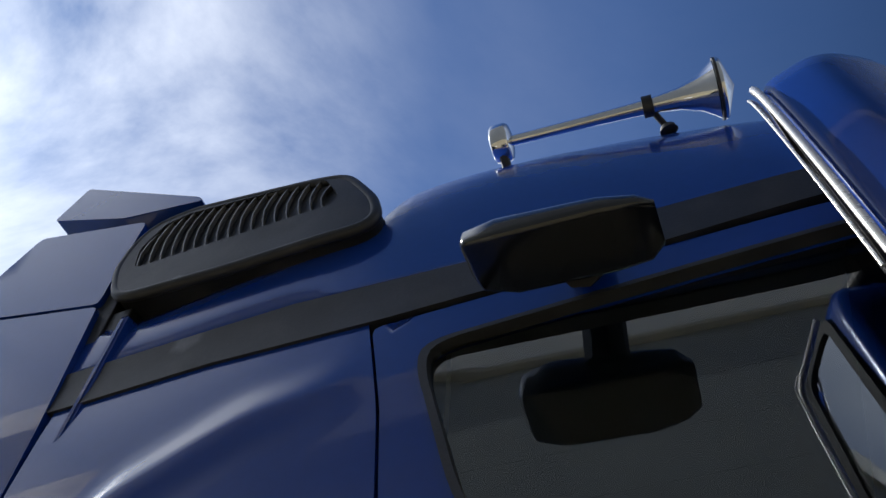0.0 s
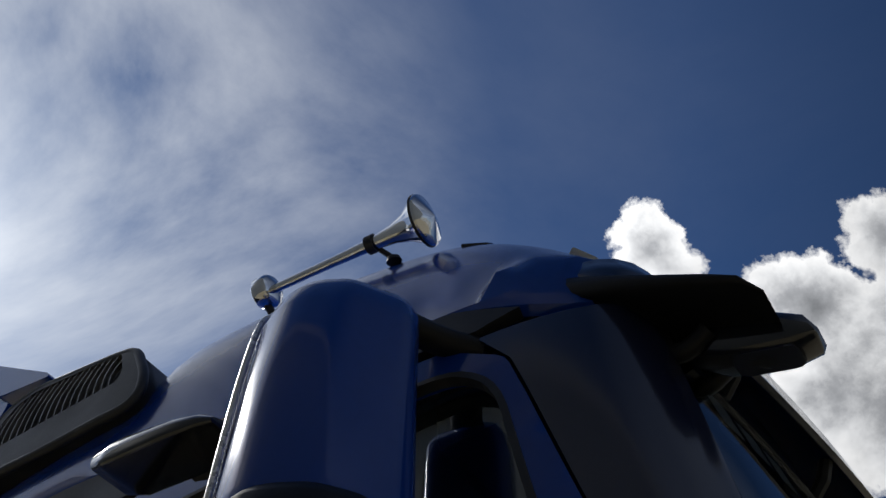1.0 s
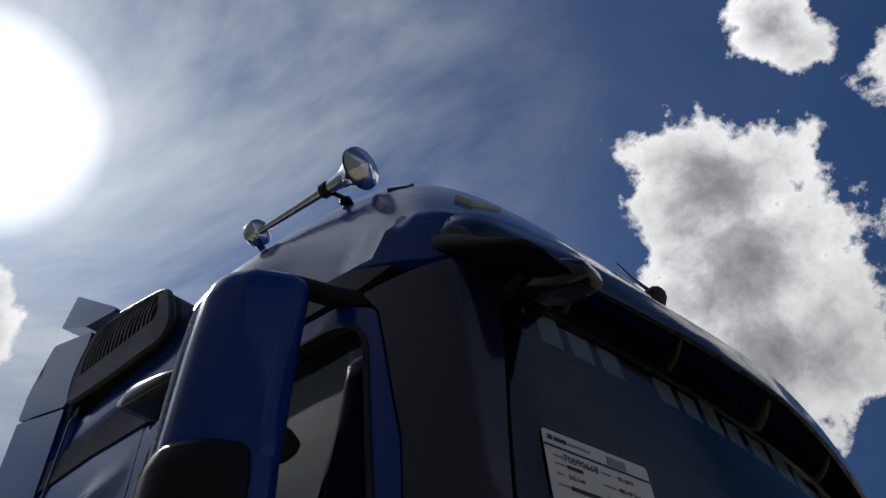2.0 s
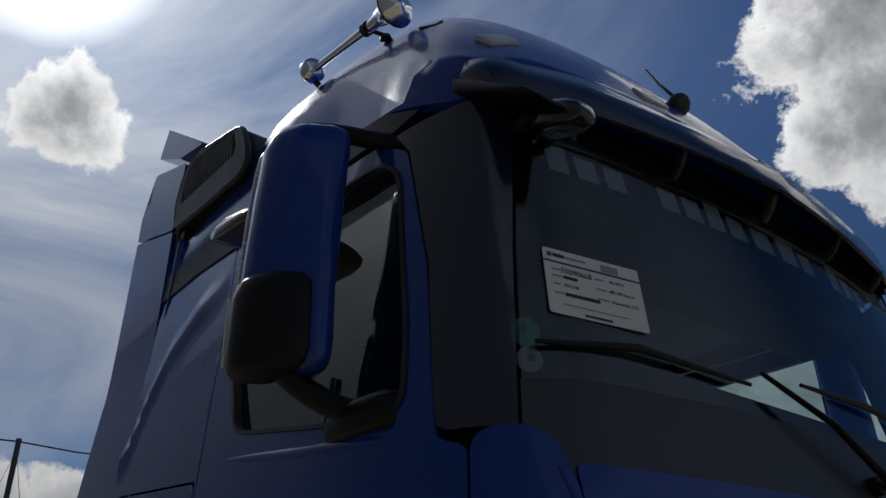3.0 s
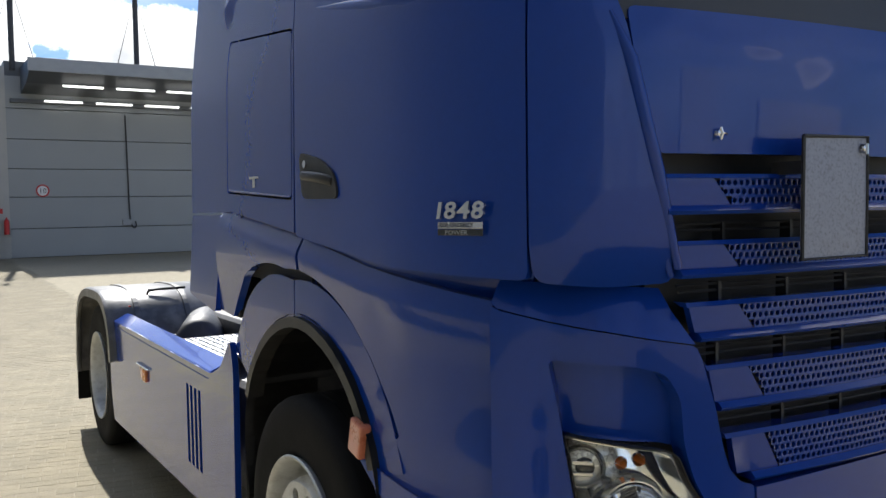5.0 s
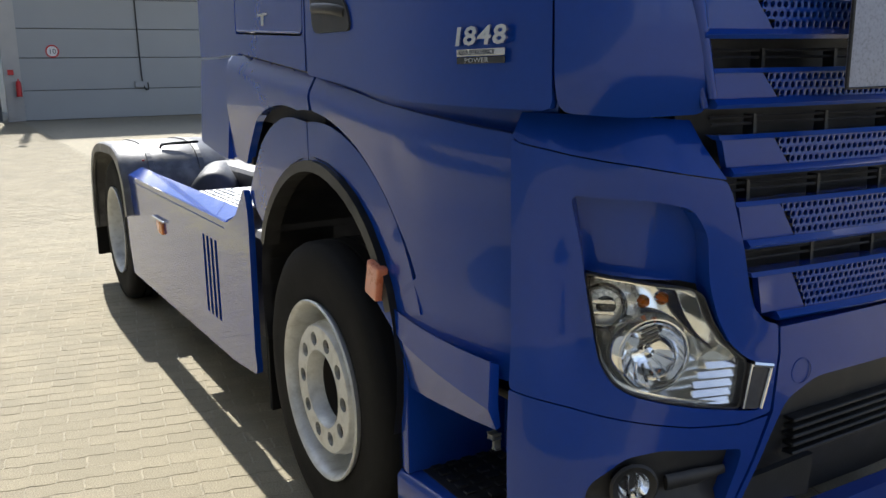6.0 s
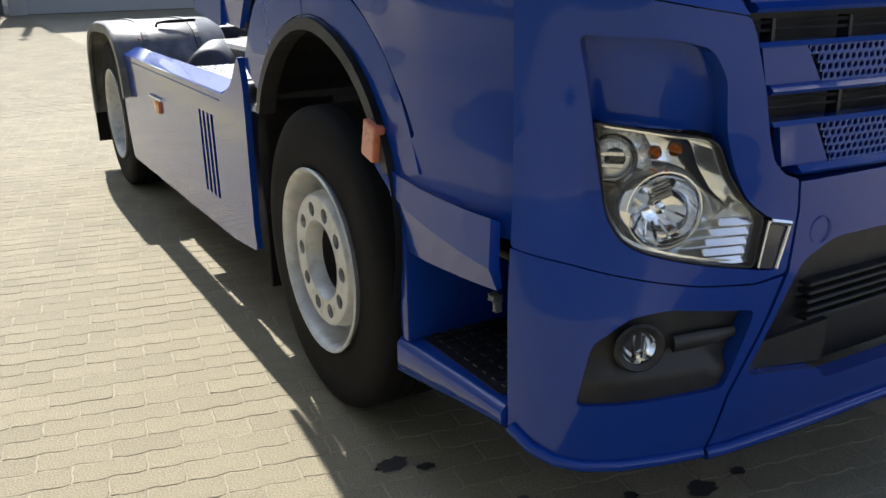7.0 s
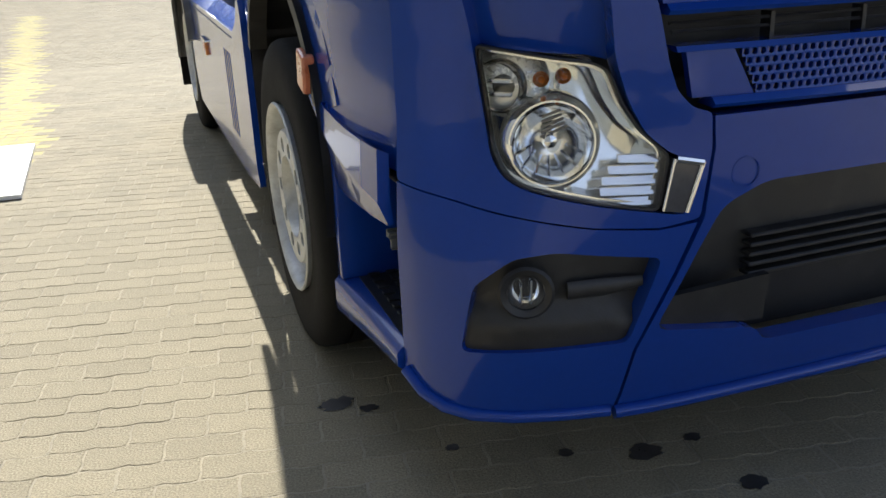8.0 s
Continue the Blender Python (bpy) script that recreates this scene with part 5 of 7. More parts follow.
    for a, z, r in ((0.952, 0.984, 0.060), (0.868, 0.880, 0.079)):
        big = r > 0.07
        c = bumper(sign * B(a), z, -0.042 if big else -0.086)
        m = axis(c, (-sign * (0.36 if big else 0.75), -1, 0.03))
        if not big:
            bm = lathe(bmesh.new(), [(0.070, -0.07), (0.071, -0.016), (0.068, -0.002), (0.061, 0.010), (0.040, 0.018), (0.001, 0.020)], m, 44)
            dome = part("lamp_dome", smooth(bm, 60), SATIN, head, "satin silver dome of the small lamp")
            mm = axis(bumper(sign * B(a + 0.020), z + 0.001, -0.070), (-sign * 1.0, -1, 0.03))
            bm = lathe(bmesh.new(), [(0.050, -0.03), (0.050, 0.024), (0.047, 0.030), (0.044, 0.027), (0.042, 0.006)], mm, 40, False, False)
            part("projector_barrel", smooth(bm, 50), CHROME, dome, "chrome projector barrel")
            bm = lathe(bmesh.new(), [(0.0495, 0.004), (0.0545, 0.006), (0.0545, 0.014), (0.0495, 0.017)], mm, 40, True)
            part("projector_ring", smooth(bm, 50), GLOSS_BLACK, dome, "black projector ring")
            bm = lathe(bmesh.new(), [(0.0005, 0.036), (0.020, 0.033), (0.034, 0.024), (0.043, 0.012)], mm, 32, False, False)
            part("projector_lens", smooth(bm), LENS, dome, "clear projector lens")
            bm = lathe(bmesh.new(), [(0.043, -0.002), (0.034, 0.004), (0.020, 0.012), (0.001, 0.015)], mm, 32, False, False)
            part("projector_bowl", smooth(bm), GLOSS_BLACK, dome, "dark projector bowl")
            for h in (-0.016, 0.010):
                bm = box(bmesh.new(), -0.026, 0.026, h - 0.005, h + 0.005, 0.008, 0.019, 0.002, 1, mm)
                part("projector_shade", bm, CHROME, dome, "chrome beam shade")
            continue
        bm = lathe(bmesh.new(), [(r * 1.24, -0.05), (r * 1.24, -0.012), (r * 1.20, 0.004), (r * 1.08, 0.016), (r * 1.02, 0.016), (r * 1.0, 0.004), (r * 1.0, -0.03)], m, 48, True)
        ring = part("lamp_ring", smooth(bm, 50), TRAY, head, "bright lamp ring")
        bm = lathe(bmesh.new(), [(r * 1.0, 0.009), (r * 1.035, 0.018), (r * 1.0, 0.021), (r * 0.97, 0.014)], m, 48, True)
        part("trim", smooth(bm), CHROME, ring)
        # smooth bowl, with stepped flutes over its lower half
        bm = lathe(bmesh.new(), [(r * q, d) for q, d in ((1.0, 0.006), (0.95, -0.006), (0.86, -0.018), (0.70, -0.031), (0.52, -0.041), (0.34, -0.047), (0.14, -0.050), (0.001, -0.050))], m, 48, False, False)
        bowl = part("reflector", smooth(bm, 60), REFLECTOR, ring, "polished reflector bowl")
        bm = bmesh.new()
        for k in range(7):
            t = radians(200 + 23 * k)
            tube(bm, [m @ Vector((r * q * math.cos(t), r * q * math.sin(t), d)) for q, d in ((0.45, -0.041), (0.68, -0.029), (0.90, -0.010))], 0.0028, 6)
        part("flute", smooth(bm), CHROME, ring, "raised flutes of the bowl")
        bm = lathe(bmesh.new(), [(0.0005, -0.004), (r * 0.16, -0.008), (r * 0.20, -0.022), (r * 0.12, -0.048)], m, 20, False, False)
        part("bulb_cap", smooth(bm), CHROME, ring)
        bm = bmesh.new()
        for k in range(5):
            w = r * (0.62 - 0.05 * k)
            box(bm, -w * 0.15, w, -0.0025, 0.0025, -0.006, 0.0, m=m @ Matrix.Translation((-0.012, r * (0.12 + 0.13 * k), -0.022 + 0.003 * k)) @ Matrix.Rotation(0.35 * sign, 4, "Z"))
        part("louvre", bm, SIDE_LENS, ring, "dark louvres in the reflector")
    for a, z, r in ((0.888, 1.004, 0.0075), (0.845, 1.010, 0.0075)):
        m = axis(bumper(sign * B(a), z, -0.05), (-sign * 0.35, -1, 0))
        bm = lathe(bmesh.new(), [(0.0, 0.030), (r * 0.7, 0.026), (r, 0.012), (r, -0.02)], m, 18, False, False)
        part("amber_bulb", smooth(bm), AMBER, head, "amber indicator bulb")
        bm = lathe(bmesh.new(), [(r * 2.1, 0.004), (r * 1.8, -0.010), (r * 1.2, -0.02), (r * 0.2, -0.022)], m, 20, False, False)
        part("bulb_reflector", smooth(bm), REFLECTOR, head)
    for k in range(5):
        z = 0.752 + 0.0215 * k
        a0 = 0.775 - 0.004 * (k - 1) ** 2
        bm = sheet(bmesh.new(), pl([(B(a0), z), (B(0.664 - 0.003 * k), z - 0.004), (B(0.661 - 0.003 * k), z + 0.011), (B(a0), z + 0.014)]), lambda s, zz, o, z=z: bumper(s, zz, o - 0.024 - 0.5 * (zz - z + 0.004)), 0.008, (), 0.05)
        part("fin", bm, FIN, head, "bright horizontal fin")
    ind = corner_round([(B(0.655), 0.738), (B(0.636), 0.846), (B(0.574), 0.832), (B(0.605), 0.728)], 0.006, 2)
    bm = sheet(bmesh.new(), pl(ind), lambda s, z, o: bumper(s, z, o - 0.004), 0.05, (), 0.04)
    lampo = part("side_lamp", bm, SIDE_LENS, truck, "smoked grey lamp in a chrome frame beside the headlamp")
    for pts, r in (([(B(0.634), 0.845), (B(0.576), 0.832)], 0.008), ([(B(0.574), 0.833), (B(0.604), 0.731)], 0.0045), ([(B(0.636), 0.845), (B(0.656), 0.740)], 0.003)):
        bm = tube(bmesh.new(), [bumper(sign * q, z, 0.001) for q, z in pts], r, 8)
        part("edge_trim", bm, CHROME, lampo, "chrome lamp frame")


for sign in (1, -1):
    build_corner(sign)

centre = [(B(0.555), 0.922), (B(0.548), 0.86), (B(0.562), 0.715), (B(0.692), 0.43), (B(0.725), 0.265)]
hole = corner_round([(B(0.42), 0.775), (B(0.52), 0.735), (B(0.575), 0.64), (B(0.655), 0.472), (B(0.40), 0.432), (B(0.375), 0.392), (-B(0.375), 0.392), (-B(0.40), 0.432), (-B(0.655), 0.472), (-B(0.575), 0.64), (-B(0.52), 0.735), (-B(0.42), 0.775)], 0.03, 3)
bm = sheet(bmesh.new(), centre + [(-s, z) for s, z in reversed(centre)], bumper, 0.05, [hole], 0.06)
middle = part("bumper_centre", bm, PAINT, truck)
bm = tube(bmesh.new(), [bumper((1 if a >= 0 else -1) * B(abs(a)), 0.272, 0.008) for a in np.linspace(-0.73, 0.73, 20)], 0.016, 8)
part("bottom_lip", smooth(bm), PAINT, middle)
bm = sheet(bmesh.new(), [(B(0.68), 0.42), (B(0.5), 0.8), (-B(0.5), 0.8), (-B(0.68), 0.42), (-B(0.36), 0.36), (B(0.36), 0.36)], lambda s, z, o: bumper(s, z, o - 0.12), 0.02, (), 0.1)
part("lower_grille", bm, PLASTIC, middle, "black lower air intake")
for z in (0.535, 0.558, 0.581, 0.604, 0.627):
    bm = box(bmesh.new(), -0.40, 0.40, 0.195, 0.23, z, z + 0.010, 0.003, 1)
    part("intake_bar", bm, PLASTIC, middle)
bm = sheet(bmesh.new(), [(B(0.66), 0.47), (B(0.63), 0.53), (B(0.36), 0.545), (B(0.36), 0.43)], lambda s, z, o: bumper(s, z, o - 0.03), 0.02, (), 0.05)
part("intake_flap", bm, PLASTIC, middle)
m = axis(bumper(B(0.475), 0.80, 0.001), (-0.1, -1, 0))
bm = lathe(bmesh.new(), [(0.030, 0.0), (0.033, 0.0), (0.033, 0.0015), (0.030, 0.0015)], m, 30, True)
part("tow_eye_cap", bm, PAINT, middle, "round tow eye cover")

# ---- outside mirrors ----
def pod(bm, levels, n=28, power=0.42):
    """A rounded housing from levels of (z, x0, x1, y0, y1)."""
    rings = []
    for z, x0, x1, y0, y1 in levels:
        ring = []
        for k in range(n):
            t = 2 * math.pi * k / n
            c, s = math.cos(t), math.sin(t)
            ring.append(((x0 + x1) / 2 + (x1 - x0) / 2 * math.copysign(abs(c) ** power, c), (y0 + y1) / 2 + (y1 - y0) / 2 * math.copysign(abs(s) ** power, s), z))
        rings.append(ring)
    return loft(bm, rings)


def column(bm, plan, levels, r=0.02):
    """A box-like housing on a plan of corners; levels of (z, drawn in, moved in x)."""
    cx, cy = sum(p[0] for p in plan) / len(plan), sum(p[1] for p in plan) / len(plan)
    wx, wy = max(p[0] for p in plan) - min(p[0] for p in plan), max(p[1] for p in plan) - min(p[1] for p in plan)
    line = corner_round(plan, r, 4)
    return loft(bm, [[(-(cx + (x - cx) * (1 - 2 * d / wx) + dx), cy + (y - cy) * (1 - 2 * d / wy), z) for x, y in line] for z, d, dx in levels])


def build_mirror(sign):
    """A tall boxed housing with a main glass and a wide-angle glass below; it faces back along the cab."""
    def flip(bm):
        if sign < 0:
            for v in bm.verts:
                v.co.x = -v.co.x
        return bm
    upper = [(1.416, 0.752), (1.437, 0.685), (1.430, 0.652), (1.398, 0.600), (1.305, 0.546), (1.262, 0.550), (1.246, 0.60), (1.240, 0.692)]
    bm = column(bmesh.new(), upper, [(2.455, 0.012, 0.0), (2.47, 0.003, 0.0), (2.50, 0.0, 0.0), (2.70, 0.0, -0.010), (2.85, 0.0, -0.022), (2.895, 0.004, -0.030), (2.918, 0.013, -0.034), (2.931, 0.03, -0.036)])
    mirror = part("wing_mirror", smooth(flip(bm), 40), PAINT, truck, "tall wing mirror with blue upper and black lower housing", True)
    inner = [(1.345, 0.722), (1.35, 0.574), (1.305, 0.549), (1.264, 0.553), (1.248, 0.60), (1.242, 0.688)]
    bm = column(bmesh.new(), inner, [(2.262, 0.03, 0.0), (2.272, 0.014, 0.0), (2.295, 0.004, 0.0), (2.33, 0.0, 0.0), (2.49, 0.0, 0.0)], 0.018)
    part("inner_cover", smooth(flip(bm), 40), PAINT, mirror, "blue inner cover of the lower housing", True)
    outer = [(1.434, 0.756), (1.455, 0.685), (1.447, 0.648), (1.412, 0.595), (1.345, 0.556), (1.318, 0.556), (1.315, 0.716)]
    bm = column(bmesh.new(), outer, [(2.248, 0.035, 0.0), (2.256, 0.018, 0.0), (2.275, 0.006, 0.0), (2.31, 0.0, 0.0), (2.43, 0.0, 0.0), (2.468, 0.004, -0.002), (2.484, 0.014, -0.004), (2.49, 0.03, -0.006)], 0.022)
    part("lower_housing", smooth(flip(bm), 40), DARK_PLASTIC, mirror, "black lower mirror housing", True)
    def back(x):
        return 0.757 - 0.33 * (1.416 + x)

    for z0, z1 in ((2.52, 2.89), (2.29, 2.46)):
        line = corner_round([(-1.385, z0), (-1.262, z0), (-1.262, z1), (-1.360 if z0 > 2.5 else -1.395, z1)], 0.025, 4)
        bm = sheet(bmesh.new(), line, lambda x, z, o: Vector((x, back(x) + 0.002 - (0.3 * (x + 1.32) ** 2 if z0 > 2.5 else 2.0 * ((x + 1.32) ** 2 + (z - 2.37) ** 2) - 0.004) + o, z)), 0.008, (), 0.02, 0)
        part("mirror_glass", flip(bm), MIRROR, mirror, "silvered mirror glass", True)
        rim = corner_round([(-1.404, z0 - 0.012), (-1.246, z0 - 0.012), (-1.246, z1 + 0.012), (-1.376 if z0 > 2.5 else -1.412, z1 + 0.012)], 0.03, 4)
        bm = sheet(bmesh.new(), rim, lambda x, z, o: Vector((x, back(x) + 0.007 + o, z)), 0.02, [line], 0.05, 0)
        part("mirror_bezel", flip(bm), DARK_PLASTIC, mirror, "", True)
    for off, y, r in ((0.0, 0.756, 0.0052), (-0.014, 0.764, 0.002)):
        bm = tube(bmesh.new(), rounded([(-1.416 - off, y, 2.49), (-1.408 - off, y, 2.70), (-1.394 - off, y, 2.86), (-1.378 - off, y, 2.908), (-1.345, y - 0.02, 2.926 + off), (-1.27, y - 0.045, 2.928 + off)]), r, 8)
        part("edge_strip", smooth(flip(bm)), SATIN, mirror, "pale edge strip", True)
    bm = tube(bmesh.new(), rounded([(-1.430, 0.756, 2.29), (-1.434, 0.757, 2.38), (-1.430, 0.756, 2.462)]), 0.0055, 8)
    part("edge_strip", smooth(flip(bm)), SATIN, mirror, "pale edge strip", True)
    bm = tube(bmesh.new(), rounded([(-1.325, 0.66, 2.912), (-1.312, 0.655, 2.946), (-1.235, 0.62, 2.952), (-1.15, 0.57, 2.935), (-1.10, 0.52, 2.92)]), 0.030, 12, None, 0.85)
    part("upper_arm", smooth(flip(bm)), DARK_PLASTIC, mirror, "black upper mirror arm", True)
    bm = tube(bmesh.new(), rounded([(-1.335, 0.65, 2.275), (-1.30, 0.645, 2.245), (-1.24, 0.615, 2.205), (-1.19, 0.56, 2.175)]), 0.030, 12, None, 0.9)
    part("lower_arm", smooth(flip(bm)), DARK_PLASTIC, mirror, "black lower mirror arm", True)
    foot = [(1.228, 0.655), (1.236, 0.56), (1.215, 0.43), (1.10, 0.40), (1.10, 0.655)]
    bm = column(bmesh.new(), foot, [(2.118, 0.012, 0.0), (2.126, 0.003, 0.0), (2.16, 0.0, 0.0), (2.185, 0.006, 0.0), (2.203, 0.025, -0.004)], 0.03)
    part("mirror_foot", smooth(flip(bm), 45), DARK_PLASTIC, mirror, "black mirror foot on the door", True)


build_mirror(1)
build_mirror(-1)

# kerb mirror over the passenger door: a flat wedge with a blunt end
rings = []
for y, z0, z1, x0, x1 in ((1.188, 2.858, 2.888, -1.315, -1.25), (1.178, 2.842, 2.902, -1.33, -1.235), (1.13, 2.826, 2.908, -1.338, -1.225), (0.99, 2.814, 2.878, -1.335, -1.22), (0.94, 2.816, 2.862, -1.325, -1.22), (0.918, 2.824, 2.846, -1.31, -1.235)):
    rings.append([(x, y, z) for x, z in corner_round([(x0, z0), (x1, z0), (x1, z1), (x0 + 0.03, z1), (x0, z0 + 0.45 * (z1 - z0))], 0.010, 3)])
kerb = part("kerb_mirror", smooth(loft(bmesh.new(), rings), 35), GLOSS_BLACK, truck, "black kerb mirror over the passenger window", True)
bm = tube(bmesh.new(), [(-1.22, 1.04, 2.86), (-1.17, 1.03, 2.93), (-1.12, 1.03, 2.97)], 0.035, 8)
part("bracket", bm, DARK_PLASTIC, kerb, "", True)

# front mirror on its winged arm at the corner of the windscreen
rings = []
for y, z0, z1, w in ((0.045, 2.842, 2.852, 0.022), (0.055, 2.832, 2.884, 0.036), (0.09, 2.832, 2.912, 0.042), (0.14, 2.846, 2.94, 0.044), (0.20, 2.868, 2.965, 0.044), (0.245, 2.90, 2.965, 0.03)):
    rings.append([(-0.932 + w * math.copysign(abs(math.cos(a)) ** 0.6, math.cos(a)), y, (z0 + z1) / 2 + (z1 - z0) / 2 * math.copysign(abs(math.sin(a)) ** 0.6, math.sin(a))) for a in (2 * math.pi * j / 24 for j in range(24))])
frontm = part("front_mirror", smooth(loft(bmesh.new(), rings), 50), GLOSS_BLACK, truck, "black front mirror under the sun visor")
bm = sheet(bmesh.new(), corner_round([(-0.962, 0.085), (-0.902, 0.085), (-0.902, 0.19), (-0.962, 0.19)], 0.02, 3), lambda x, y, o: Vector((x, y, 2.824 + 0.33 * (y - 0.07) - o)), 0.004, (), 0.05, 0)
part("mirror_glass", bm, SMOKE, frontm)
bm = bmesh.new()
wing = []
for y, z, w, h in ((0.44, 3.12, 0.085, 0.05), (0.32, 3.04, 0.095, 0.036), (0.23, 2.972, 0.10, 0.024), (0.16, 2.925, 0.098, 0.018), (0.115, 2.897, 0.09, 0.013), (0.09, 2.876, 0.06, 0.005)):
    wing.append([(-0.99 + w * math.copysign(abs(math.cos(a)) ** 0.6, math.cos(a)), y, z + h * math.copysign(abs(math.sin(a)) ** 0.6, math.sin(a))) for a in (2 * math.pi * j / 20 for j in range(20))])
loft(bm, wing)
part("wing_cover", smooth(bm, 50), DARK_PLASTIC, frontm, "black winged mirror arm")
for x in (-0.98, -0.88):
    bm = tube(bmesh.new(), rounded([(x, 0.20, 2.92), (x + 0.01, 0.26, 2.90), (x + 0.01, 0.29, 2.94), (x + 0.01, 0.27, 3.02)]), 0.018, 8)
    part("stay", smooth(bm), DARK_PLASTIC, frontm)

# ---- wheels ----
def build_wheel(name, x_out, y, sign, dish, dual, label):
    """A tyre on a ten-hole steel rim; its axle runs along x. dish: how deep the disc lies."""
    m = Matrix.Translation((x_out, y, 0.5)) @ Matrix.Rotation(radians(90) * -sign, 4, "Y")
    wheel = new(name)
    wheel.parent = truck
    tagged(wheel, label)
    for k, off in enumerate((0.0, -0.345) if dual else (0.0,)):
        prof = [(0.292, off - 0.01), (0.305, off - 0.002), (0.33, off + 0.004), (0.345, off + 0.002), (0.40, off + 0.008), (0.445, off + 0.006), (0.47, off + 0.0), (0.490, off - 0.012), (0.4985, off - 0.03)]
        for g in (0.085, 0.135, 0.185, 0.235):
            prof += [(0.500, off - g + 0.018), (0.500, off - g + 0.006), (0.487, off - g + 0.004), (0.487, off - g - 0.004), (0.500, off - g - 0.006)]
        prof += [(0.4985, off - 0.28), (0.485, off - 0.305), (0.44, off - 0.318), (0.33, off - 0.32), (0.292, off - 0.31)]
        bm = lathe(bmesh.new(), prof, m, 72, True)
        part("tyre", smooth(bm, 40), RUBBER, wheel, "dusty black tyre")
    bm = lathe(bmesh.new(), [(0.300, 0.0), (0.307, 0.012), (0.303, 0.017), (0.294, 0.014), (0.288, 0.0), (0.284, -0.012), (0.278, -0.09), (0.268, -0.12), (0.258, -dish - 0.125), (0.25, -0.30), (0.262, -0.30), (0.29, -0.28), (0.292, -0.02)], m, 72, True)
    rim = part("rim", smooth(bm, 40), STEEL, wheel, "silver-grey painted steel rim")
    outer = [(0.214 * math.cos(2 * math.pi * k / 60), 0.214 * math.sin(2 * math.pi * k / 60)) for k in range(60)]
    holes = [[(0.132 * math.cos(2 * math.pi * k / 36), 0.132 * math.sin(2 * math.pi * k / 36)) for k in range(36)]]
    for j in range(10):
        t = 2 * math.pi * (j + 0.5) / 10
        holes.append([(0.170 * math.cos(t) + 0.0245 * math.cos(2 * math.pi * k / 14), 0.170 * math.sin(t) + 0.0245 * math.sin(2 * math.pi * k / 14)) for k in range(14)])
    bm = sheet(bmesh.new(), outer, lambda u, v, o: m @ Vector((u, v, -dish + o)), 0.016, holes, 0.04, 0.004)
    part("disc", bm, STEEL, rim, "ten-hole wheel disc")
    bm = lathe(bmesh.new(), [(0.214, -dish - 0.002), (0.220, -dish - 0.008), (0.222, -dish - 0.030), (0.228, -dish - 0.034), (0.231, -dish - 0.085), (0.262, -dish - 0.118), (0.262, -dish - 0.13), (0.222, -dish - 0.10), (0.212, -dish - 0.016)], m, 60, True)
    part("disc_edge", smooth(bm), STEEL, rim)
    bm = lathe(bmesh.new(), [(0.0, -dish - 0.07), (0.05, -dish - 0.075), (0.075, -dish - 0.085), (0.085, -dish - 0.105), (0.110, -dish - 0.11), (0.117, -dish - 0.058), (0.20, -dish - 0.062), (0.20, -dish - 0.2), (0.0, -dish - 0.2)], m, 36)
    hub_bm, bm = bm, lathe(bmesh.new(), [(0.134, -dish - 0.001), (0.131, -dish - 0.004), (0.121, -dish - 0.048), (0.118, -dish - 0.056), (0.125, -dish - 0.056), (0.137, -dish - 0.012)], m, 48, True)
    part("hub_bore", smooth(bm), STEEL, rim, "pale conical bore of the disc")
    bm = hub_bm
    part("hub", smooth(bm), RUST, wheel, "dark rusty wheel hub")
    return wheel


build_wheel("front_wheel", -1.205, 1.41, 1, 0.0, False, "front wheel with a silver steel rim")
build_wheel("front_wheel", 1.205, 1.41, -1, 0.0, False, "front wheel with a silver steel rim")
build_wheel("rear_wheel", -1.20, 5.11, 1, 0.15, True, "twin rear wheel with a deep silver rim")
build_wheel("rear_wheel", 1.20, 5.11, -1, 0.15, True, "twin rear wheel with a deep silver rim")

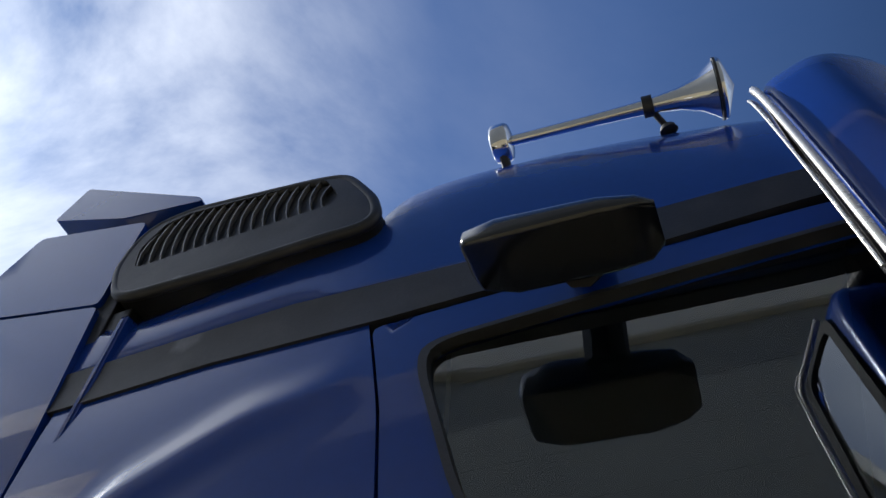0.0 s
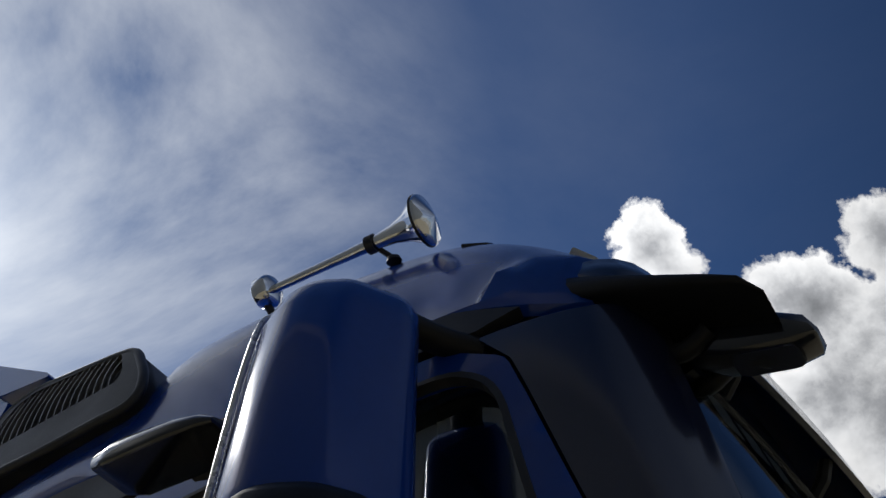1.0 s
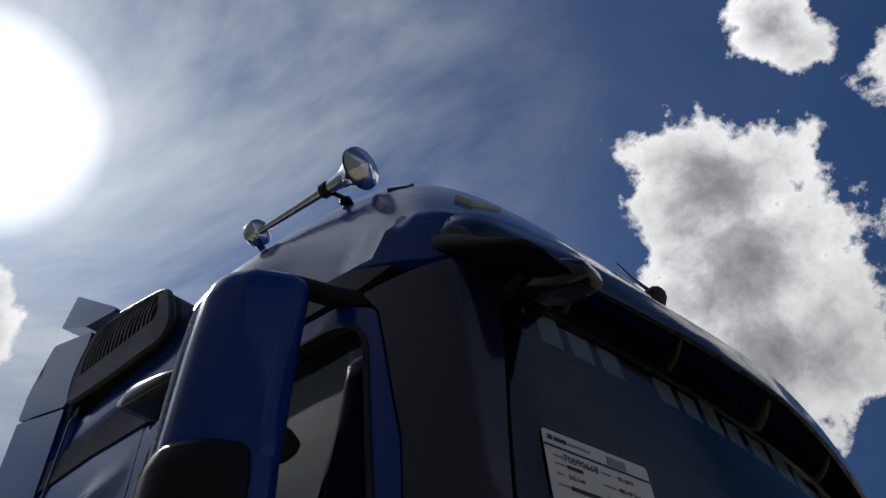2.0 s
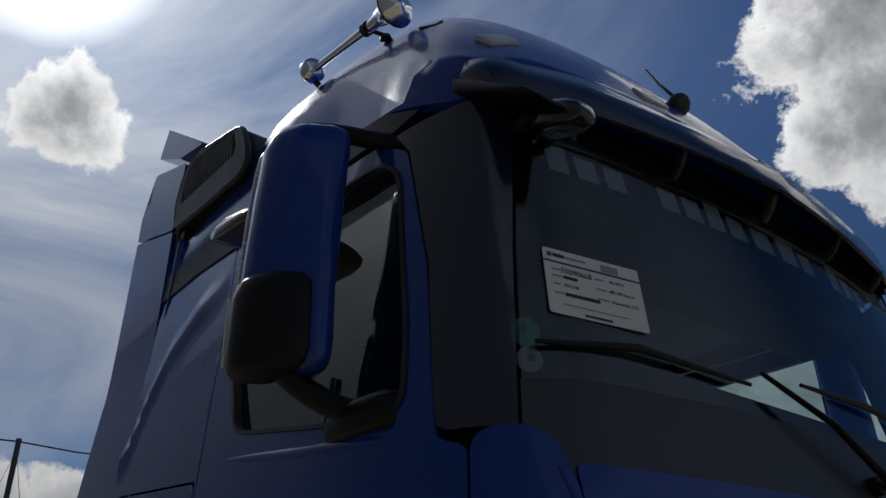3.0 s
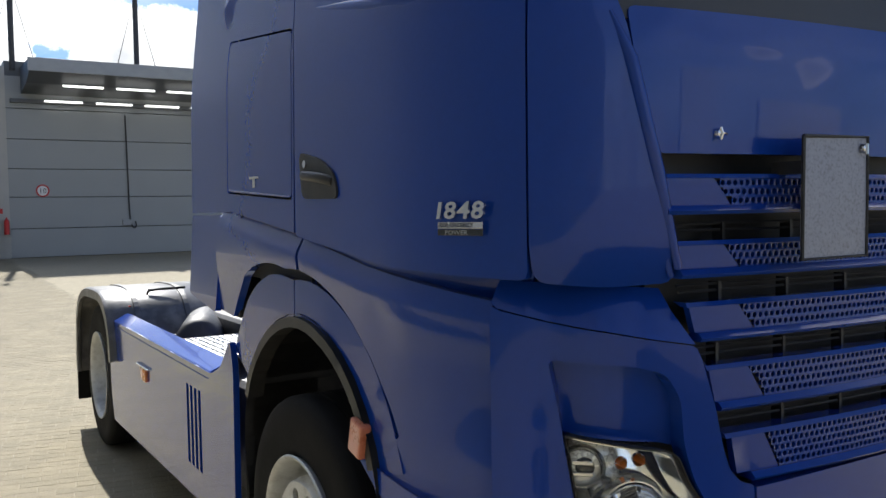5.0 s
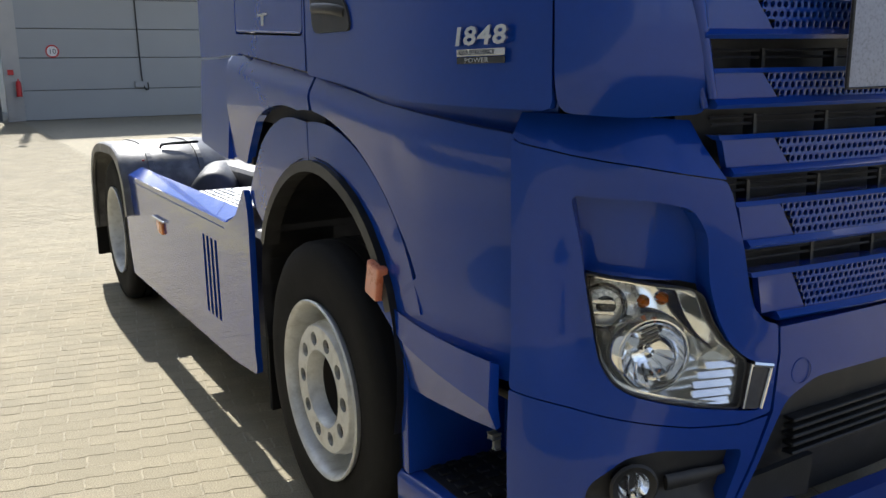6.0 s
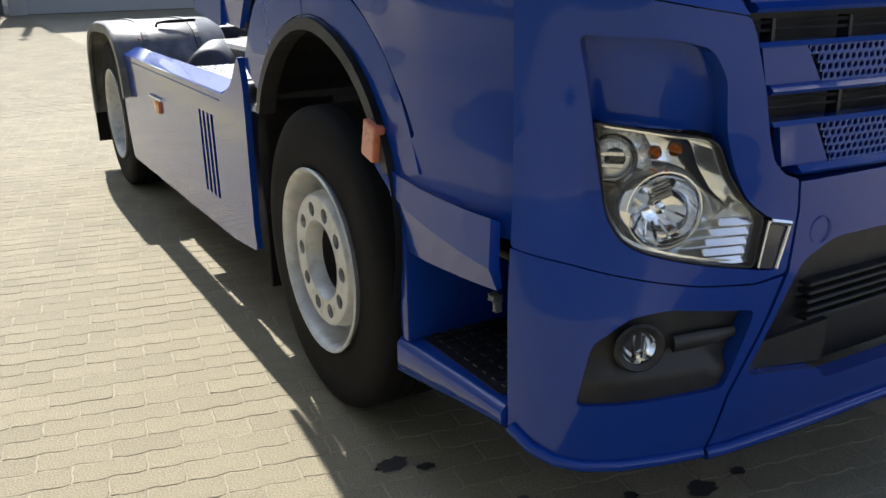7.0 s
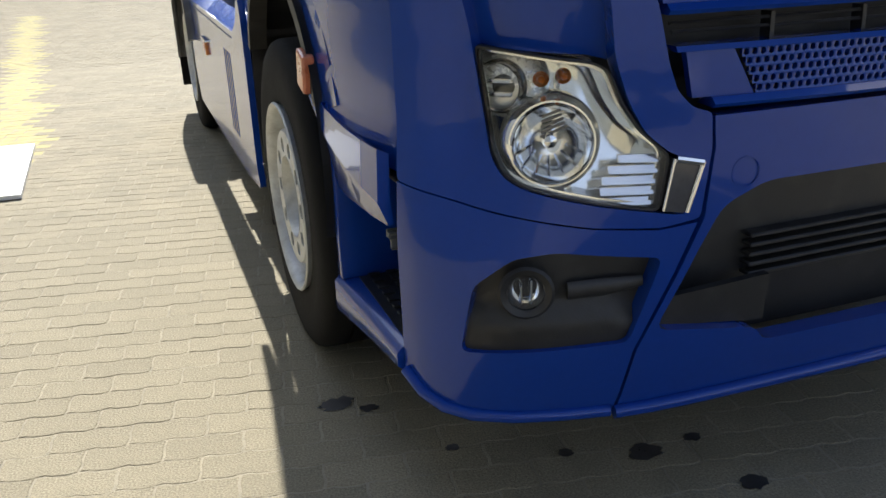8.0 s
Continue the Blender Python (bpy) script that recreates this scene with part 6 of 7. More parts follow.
# ---- chassis ----
for sign in (1, -1):
    bm = box(bmesh.new(), -sign * 0.43, -sign * 0.36, 0.9, 6.15, 0.72, 0.98, 0.008)
    part("chassis_rail", bm, FRAME_STEEL, truck, "dark steel chassis rail")
    # side skirt with its sloping top and vent slots
    def skirt(y, z, o=0.0, sign=sign):
        return Vector((-sign * (1.215 - 0.05 * max(0.0, 0.45 - z) + o), y, z))
    line = corner_round([(4.66, 0.95), (4.60, 0.285), (2.4, 0.315), (2.08, 0.345), (2.06, 1.0), (2.11, 1.115), (2.22, 0.985), (2.36, 0.935)], 0.03, 3)
    slots = [corner_round([(y, 0.46), (y + 0.04, 0.46), (y + 0.04, 0.83), (y, 0.83)], 0.006, 2) for y in (2.53, 2.595, 2.66, 2.725)]
    bm = sheet(bmesh.new(), line, skirt, 0.025, slots, 0.08)
    sk = part("side_skirt", bm, PAINT, truck, "glossy blue side skirt with vent slots")
    bm = bmesh.new()
    for y0, y1 in ((2.40, 4.64),):
        vs = [(-sign * 1.217, 0.905), (-sign * 1.205, 0.938), (-sign * 1.12, 0.975), (-sign * 1.105, 0.968), (-sign * 1.105, 0.93), (-sign * 1.19, 0.91)]
        rings = [[Vector((x, y, z + 0.012 * (y - 2.4) / 2.2)) for x, z in vs] for y in (y0, y1)]
        loft(bm, rings)
    part("skirt_top", bm, PAINT, sk)
    bm = box(bmesh.new(), -sign * 1.18, -sign * 1.15, 2.48, 2.82, 0.42, 0.87)
    part("slot_backing", bm, PAINT, sk)
    q = skirt(3.80, 0.70, 0.004)
    bm = box(bmesh.new(), q.x - 0.010, q.x + 0.010, 3.56, 3.70, 0.70, 0.765, 0.006)
    part("side_marker", smooth(bm), AMBER, sk, "small amber side marker")
    bm = box(bmesh.new(), q.x - 0.012, q.x + 0.008, 3.50, 3.78, 0.772, 0.784, 0.004)
    part("marker_clip", bm, CHROME, sk, "thin chrome clip over the marker")
    bm = box(bmesh.new(), -sign * 1.165, -sign * 1.10, 2.50, 3.13, 0.262, 0.292, 0.006)
    part("tank_strap", bm, FRAME_STEEL, sk)
    bm = box(bmesh.new(), -sign * 1.175, -sign * 1.09, 2.90, 3.14, 0.268, 0.298, 0.006)
    part("strap_end", bm, ALU, sk, "bright aluminium bracket end")
    bm = box(bmesh.new(), -sign * 1.16, -sign * 0.90, 2.035, 2.06, 0.33, 1.06, 0.004)
    part("front_closure", bm, PLASTIC, sk)
    bm = box(bmesh.new(), -sign * 1.19, -sign * 0.95, 1.98, 2.01, 0.22, 0.62, 0.004)
    part("front_mudflap", bm, RUBBER, truck, "black rubber mudflap")
    # rear fender with straps and a flap
    prof = [(4.40, 0.70), (4.44, 0.90), (4.56, 1.04), (4.74, 1.11), (4.95, 1.125), (5.4, 1.115), (5.62, 1.04), (5.76, 0.88), (5.82, 0.62), (5.83, 0.42)]
    prof = [(p.x, p.y) for p in rounded([(a, b, 0) for a, b in prof], 2)]
    bm = bmesh.new()
    loft_rows = []
    for y, z in prof:
        d = Vector((0, y - 5.11, z - 0.5)).normalized()
        c = Vector((0, y, z))
        loft_rows.append([c + d * h + Vector((-sign * x, 0, 0)) for x, h in ((1.255, -0.07), (1.255, -0.012), (1.235, 0.0), (0.58, 0.0), (0.56, -0.015), (0.56, -0.03), (1.22, -0.025), (1.235, -0.07))])
    loft(bm, loft_rows)
    fen = part("rear_fender", smooth(bm, 40), FENDER, truck, "dusty black plastic rear fender")
    for x in (1.06, 0.74):
        bm = bmesh.new()
        rows = []
        for y, z in prof[4:-8]:
            d = Vector((0, y - 5.11, z - 0.5)).normalized()
            rows.append([Vector((-sign * (x + e), y, z)) + d * h for e, h in ((-0.02, -0.004), (-0.016, 0.008), (0.016, 0.008), (0.02, -0.004))])
        loft(bm, rows)
        part("strap", bm, FENDER, fen)
    bm = tube(bmesh.new(), rounded([(-sign * 0.98, 4.62, 1.09), (-sign * 0.98, 4.60, 1.125), (-sign * 0.74, 4.58, 1.13), (-sign * 0.74, 4.66, 1.12), (-sign * 0.96, 4.70, 1.115)]), 0.008, 8)
    part("grab_loop", bm, RUBBER, fen)
    bm = box(bmesh.new(), -sign * 1.245, -sign * 0.60, 5.83, 5.85, 0.20, 0.62, 0.006)
    part("mudflap", bm, RUBBER, fen, "black rubber mudflap")
bm = box(bmesh.new(), -1.08, -0.46, 2.65, 3.32, 0.945, 0.957, 0.003)
plate = part("catwalk", bm, ALU, truck, "worn aluminium chequer plate catwalk")
bm = bmesh.new()
for i in range(16):
    for j in range(17):
        x, y = -1.06 + 0.037 * i, 2.67 + 0.039 * j
        d = 0.011 if (i + j) % 2 else -0.011
        tube(bm, [(x - d, y - 0.011, 0.957), (x, y, 0.960), (x + d, y + 0.011, 0.957)], 0.003, 4)
tagged(part("tread_pattern", bm, ALU, plate), kind="stuff")
bm = bmesh.new()
lathe(bm, [(0.0, 0), (0.10, 0.0), (0.13, 0.03), (0.13, 0.68), (0.10, 0.71), (0.0, 0.71)], axis((-0.95, 3.50, 0.90), (0.35, 1, 0)), 28)
part("air_tank", smooth(bm), FRAME_STEEL, truck, "black compressed air tank")
bm = box(bmesh.new(), -0.75, -0.45, 3.35, 4.3, 0.80, 1.02, 0.05, 3)
part("battery_box", smooth(bm), FRAME_STEEL, truck)
bm = box(bmesh.new(), -0.5, 0.5, 4.9, 6.0, 0.98, 1.06, 0.02)
part("fifth_wheel", bm, FRAME_STEEL, truck)
bm = tube(bmesh.new(), [(-1.1, 4.56, 0.98), (-1.1, 4.56, 1.03)], 0.008, 8)
part("red_tap", bm, RED, truck, "small red tap lever")
for y, r in ((1.41, 0.06), (5.11, 0.09)):
    bm = tube(bmesh.new(), [(-0.9, y, 0.5), (0.9, y, 0.5)], r, 14)
    part("axle", bm, FRAME_STEEL, truck)
bm = box(bmesh.new(), -1.05, -0.45, 2.2, 4.3, 0.35, 0.86, 0.06, 3)
part("fuel_tank", smooth(bm), FRAME_STEEL, truck)
bm = box(bmesh.new(), 0.45, 1.05, 2.2, 4.3, 0.35, 0.86, 0.06, 3)
part("fuel_tank", smooth(bm), FRAME_STEEL, truck)
bm = box(bmesh.new(), -0.36, 0.36, 0.45, 2.2, 0.45, 1.2, 0.08)
part("engine_block", bm, FRAME_STEEL, truck)
bm = box(bmesh.new(), -1.09, 1.09, 0.42, 2.12, 1.27, 1.32, 0.01)
part("cab_floor", bm, PLASTIC, truck, "black cab underside")
bm = box(bmesh.new(), -0.78, 0.78, 0.38, 0.42, 0.45, 1.3)
part("radiator", bm, PLASTIC, truck)

# ---- inside the cab ----
bm = bmesh.new()
loft(bm, [[(-1.08, y, z) for y, z in ((0.30, 1.6), (0.26, 2.17), (0.36, 2.425), (0.62, 2.435), (0.72, 2.30), (0.66, 1.6))], [(1.08, y, z) for y, z in ((0.30, 1.6), (0.26, 2.17), (0.36, 2.425), (0.62, 2.435), (0.72, 2.30), (0.66, 1.6))]])
part("dashboard", bm, DASH, truck, "dark grey dashboard")
m = axis((0.62, 0.84, 2.40), (0, 0.55, 0.85))
bm = lathe(bmesh.new(), [(0.215, -0.016), (0.235, 0.0), (0.215, 0.016), (0.20, 0.0)], m, 40, True)
sw = part("steering_wheel", smooth(bm), DASH, truck, "black steering wheel")
bm = lathe(bmesh.new(), [(0.0, -0.03), (0.07, -0.02), (0.075, 0.01), (0.0, 0.02)], m, 20)
part("boss", bm, DASH, sw)
bm = bmesh.new()
for t in (0.3, 2.84, 4.71):
    tube(bm, [m @ Vector((0.05 * math.cos(t), 0.05 * math.sin(t), 0)), m @ Vector((0.21 * math.cos(t), 0.21 * math.sin(t), 0))], 0.016, 8)
part("spokes", bm, DASH, sw)
for sx in (-0.64, 0.64):
    bm = pod(bmesh.new(), [(1.62, sx - 0.24, sx + 0.24, 0.92, 1.42), (1.66, sx - 0.26, sx + 0.26, 0.90, 1.45), (1.76, sx - 0.26, sx + 0.26, 0.90, 1.45), (1.80, sx - 0.24, sx + 0.24, 0.94, 1.42)], 24, 0.5)
    seat = part("cab_seat", smooth(bm, 50), FABRIC, truck, "dark fabric cab seat")
    bm = pod(bmesh.new(), [(1.76, sx - 0.24, sx + 0.24, 1.36, 1.50), (1.9, sx - 0.26, sx + 0.26, 1.38, 1.53), (2.25, sx - 0.25, sx + 0.25, 1.43, 1.57), (2.38, sx - 0.20, sx + 0.20, 1.46, 1.58), (2.42, sx - 0.13, sx + 0.13, 1.47, 1.57)], 24, 0.55)
    part("backrest", smooth(bm, 50), FABRIC, seat)
    bm = pod(bmesh.new(), [(2.43, sx - 0.12, sx + 0.12, 1.47, 1.56), (2.46, sx - 0.14, sx + 0.14, 1.45, 1.57), (2.60, sx - 0.13, sx + 0.13, 1.46, 1.57), (2.64, sx - 0.10, sx + 0.10, 1.48, 1.56)], 20, 0.55)
    part("headrest", smooth(bm, 50), FABRIC, seat)
    bm = box(bmesh.new(), sx - 0.2, sx + 0.2, 0.98, 1.38, 1.32, 1.64, 0.03)
    part("seat_base", bm, DASH, seat)
bm = box(bmesh.new(), -1.06, 1.06, 0.45, 2.08, 3.06, 3.08)
part("headliner", bm, HEADLINER, truck, "pale grey cab headliner")
bm = box(bmesh.new(), -1.06, 1.06, 0.40, 0.72, 2.86, 3.02, 0.03)
part("overhead_shelf", bm, FABRIC, truck)
bm = box(bmesh.new(), -1.10, 1.10, 2.05, 2.09, 1.35, 3.03)
part("cab_back_trim", bm, FABRIC, truck)
bm = box(bmesh.new(), -1.08, 1.08, 1.72, 2.05, 2.45, 2.58, 0.04)
part("bunk", bm, FABRIC, truck)
for sign in (1, -1):
    bm = bmesh.new()
    sheet(bm, [(1.34, 1.57), (1.34, 2.15), (0.45, 2.12), (0.42, 1.57)], lambda y, z, o, sign=sign: side_of(sign)(y, z, o - 0.05), 0.02, (), 0.15)
    part("door_trim", bm, DASH, truck)
    bm = sheet(bmesh.new(), [(2.06, 1.35), (2.06, 3.0), (1.39, 3.0), (1.39, 1.35)], lambda y, z, o, sign=sign: side_of(sign)(y, z, o - 0.05), 0.02, (), 0.2)
    part("side_trim", bm, FABRIC, truck)

# ---- ground ----
def ground_z(y):
    return 0.0 if y < 9 else 0.28 * min(1.0, (y - 9) / 22)


bm = bmesh.new()
rows = []
for y in (-2500, -300, -60, -12, 0, 9, 14, 20, 26, 31, 60, 300, 2500):
    rows.append([bm.verts.new((x, y, ground_z(y) - 0.0017)) for x in (-2500, -200, -30, 0, 30, 200, 2500)])
for a, b in zip(rows, rows[1:]):
    for k in range(len(a) - 1):
        bm.faces.new((a[k], a[k + 1], b[k + 1], b[k]))
ground = part("ground", bm, JOINT, None)
tagged(ground, "wide yard of sandy concrete paving in running bond", "ground", kind="structure")

bm = bmesh.new()
loft(bm, [[(x, y, z) for x, y in ((-2.285, 3.70), (-2.31, 5.02), (-2.62, 5.06), (-2.60, 3.74))] for z in (0.004, 0.028)])
board = part("white_board", bm, WHITE_PAINT, None)
tagged(board, "white painted board lying flat on the paving", "board")
for x, y, r, seed in ((-1.21, 0.92, 0.04, 1), (-1.13, 0.86, 0.02, 2), (-0.98, 0.58, 0.015, 3), (-0.75, 0.06, 0.022, 4), (-0.45, -0.12, 0.02, 5), (-0.53, 0.36, 0.035, 6), (-0.38, 0.37, 0.02, 7), (-0.72, 0.44, 0.018, 8), (-0.36, 0.15, 0.03, 9)):
    rng = random.Random(seed)
    bm = bmesh.new()
    bm.faces.new([bm.verts.new((x + r * rng.uniform(0.7, 1.25) * math.cos(t) * 1.3, y + r * rng.uniform(0.7, 1.25) * math.sin(t), 0.0028)) for t in (2 * math.pi * k / 18 for k in range(18))])
    spot = part("oil_stain", bm, OIL, ground)
    tagged(spot, "dark oil drip stain on the paving", kind="structure")

# plain walls that close the yard beside and behind the way; the near one is clad in long courses
bm = box(bmesh.new(), -5.2, 40, -30.4, -30.0, -0.02, 3.0, 0.02, 1)
wall_south = part("wall_south", bm, YARD_WALL, None)
tagged(wall_south, "grey yard wall with pale clad fronts of uneven height", "wall", kind="structure")
for x0, x1, h in ((-4.6, -1.2, 4.4), (0.4, 3.4, 5.2), (6.0, 12.5, 4.0), (15.0, 19.0, 6.0), (23.0, 33.0, 4.6)):
    part("front", box(bmesh.new(), x0, x1, -29.99, -29.6, -0.02, h, 0.03, 1), WALL_CLADDING, wall_south)
bm = box(bmesh.new(), -5.7, -5.25, -30, 31.4, -0.02, 9.1, 0.02, 1)
wall_west = part("wall_west", bm, YARD_WALL, None)
tagged(wall_west, "grey yard wall clad in long horizontal courses", "wall", kind="structure")
for k in range(14):
    part("panel", box(bmesh.new(), -5.25, -5.2, -30, 31.4, 0.02 + 0.65 * k, 0.667 + 0.65 * k, 0.002, 1), WALL_CLADDING, wall_west)
bm = box(bmesh.new(), -5.75, -5.12, -30, 31.4, 9.12, 9.6, 0.02, 1)
tagged(part("trim", bm, PALE_BAND, None), "pale parapet band on the yard wall", "trim", kind="structure")

# ---- loading hall ----
hall = thing("loading_hall", "pale grey clad loading hall with a lit canopy and steel masts", "building", (0.33, 31, 0.28))
def hpart(name, bm, mat, parent=None, label=""):
    ob = part(name, bm, mat, parent or hall, label)
    for v in ob.data.vertices:
        v.co -= Vector((0, 31, 0.5))
    return ob


zs = [0.5, 1.5, 2.58, 3.55, 4.56, 5.6, 6.7]
for k, (z0, z1) in enumerate(zip(zs, zs[1:])):
    for x0, x1 in ((0.0, 14.0), (14.0, 28.0)):
        bm = box(bmesh.new(), x0 + 0.008, x1 - 0.008, 31.0, 31.12, z0 + 0.012, z1 - 0.012, 0.01, 1)
        hpart("wall_panel", bm, CLADDING)
bm = box(bmesh.new(), 0.02, 28, 31.10, 45, 0.5, 7.2)
hpart("wall_core", bm, CLADDING_DARK)
bm = bmesh.new()
loft(bm, [[(x, y, z) for y, z in ((31.0, 6.10), (29.2, 6.22), (28.2, 6.50), (28.2, 6.86), (31.2, 7.0))] for x in (0.5, 28)])
canopy = hpart("canopy", bm, CLADDING_DARK, None, "dark canopy over the loading wall")
bm = box(bmesh.new(), 0.45, 28, 28.12, 28.2, 6.46, 6.88, 0.01)
hpart("fascia", bm, GALV, canopy)
bm = box(bmesh.new(), 0.15, 28, 30.85, 31.0, 5.78, 5.92, 0.02)
hpart("lamp_rail", bm, CLADDING_DARK, canopy)
for k in range(9):
    x = 1.55 + 1.66 * k
    bm = box(bmesh.new(), x, x + 1.25, 28.9, 28.99, 6.12, 6.18, 0.01)
    hpart("tube_lamp", bm, TUBE_LAMP, canopy, "lit fluorescent tube lamp")
    x = 1.2 + 1.66 * k
    bm = box(bmesh.new(), x, x + 1.22, 30.72, 30.80, 5.83, 5.89, 0.01)
    hpart("tube_lamp", bm, TUBE_LAMP, canopy, "lit fluorescent tube lamp")
bm = tube(bmesh.new(), rounded([(3.86, 30.96, 5.5), (3.88, 30.93, 3.5), (3.9, 30.95, 1.8), (3.98, 30.9, 1.45), (4.12, 30.92, 1.45), (4.1, 30.95, 1.7)]), 0.025, 6)
hpart("hanging_cable", bm, PLASTIC, None, "black hanging cable")
bm = box(bmesh.new(), 3.65, 3.95, 30.88, 31.0, 1.55, 1.75, 0.01)
hpart("socket_box", bm, GALV)
bm = lathe(bmesh.new(), [(0.0, 0), (0.18, 0), (0.18, 0.01), (0.0, 0.01)], axis((1.06, 30.985, 2.80), (0, -1, 0)), 32)
sign_ob = hpart("speed_sign", bm, WHITE_PAINT, None, "round white sign with a red rim reading 10")
bm = lathe(bmesh.new(), [(0.17, 0), (0.216, 0), (0.216, 0.014), (0.17, 0.014)], axis((1.06, 30.983, 2.80), (0, -1, 0)), 32, True)
hpart("rim", bm, RED, sign_ob)
ob = written("number", "10", 0.25, pose(1.06, 30.968, 2.715, 90, 0, 0), INK, sign_ob, 0.002, "CENTER")
for v in ob.data.vertices:
    v.co -= Vector((0, 31, 0.5))
sign_ob.parent = None
sign_ob.location = hall.location
tagged(sign_ob, "round white sign with a red rim reading 10", "sign")
# brick corner pier, extinguisher and a glazed neighbour
bm = bmesh.new()
for r in range(18):
    for c in range(2):
        off = 0.13 * (r % 2)
        box(bm, -0.52 + 0.26 * c + off * 0.4, -0.52 + 0.26 * c + 0.245 + off * 0.4, 30.93, 31.05, 0.5 + 0.075 * r, 0.5 + 0.075 * r + 0.062)
box(bm, -0.5, 0.02, 31.0, 31.3, 0.5, 7.0)
hpart("brick_pier", bm, CONCRETE, None, "pale brick corner pier")
bm = lathe(bmesh.new(), [(0.0, 0), (0.085, 0.0), (0.085, 0.42), (0.06, 0.5), (0.025, 0.52), (0.025, 0.58), (0.0, 0.58)], pose(-0.1, 30.83, 1.32), 18)
ext = hpart("fire_extinguisher", smooth(bm), RED)
ext.parent = None
ext.location = hall.location
tagged(ext, "red fire extinguisher hung on the brick pier", "extinguisher")
bm = box(bmesh.new(), -0.38, -0.20, 30.90, 30.93, 2.03, 2.2)
hpart("extinguisher_sign", bm, RED)
for x in (0.28, 4.36, 8.44, 12.52):
    bm = tube(bmesh.new(), [(x, 31.1, 6.9), (x, 31.1, 10.3)], 0.095, 8)
    mast = hpart("mast", bm, FRAME_STEEL, None, "dark steel mast on the roof")
    bm = tube(bmesh.new(), [(x - 0.75, 31.1, 7.0), (x, 31.1, 9.9), (x + 0.75, 31.1, 7.0)], 0.018, 5)
    hpart("stay", bm, FRAME_STEEL, mast)
for x in (0.28, 4.36, 8.44):
    bm = tube(bmesh.new(), [(x, 31.1, 10.2), (x + 2.04, 31.1, 10.12), (x + 4.08, 31.1, 10.2)], 0.03, 5)
    hpart("mast_cable", bm, FRAME_STEEL)
bm = box(bmesh.new(), 0.20, 0.36, 31.0, 31.2, 11.3, 11.55)
box(bm, 0.26, 0.30, 31.08, 31.12, 10.3, 11.3)
hpart("floodlight", bm, FRAME_STEEL, None, "mast-top floodlight")

office = thing("glazed_annex", "grey annex with large glazed bays beside the loading hall", "building", (-4.2, 31.5, 0.28))
for x0 in (-8.6, -7.0, -5.4, -3.8, -2.2):
    bm = box(bmesh.new(), x0, x0 + 1.5, 31.9, 31.93, 1.6, 5.9)
    bm.transform(Matrix.Translation((4.5, -31.5, -0.5)))
    part("pane", bm, DARK_GLASS, office)
bm = bmesh.new()
for x0 in (-8.7, -7.1, -5.5, -3.9, -2.3, -0.7):
    box(bm, x0, x0 + 0.1, 31.85, 32.0, 0.5, 6.0)
for z in (1.5, 3.0, 4.4, 5.9):
    box(bm, -8.7, -0.6, 31.86, 31.99, z, z + 0.1)
bm.transform(Matrix.Translation((4.5, -31.5, -0.5)))
part("glazing_frame", bm, GALV, office)
bm = box(bmesh.new(), -8.7, -0.6, 31.8, 33.0, 0.5, 1.45)
box(bm, -8.7, -0.6, 32.6, 33.0, 1.45, 6.8)
bm.transform(Matrix.Translation((4.5, -31.5, -0.5)))
part("plinth", bm, CLADDING_DARK, office)
for k in range(18):
    bm = box(bmesh.new(), -1.2, -0.55, 31.6, 31.64, 2.3 + 0.26 * k, 2.3 + 0.26 * k + 0.15, m=Matrix.Rotation(0, 4, "X"))
    bm.transform(Matrix.Translation((4.5, -31.5, -0.5)))
    part("louvre", bm, GALV, office)

# ---- paving stones, last ----
TURN = radians(-10.5)
BRICK_L, BRICK_W = 0.21, 0.105


def paver_mesh(seed):
    """A worn interlocking paver: wavy long sides, toothed ends, rounded arrises."""
    rng = random.Random(seed)
    w, h = BRICK_L / 2 - 0.0034, BRICK_W / 2 - 0.0022

    def wave(u):
        return 0.0042 * math.sin(4 * math.pi * u / BRICK_L + 0.6) + 0.0018 * math.sin(8 * math.pi * u / BRICK_L)

    us = [-w + 2 * w * k / 10 for k in range(11)]
    ring = [(u, -h + wave(u) + rng.uniform(-0.0013, 0.0013)) for u in us] + [(w + 0.003, -0.018), (w - 0.002, 0.018)]
    ring += [(u, h + wave(u) + rng.uniform(-0.0013, 0.0013)) for u in reversed(us)] + [(-w - 0.002, 0.018), (-w + 0.003, -0.018)]
    n = len(ring)
    verts = [(x, y, -0.012) for x, y in ring] + [(x, y, -0.0016) for x, y in ring] + [(x * 0.978, y * 0.955, rng.uniform(-0.0004, 0.0002)) for x, y in ring]
    faces = [(k, (k + 1) % n, n + (k + 1) % n, n + k) for k in range(n)] + [(n + k, n + (k + 1) % n, 2 * n + (k + 1) % n, 2 * n + k) for k in range(n)] + [tuple(range(2 * n, 3 * n))]
    me = bpy.data.meshes.new("paver")
    me.from_pydata(verts, [], faces)
    me.materials.append(PAVER)
    return me


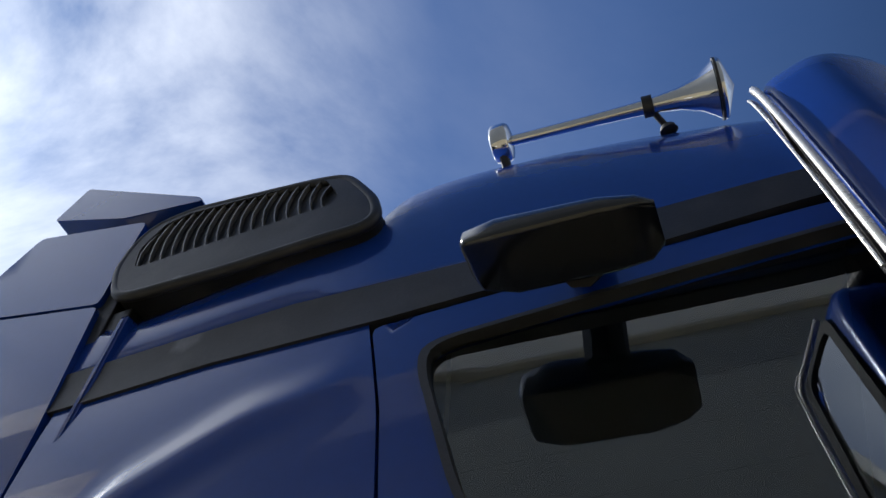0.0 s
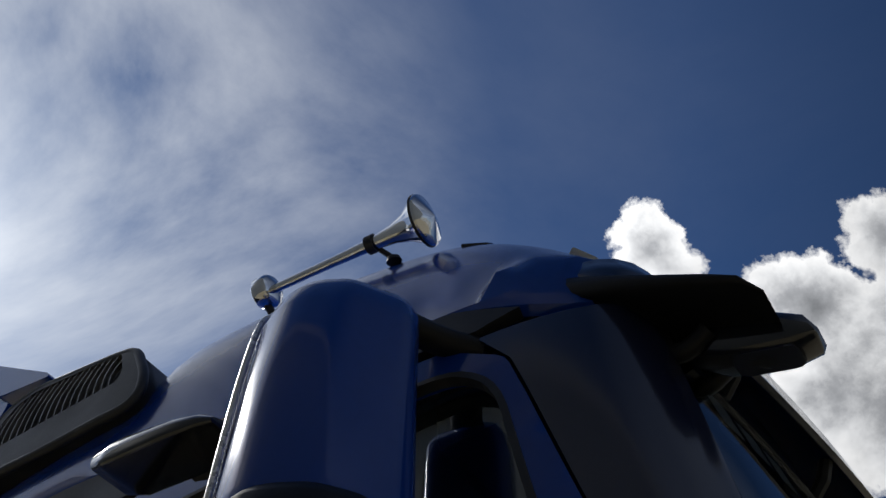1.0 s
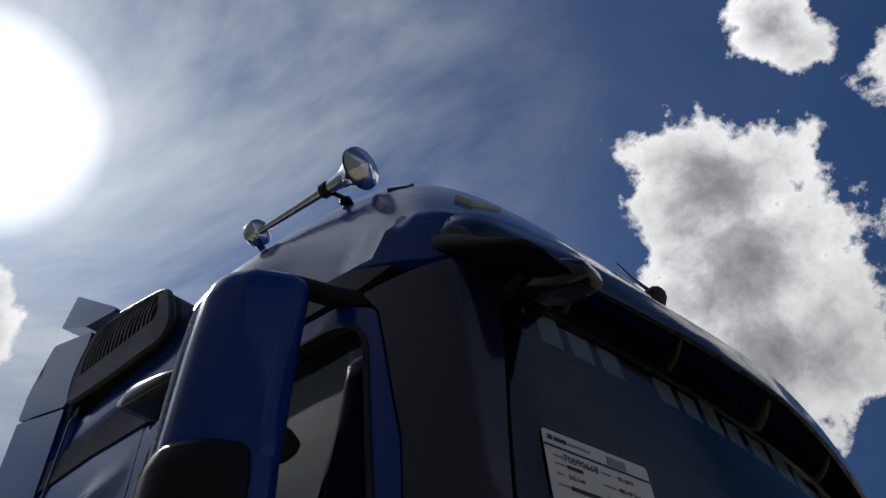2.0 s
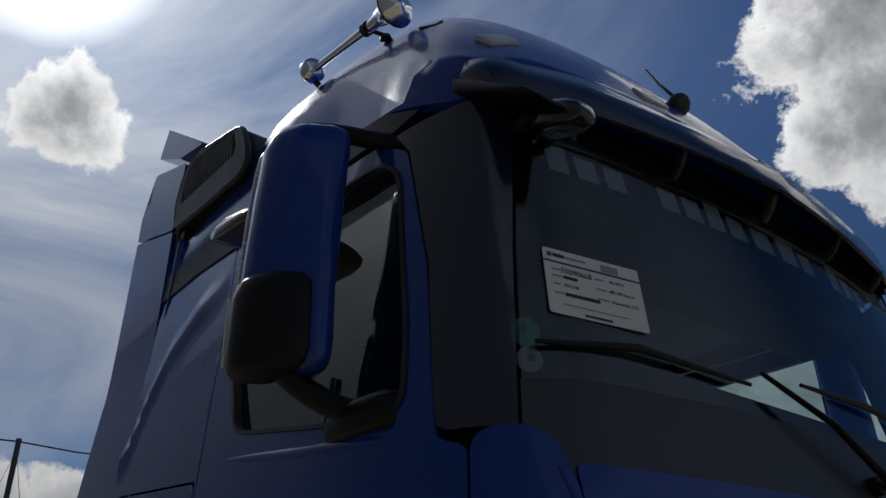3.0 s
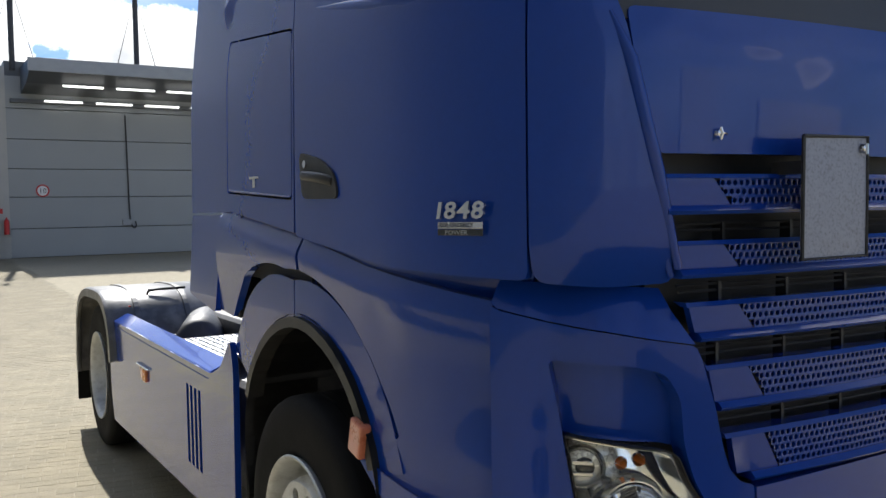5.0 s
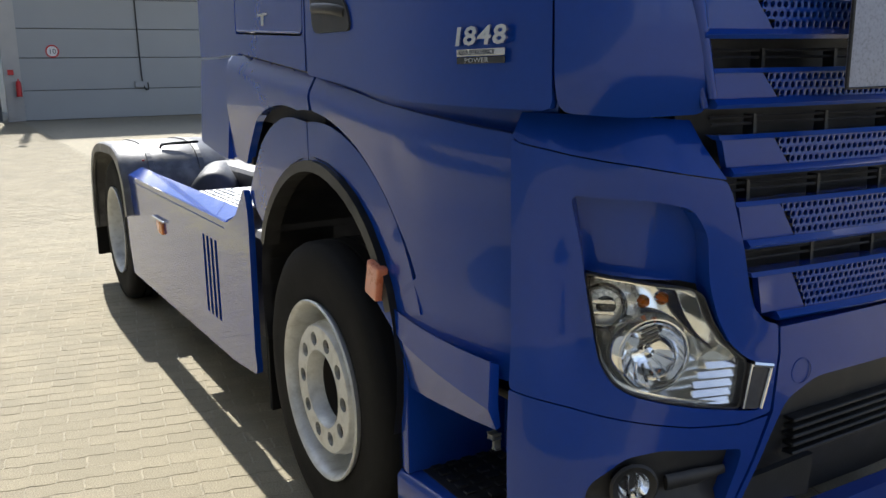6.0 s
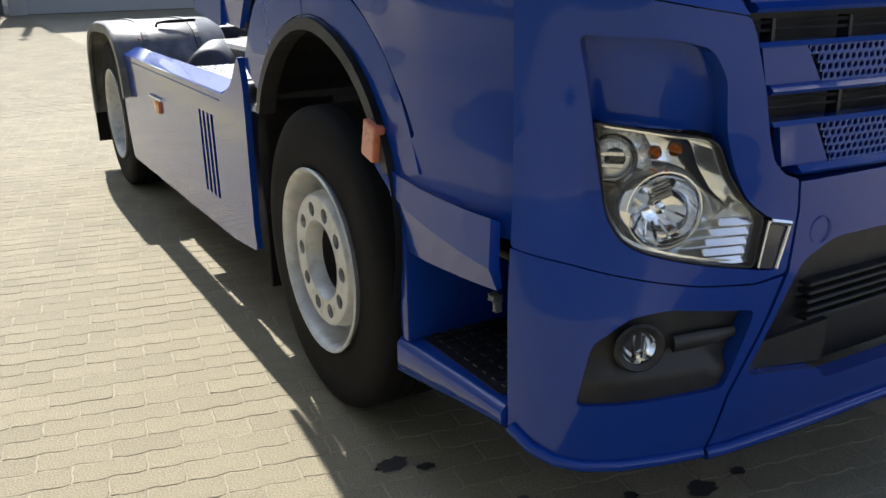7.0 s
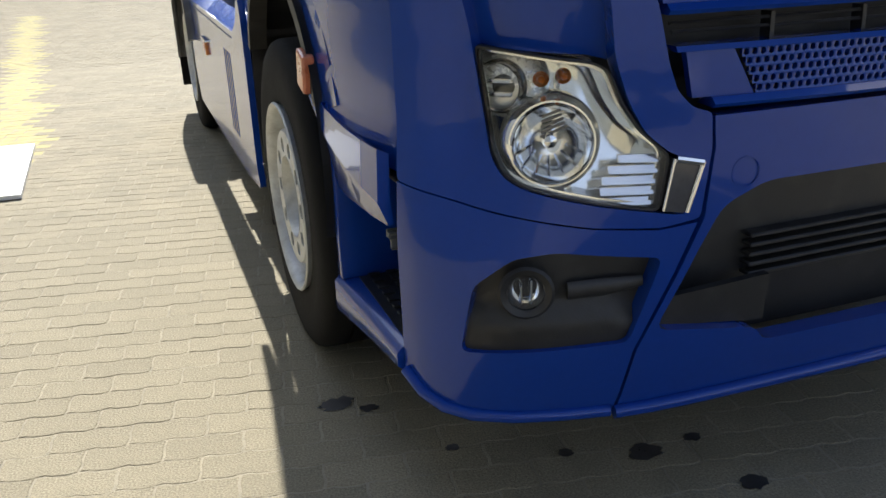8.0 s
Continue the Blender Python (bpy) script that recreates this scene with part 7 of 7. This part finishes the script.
def lay_paving():
    rng = random.Random(4)
    kinds = [paver_mesh(k) for k in range(5)]
    plain = [(x * (BRICK_L / 2 - 0.003), y * (BRICK_W / 2 - 0.003), z) for z in (-0.012, 0.0) for x, y in ((-1, -1), (1, -1), (1, 1), (-1, 1))]
    plain_faces = [(0, 1, 5, 4), (1, 2, 6, 5), (2, 3, 7, 6), (3, 0, 4, 7), (4, 5, 6, 7)]
    shapes = [([tuple(v.co) for v in me.vertices], [tuple(p.vertices) for p in me.polygons]) for me in kinds]
    verts_a, polys_a, verts_p, polys_p, singles = [], [], [], [], []
    c, s = math.cos(TURN), math.sin(TURN)
    for j in range(-60, 340):
        for i in range(-60, 60):
            u, v = i * BRICK_L + (BRICK_L / 2 if j % 2 else 0.0), j * BRICK_W
            x, y = -2.0 + c * u - s * v, 0.4 + s * u + c * v
            if not (-6.5 < x < 2.2 and -3.5 < y < 30.5):
                continue
            if x > 0.2 and y > 4 or y > 12 and (x < -5 or x > 6):
                continue
            dz, a, kind = rng.uniform(-0.0007, 0.0007), TURN + rng.uniform(-0.008, 0.008), rng.randrange(5)
            tip = (rng.uniform(-0.006, 0.006), rng.uniform(-0.008, 0.008))
            if -2.9 < x < -1.25 and 0.2 < y < 3.2 and len(singles) < 300:
                singles.append((x, y, dz, a, tip, kind))
                continue
            co, faces = shapes[kind] if y < 9 else (plain, plain_faces)
            edge = -2.34 - 0.062 * (y - 4.9)
            painted = 4.6 < y < 16 and edge - 0.30 + 0.05 * math.sin(3 * y) < x < edge + 0.06 + 0.06 * math.sin(5 * y)
            verts, polys = (verts_p, polys_p) if painted else (verts_a, polys_a)
            k0, ca, sa = len(verts), math.cos(a), math.sin(a)
            gz = ground_z(y) + dz
            for px, py, pz in co:
                verts.append((x + ca * px - sa * py, y + sa * px + ca * py, gz + pz + tip[0] * px + tip[1] * py))
            polys += [tuple(k0 + q for q in f) for f in faces]
    for x, y, dz, a, tip, kind in singles:
        ob = new("paver", kinds[kind])
        ob.parent = ground
        ob.matrix_basis = Matrix.Translation((x, y, dz)) @ Matrix.Rotation(a, 4, "Z") @ Matrix.Rotation(-tip[0], 4, "Y") @ Matrix.Rotation(tip[1], 4, "X")
    for name, verts, polys, mat in (("pavers", verts_a, polys_a, PAVER), ("painted_pavers", verts_p, polys_p, YELLOW)):
        rest = bpy.data.meshes.new(name)
        rest.from_pydata(verts, [], polys)
        rest.materials.append(mat)
        ob = new(name, rest)
        ob.parent = ground
        tagged(ob, kind="stuff")


lay_paving()
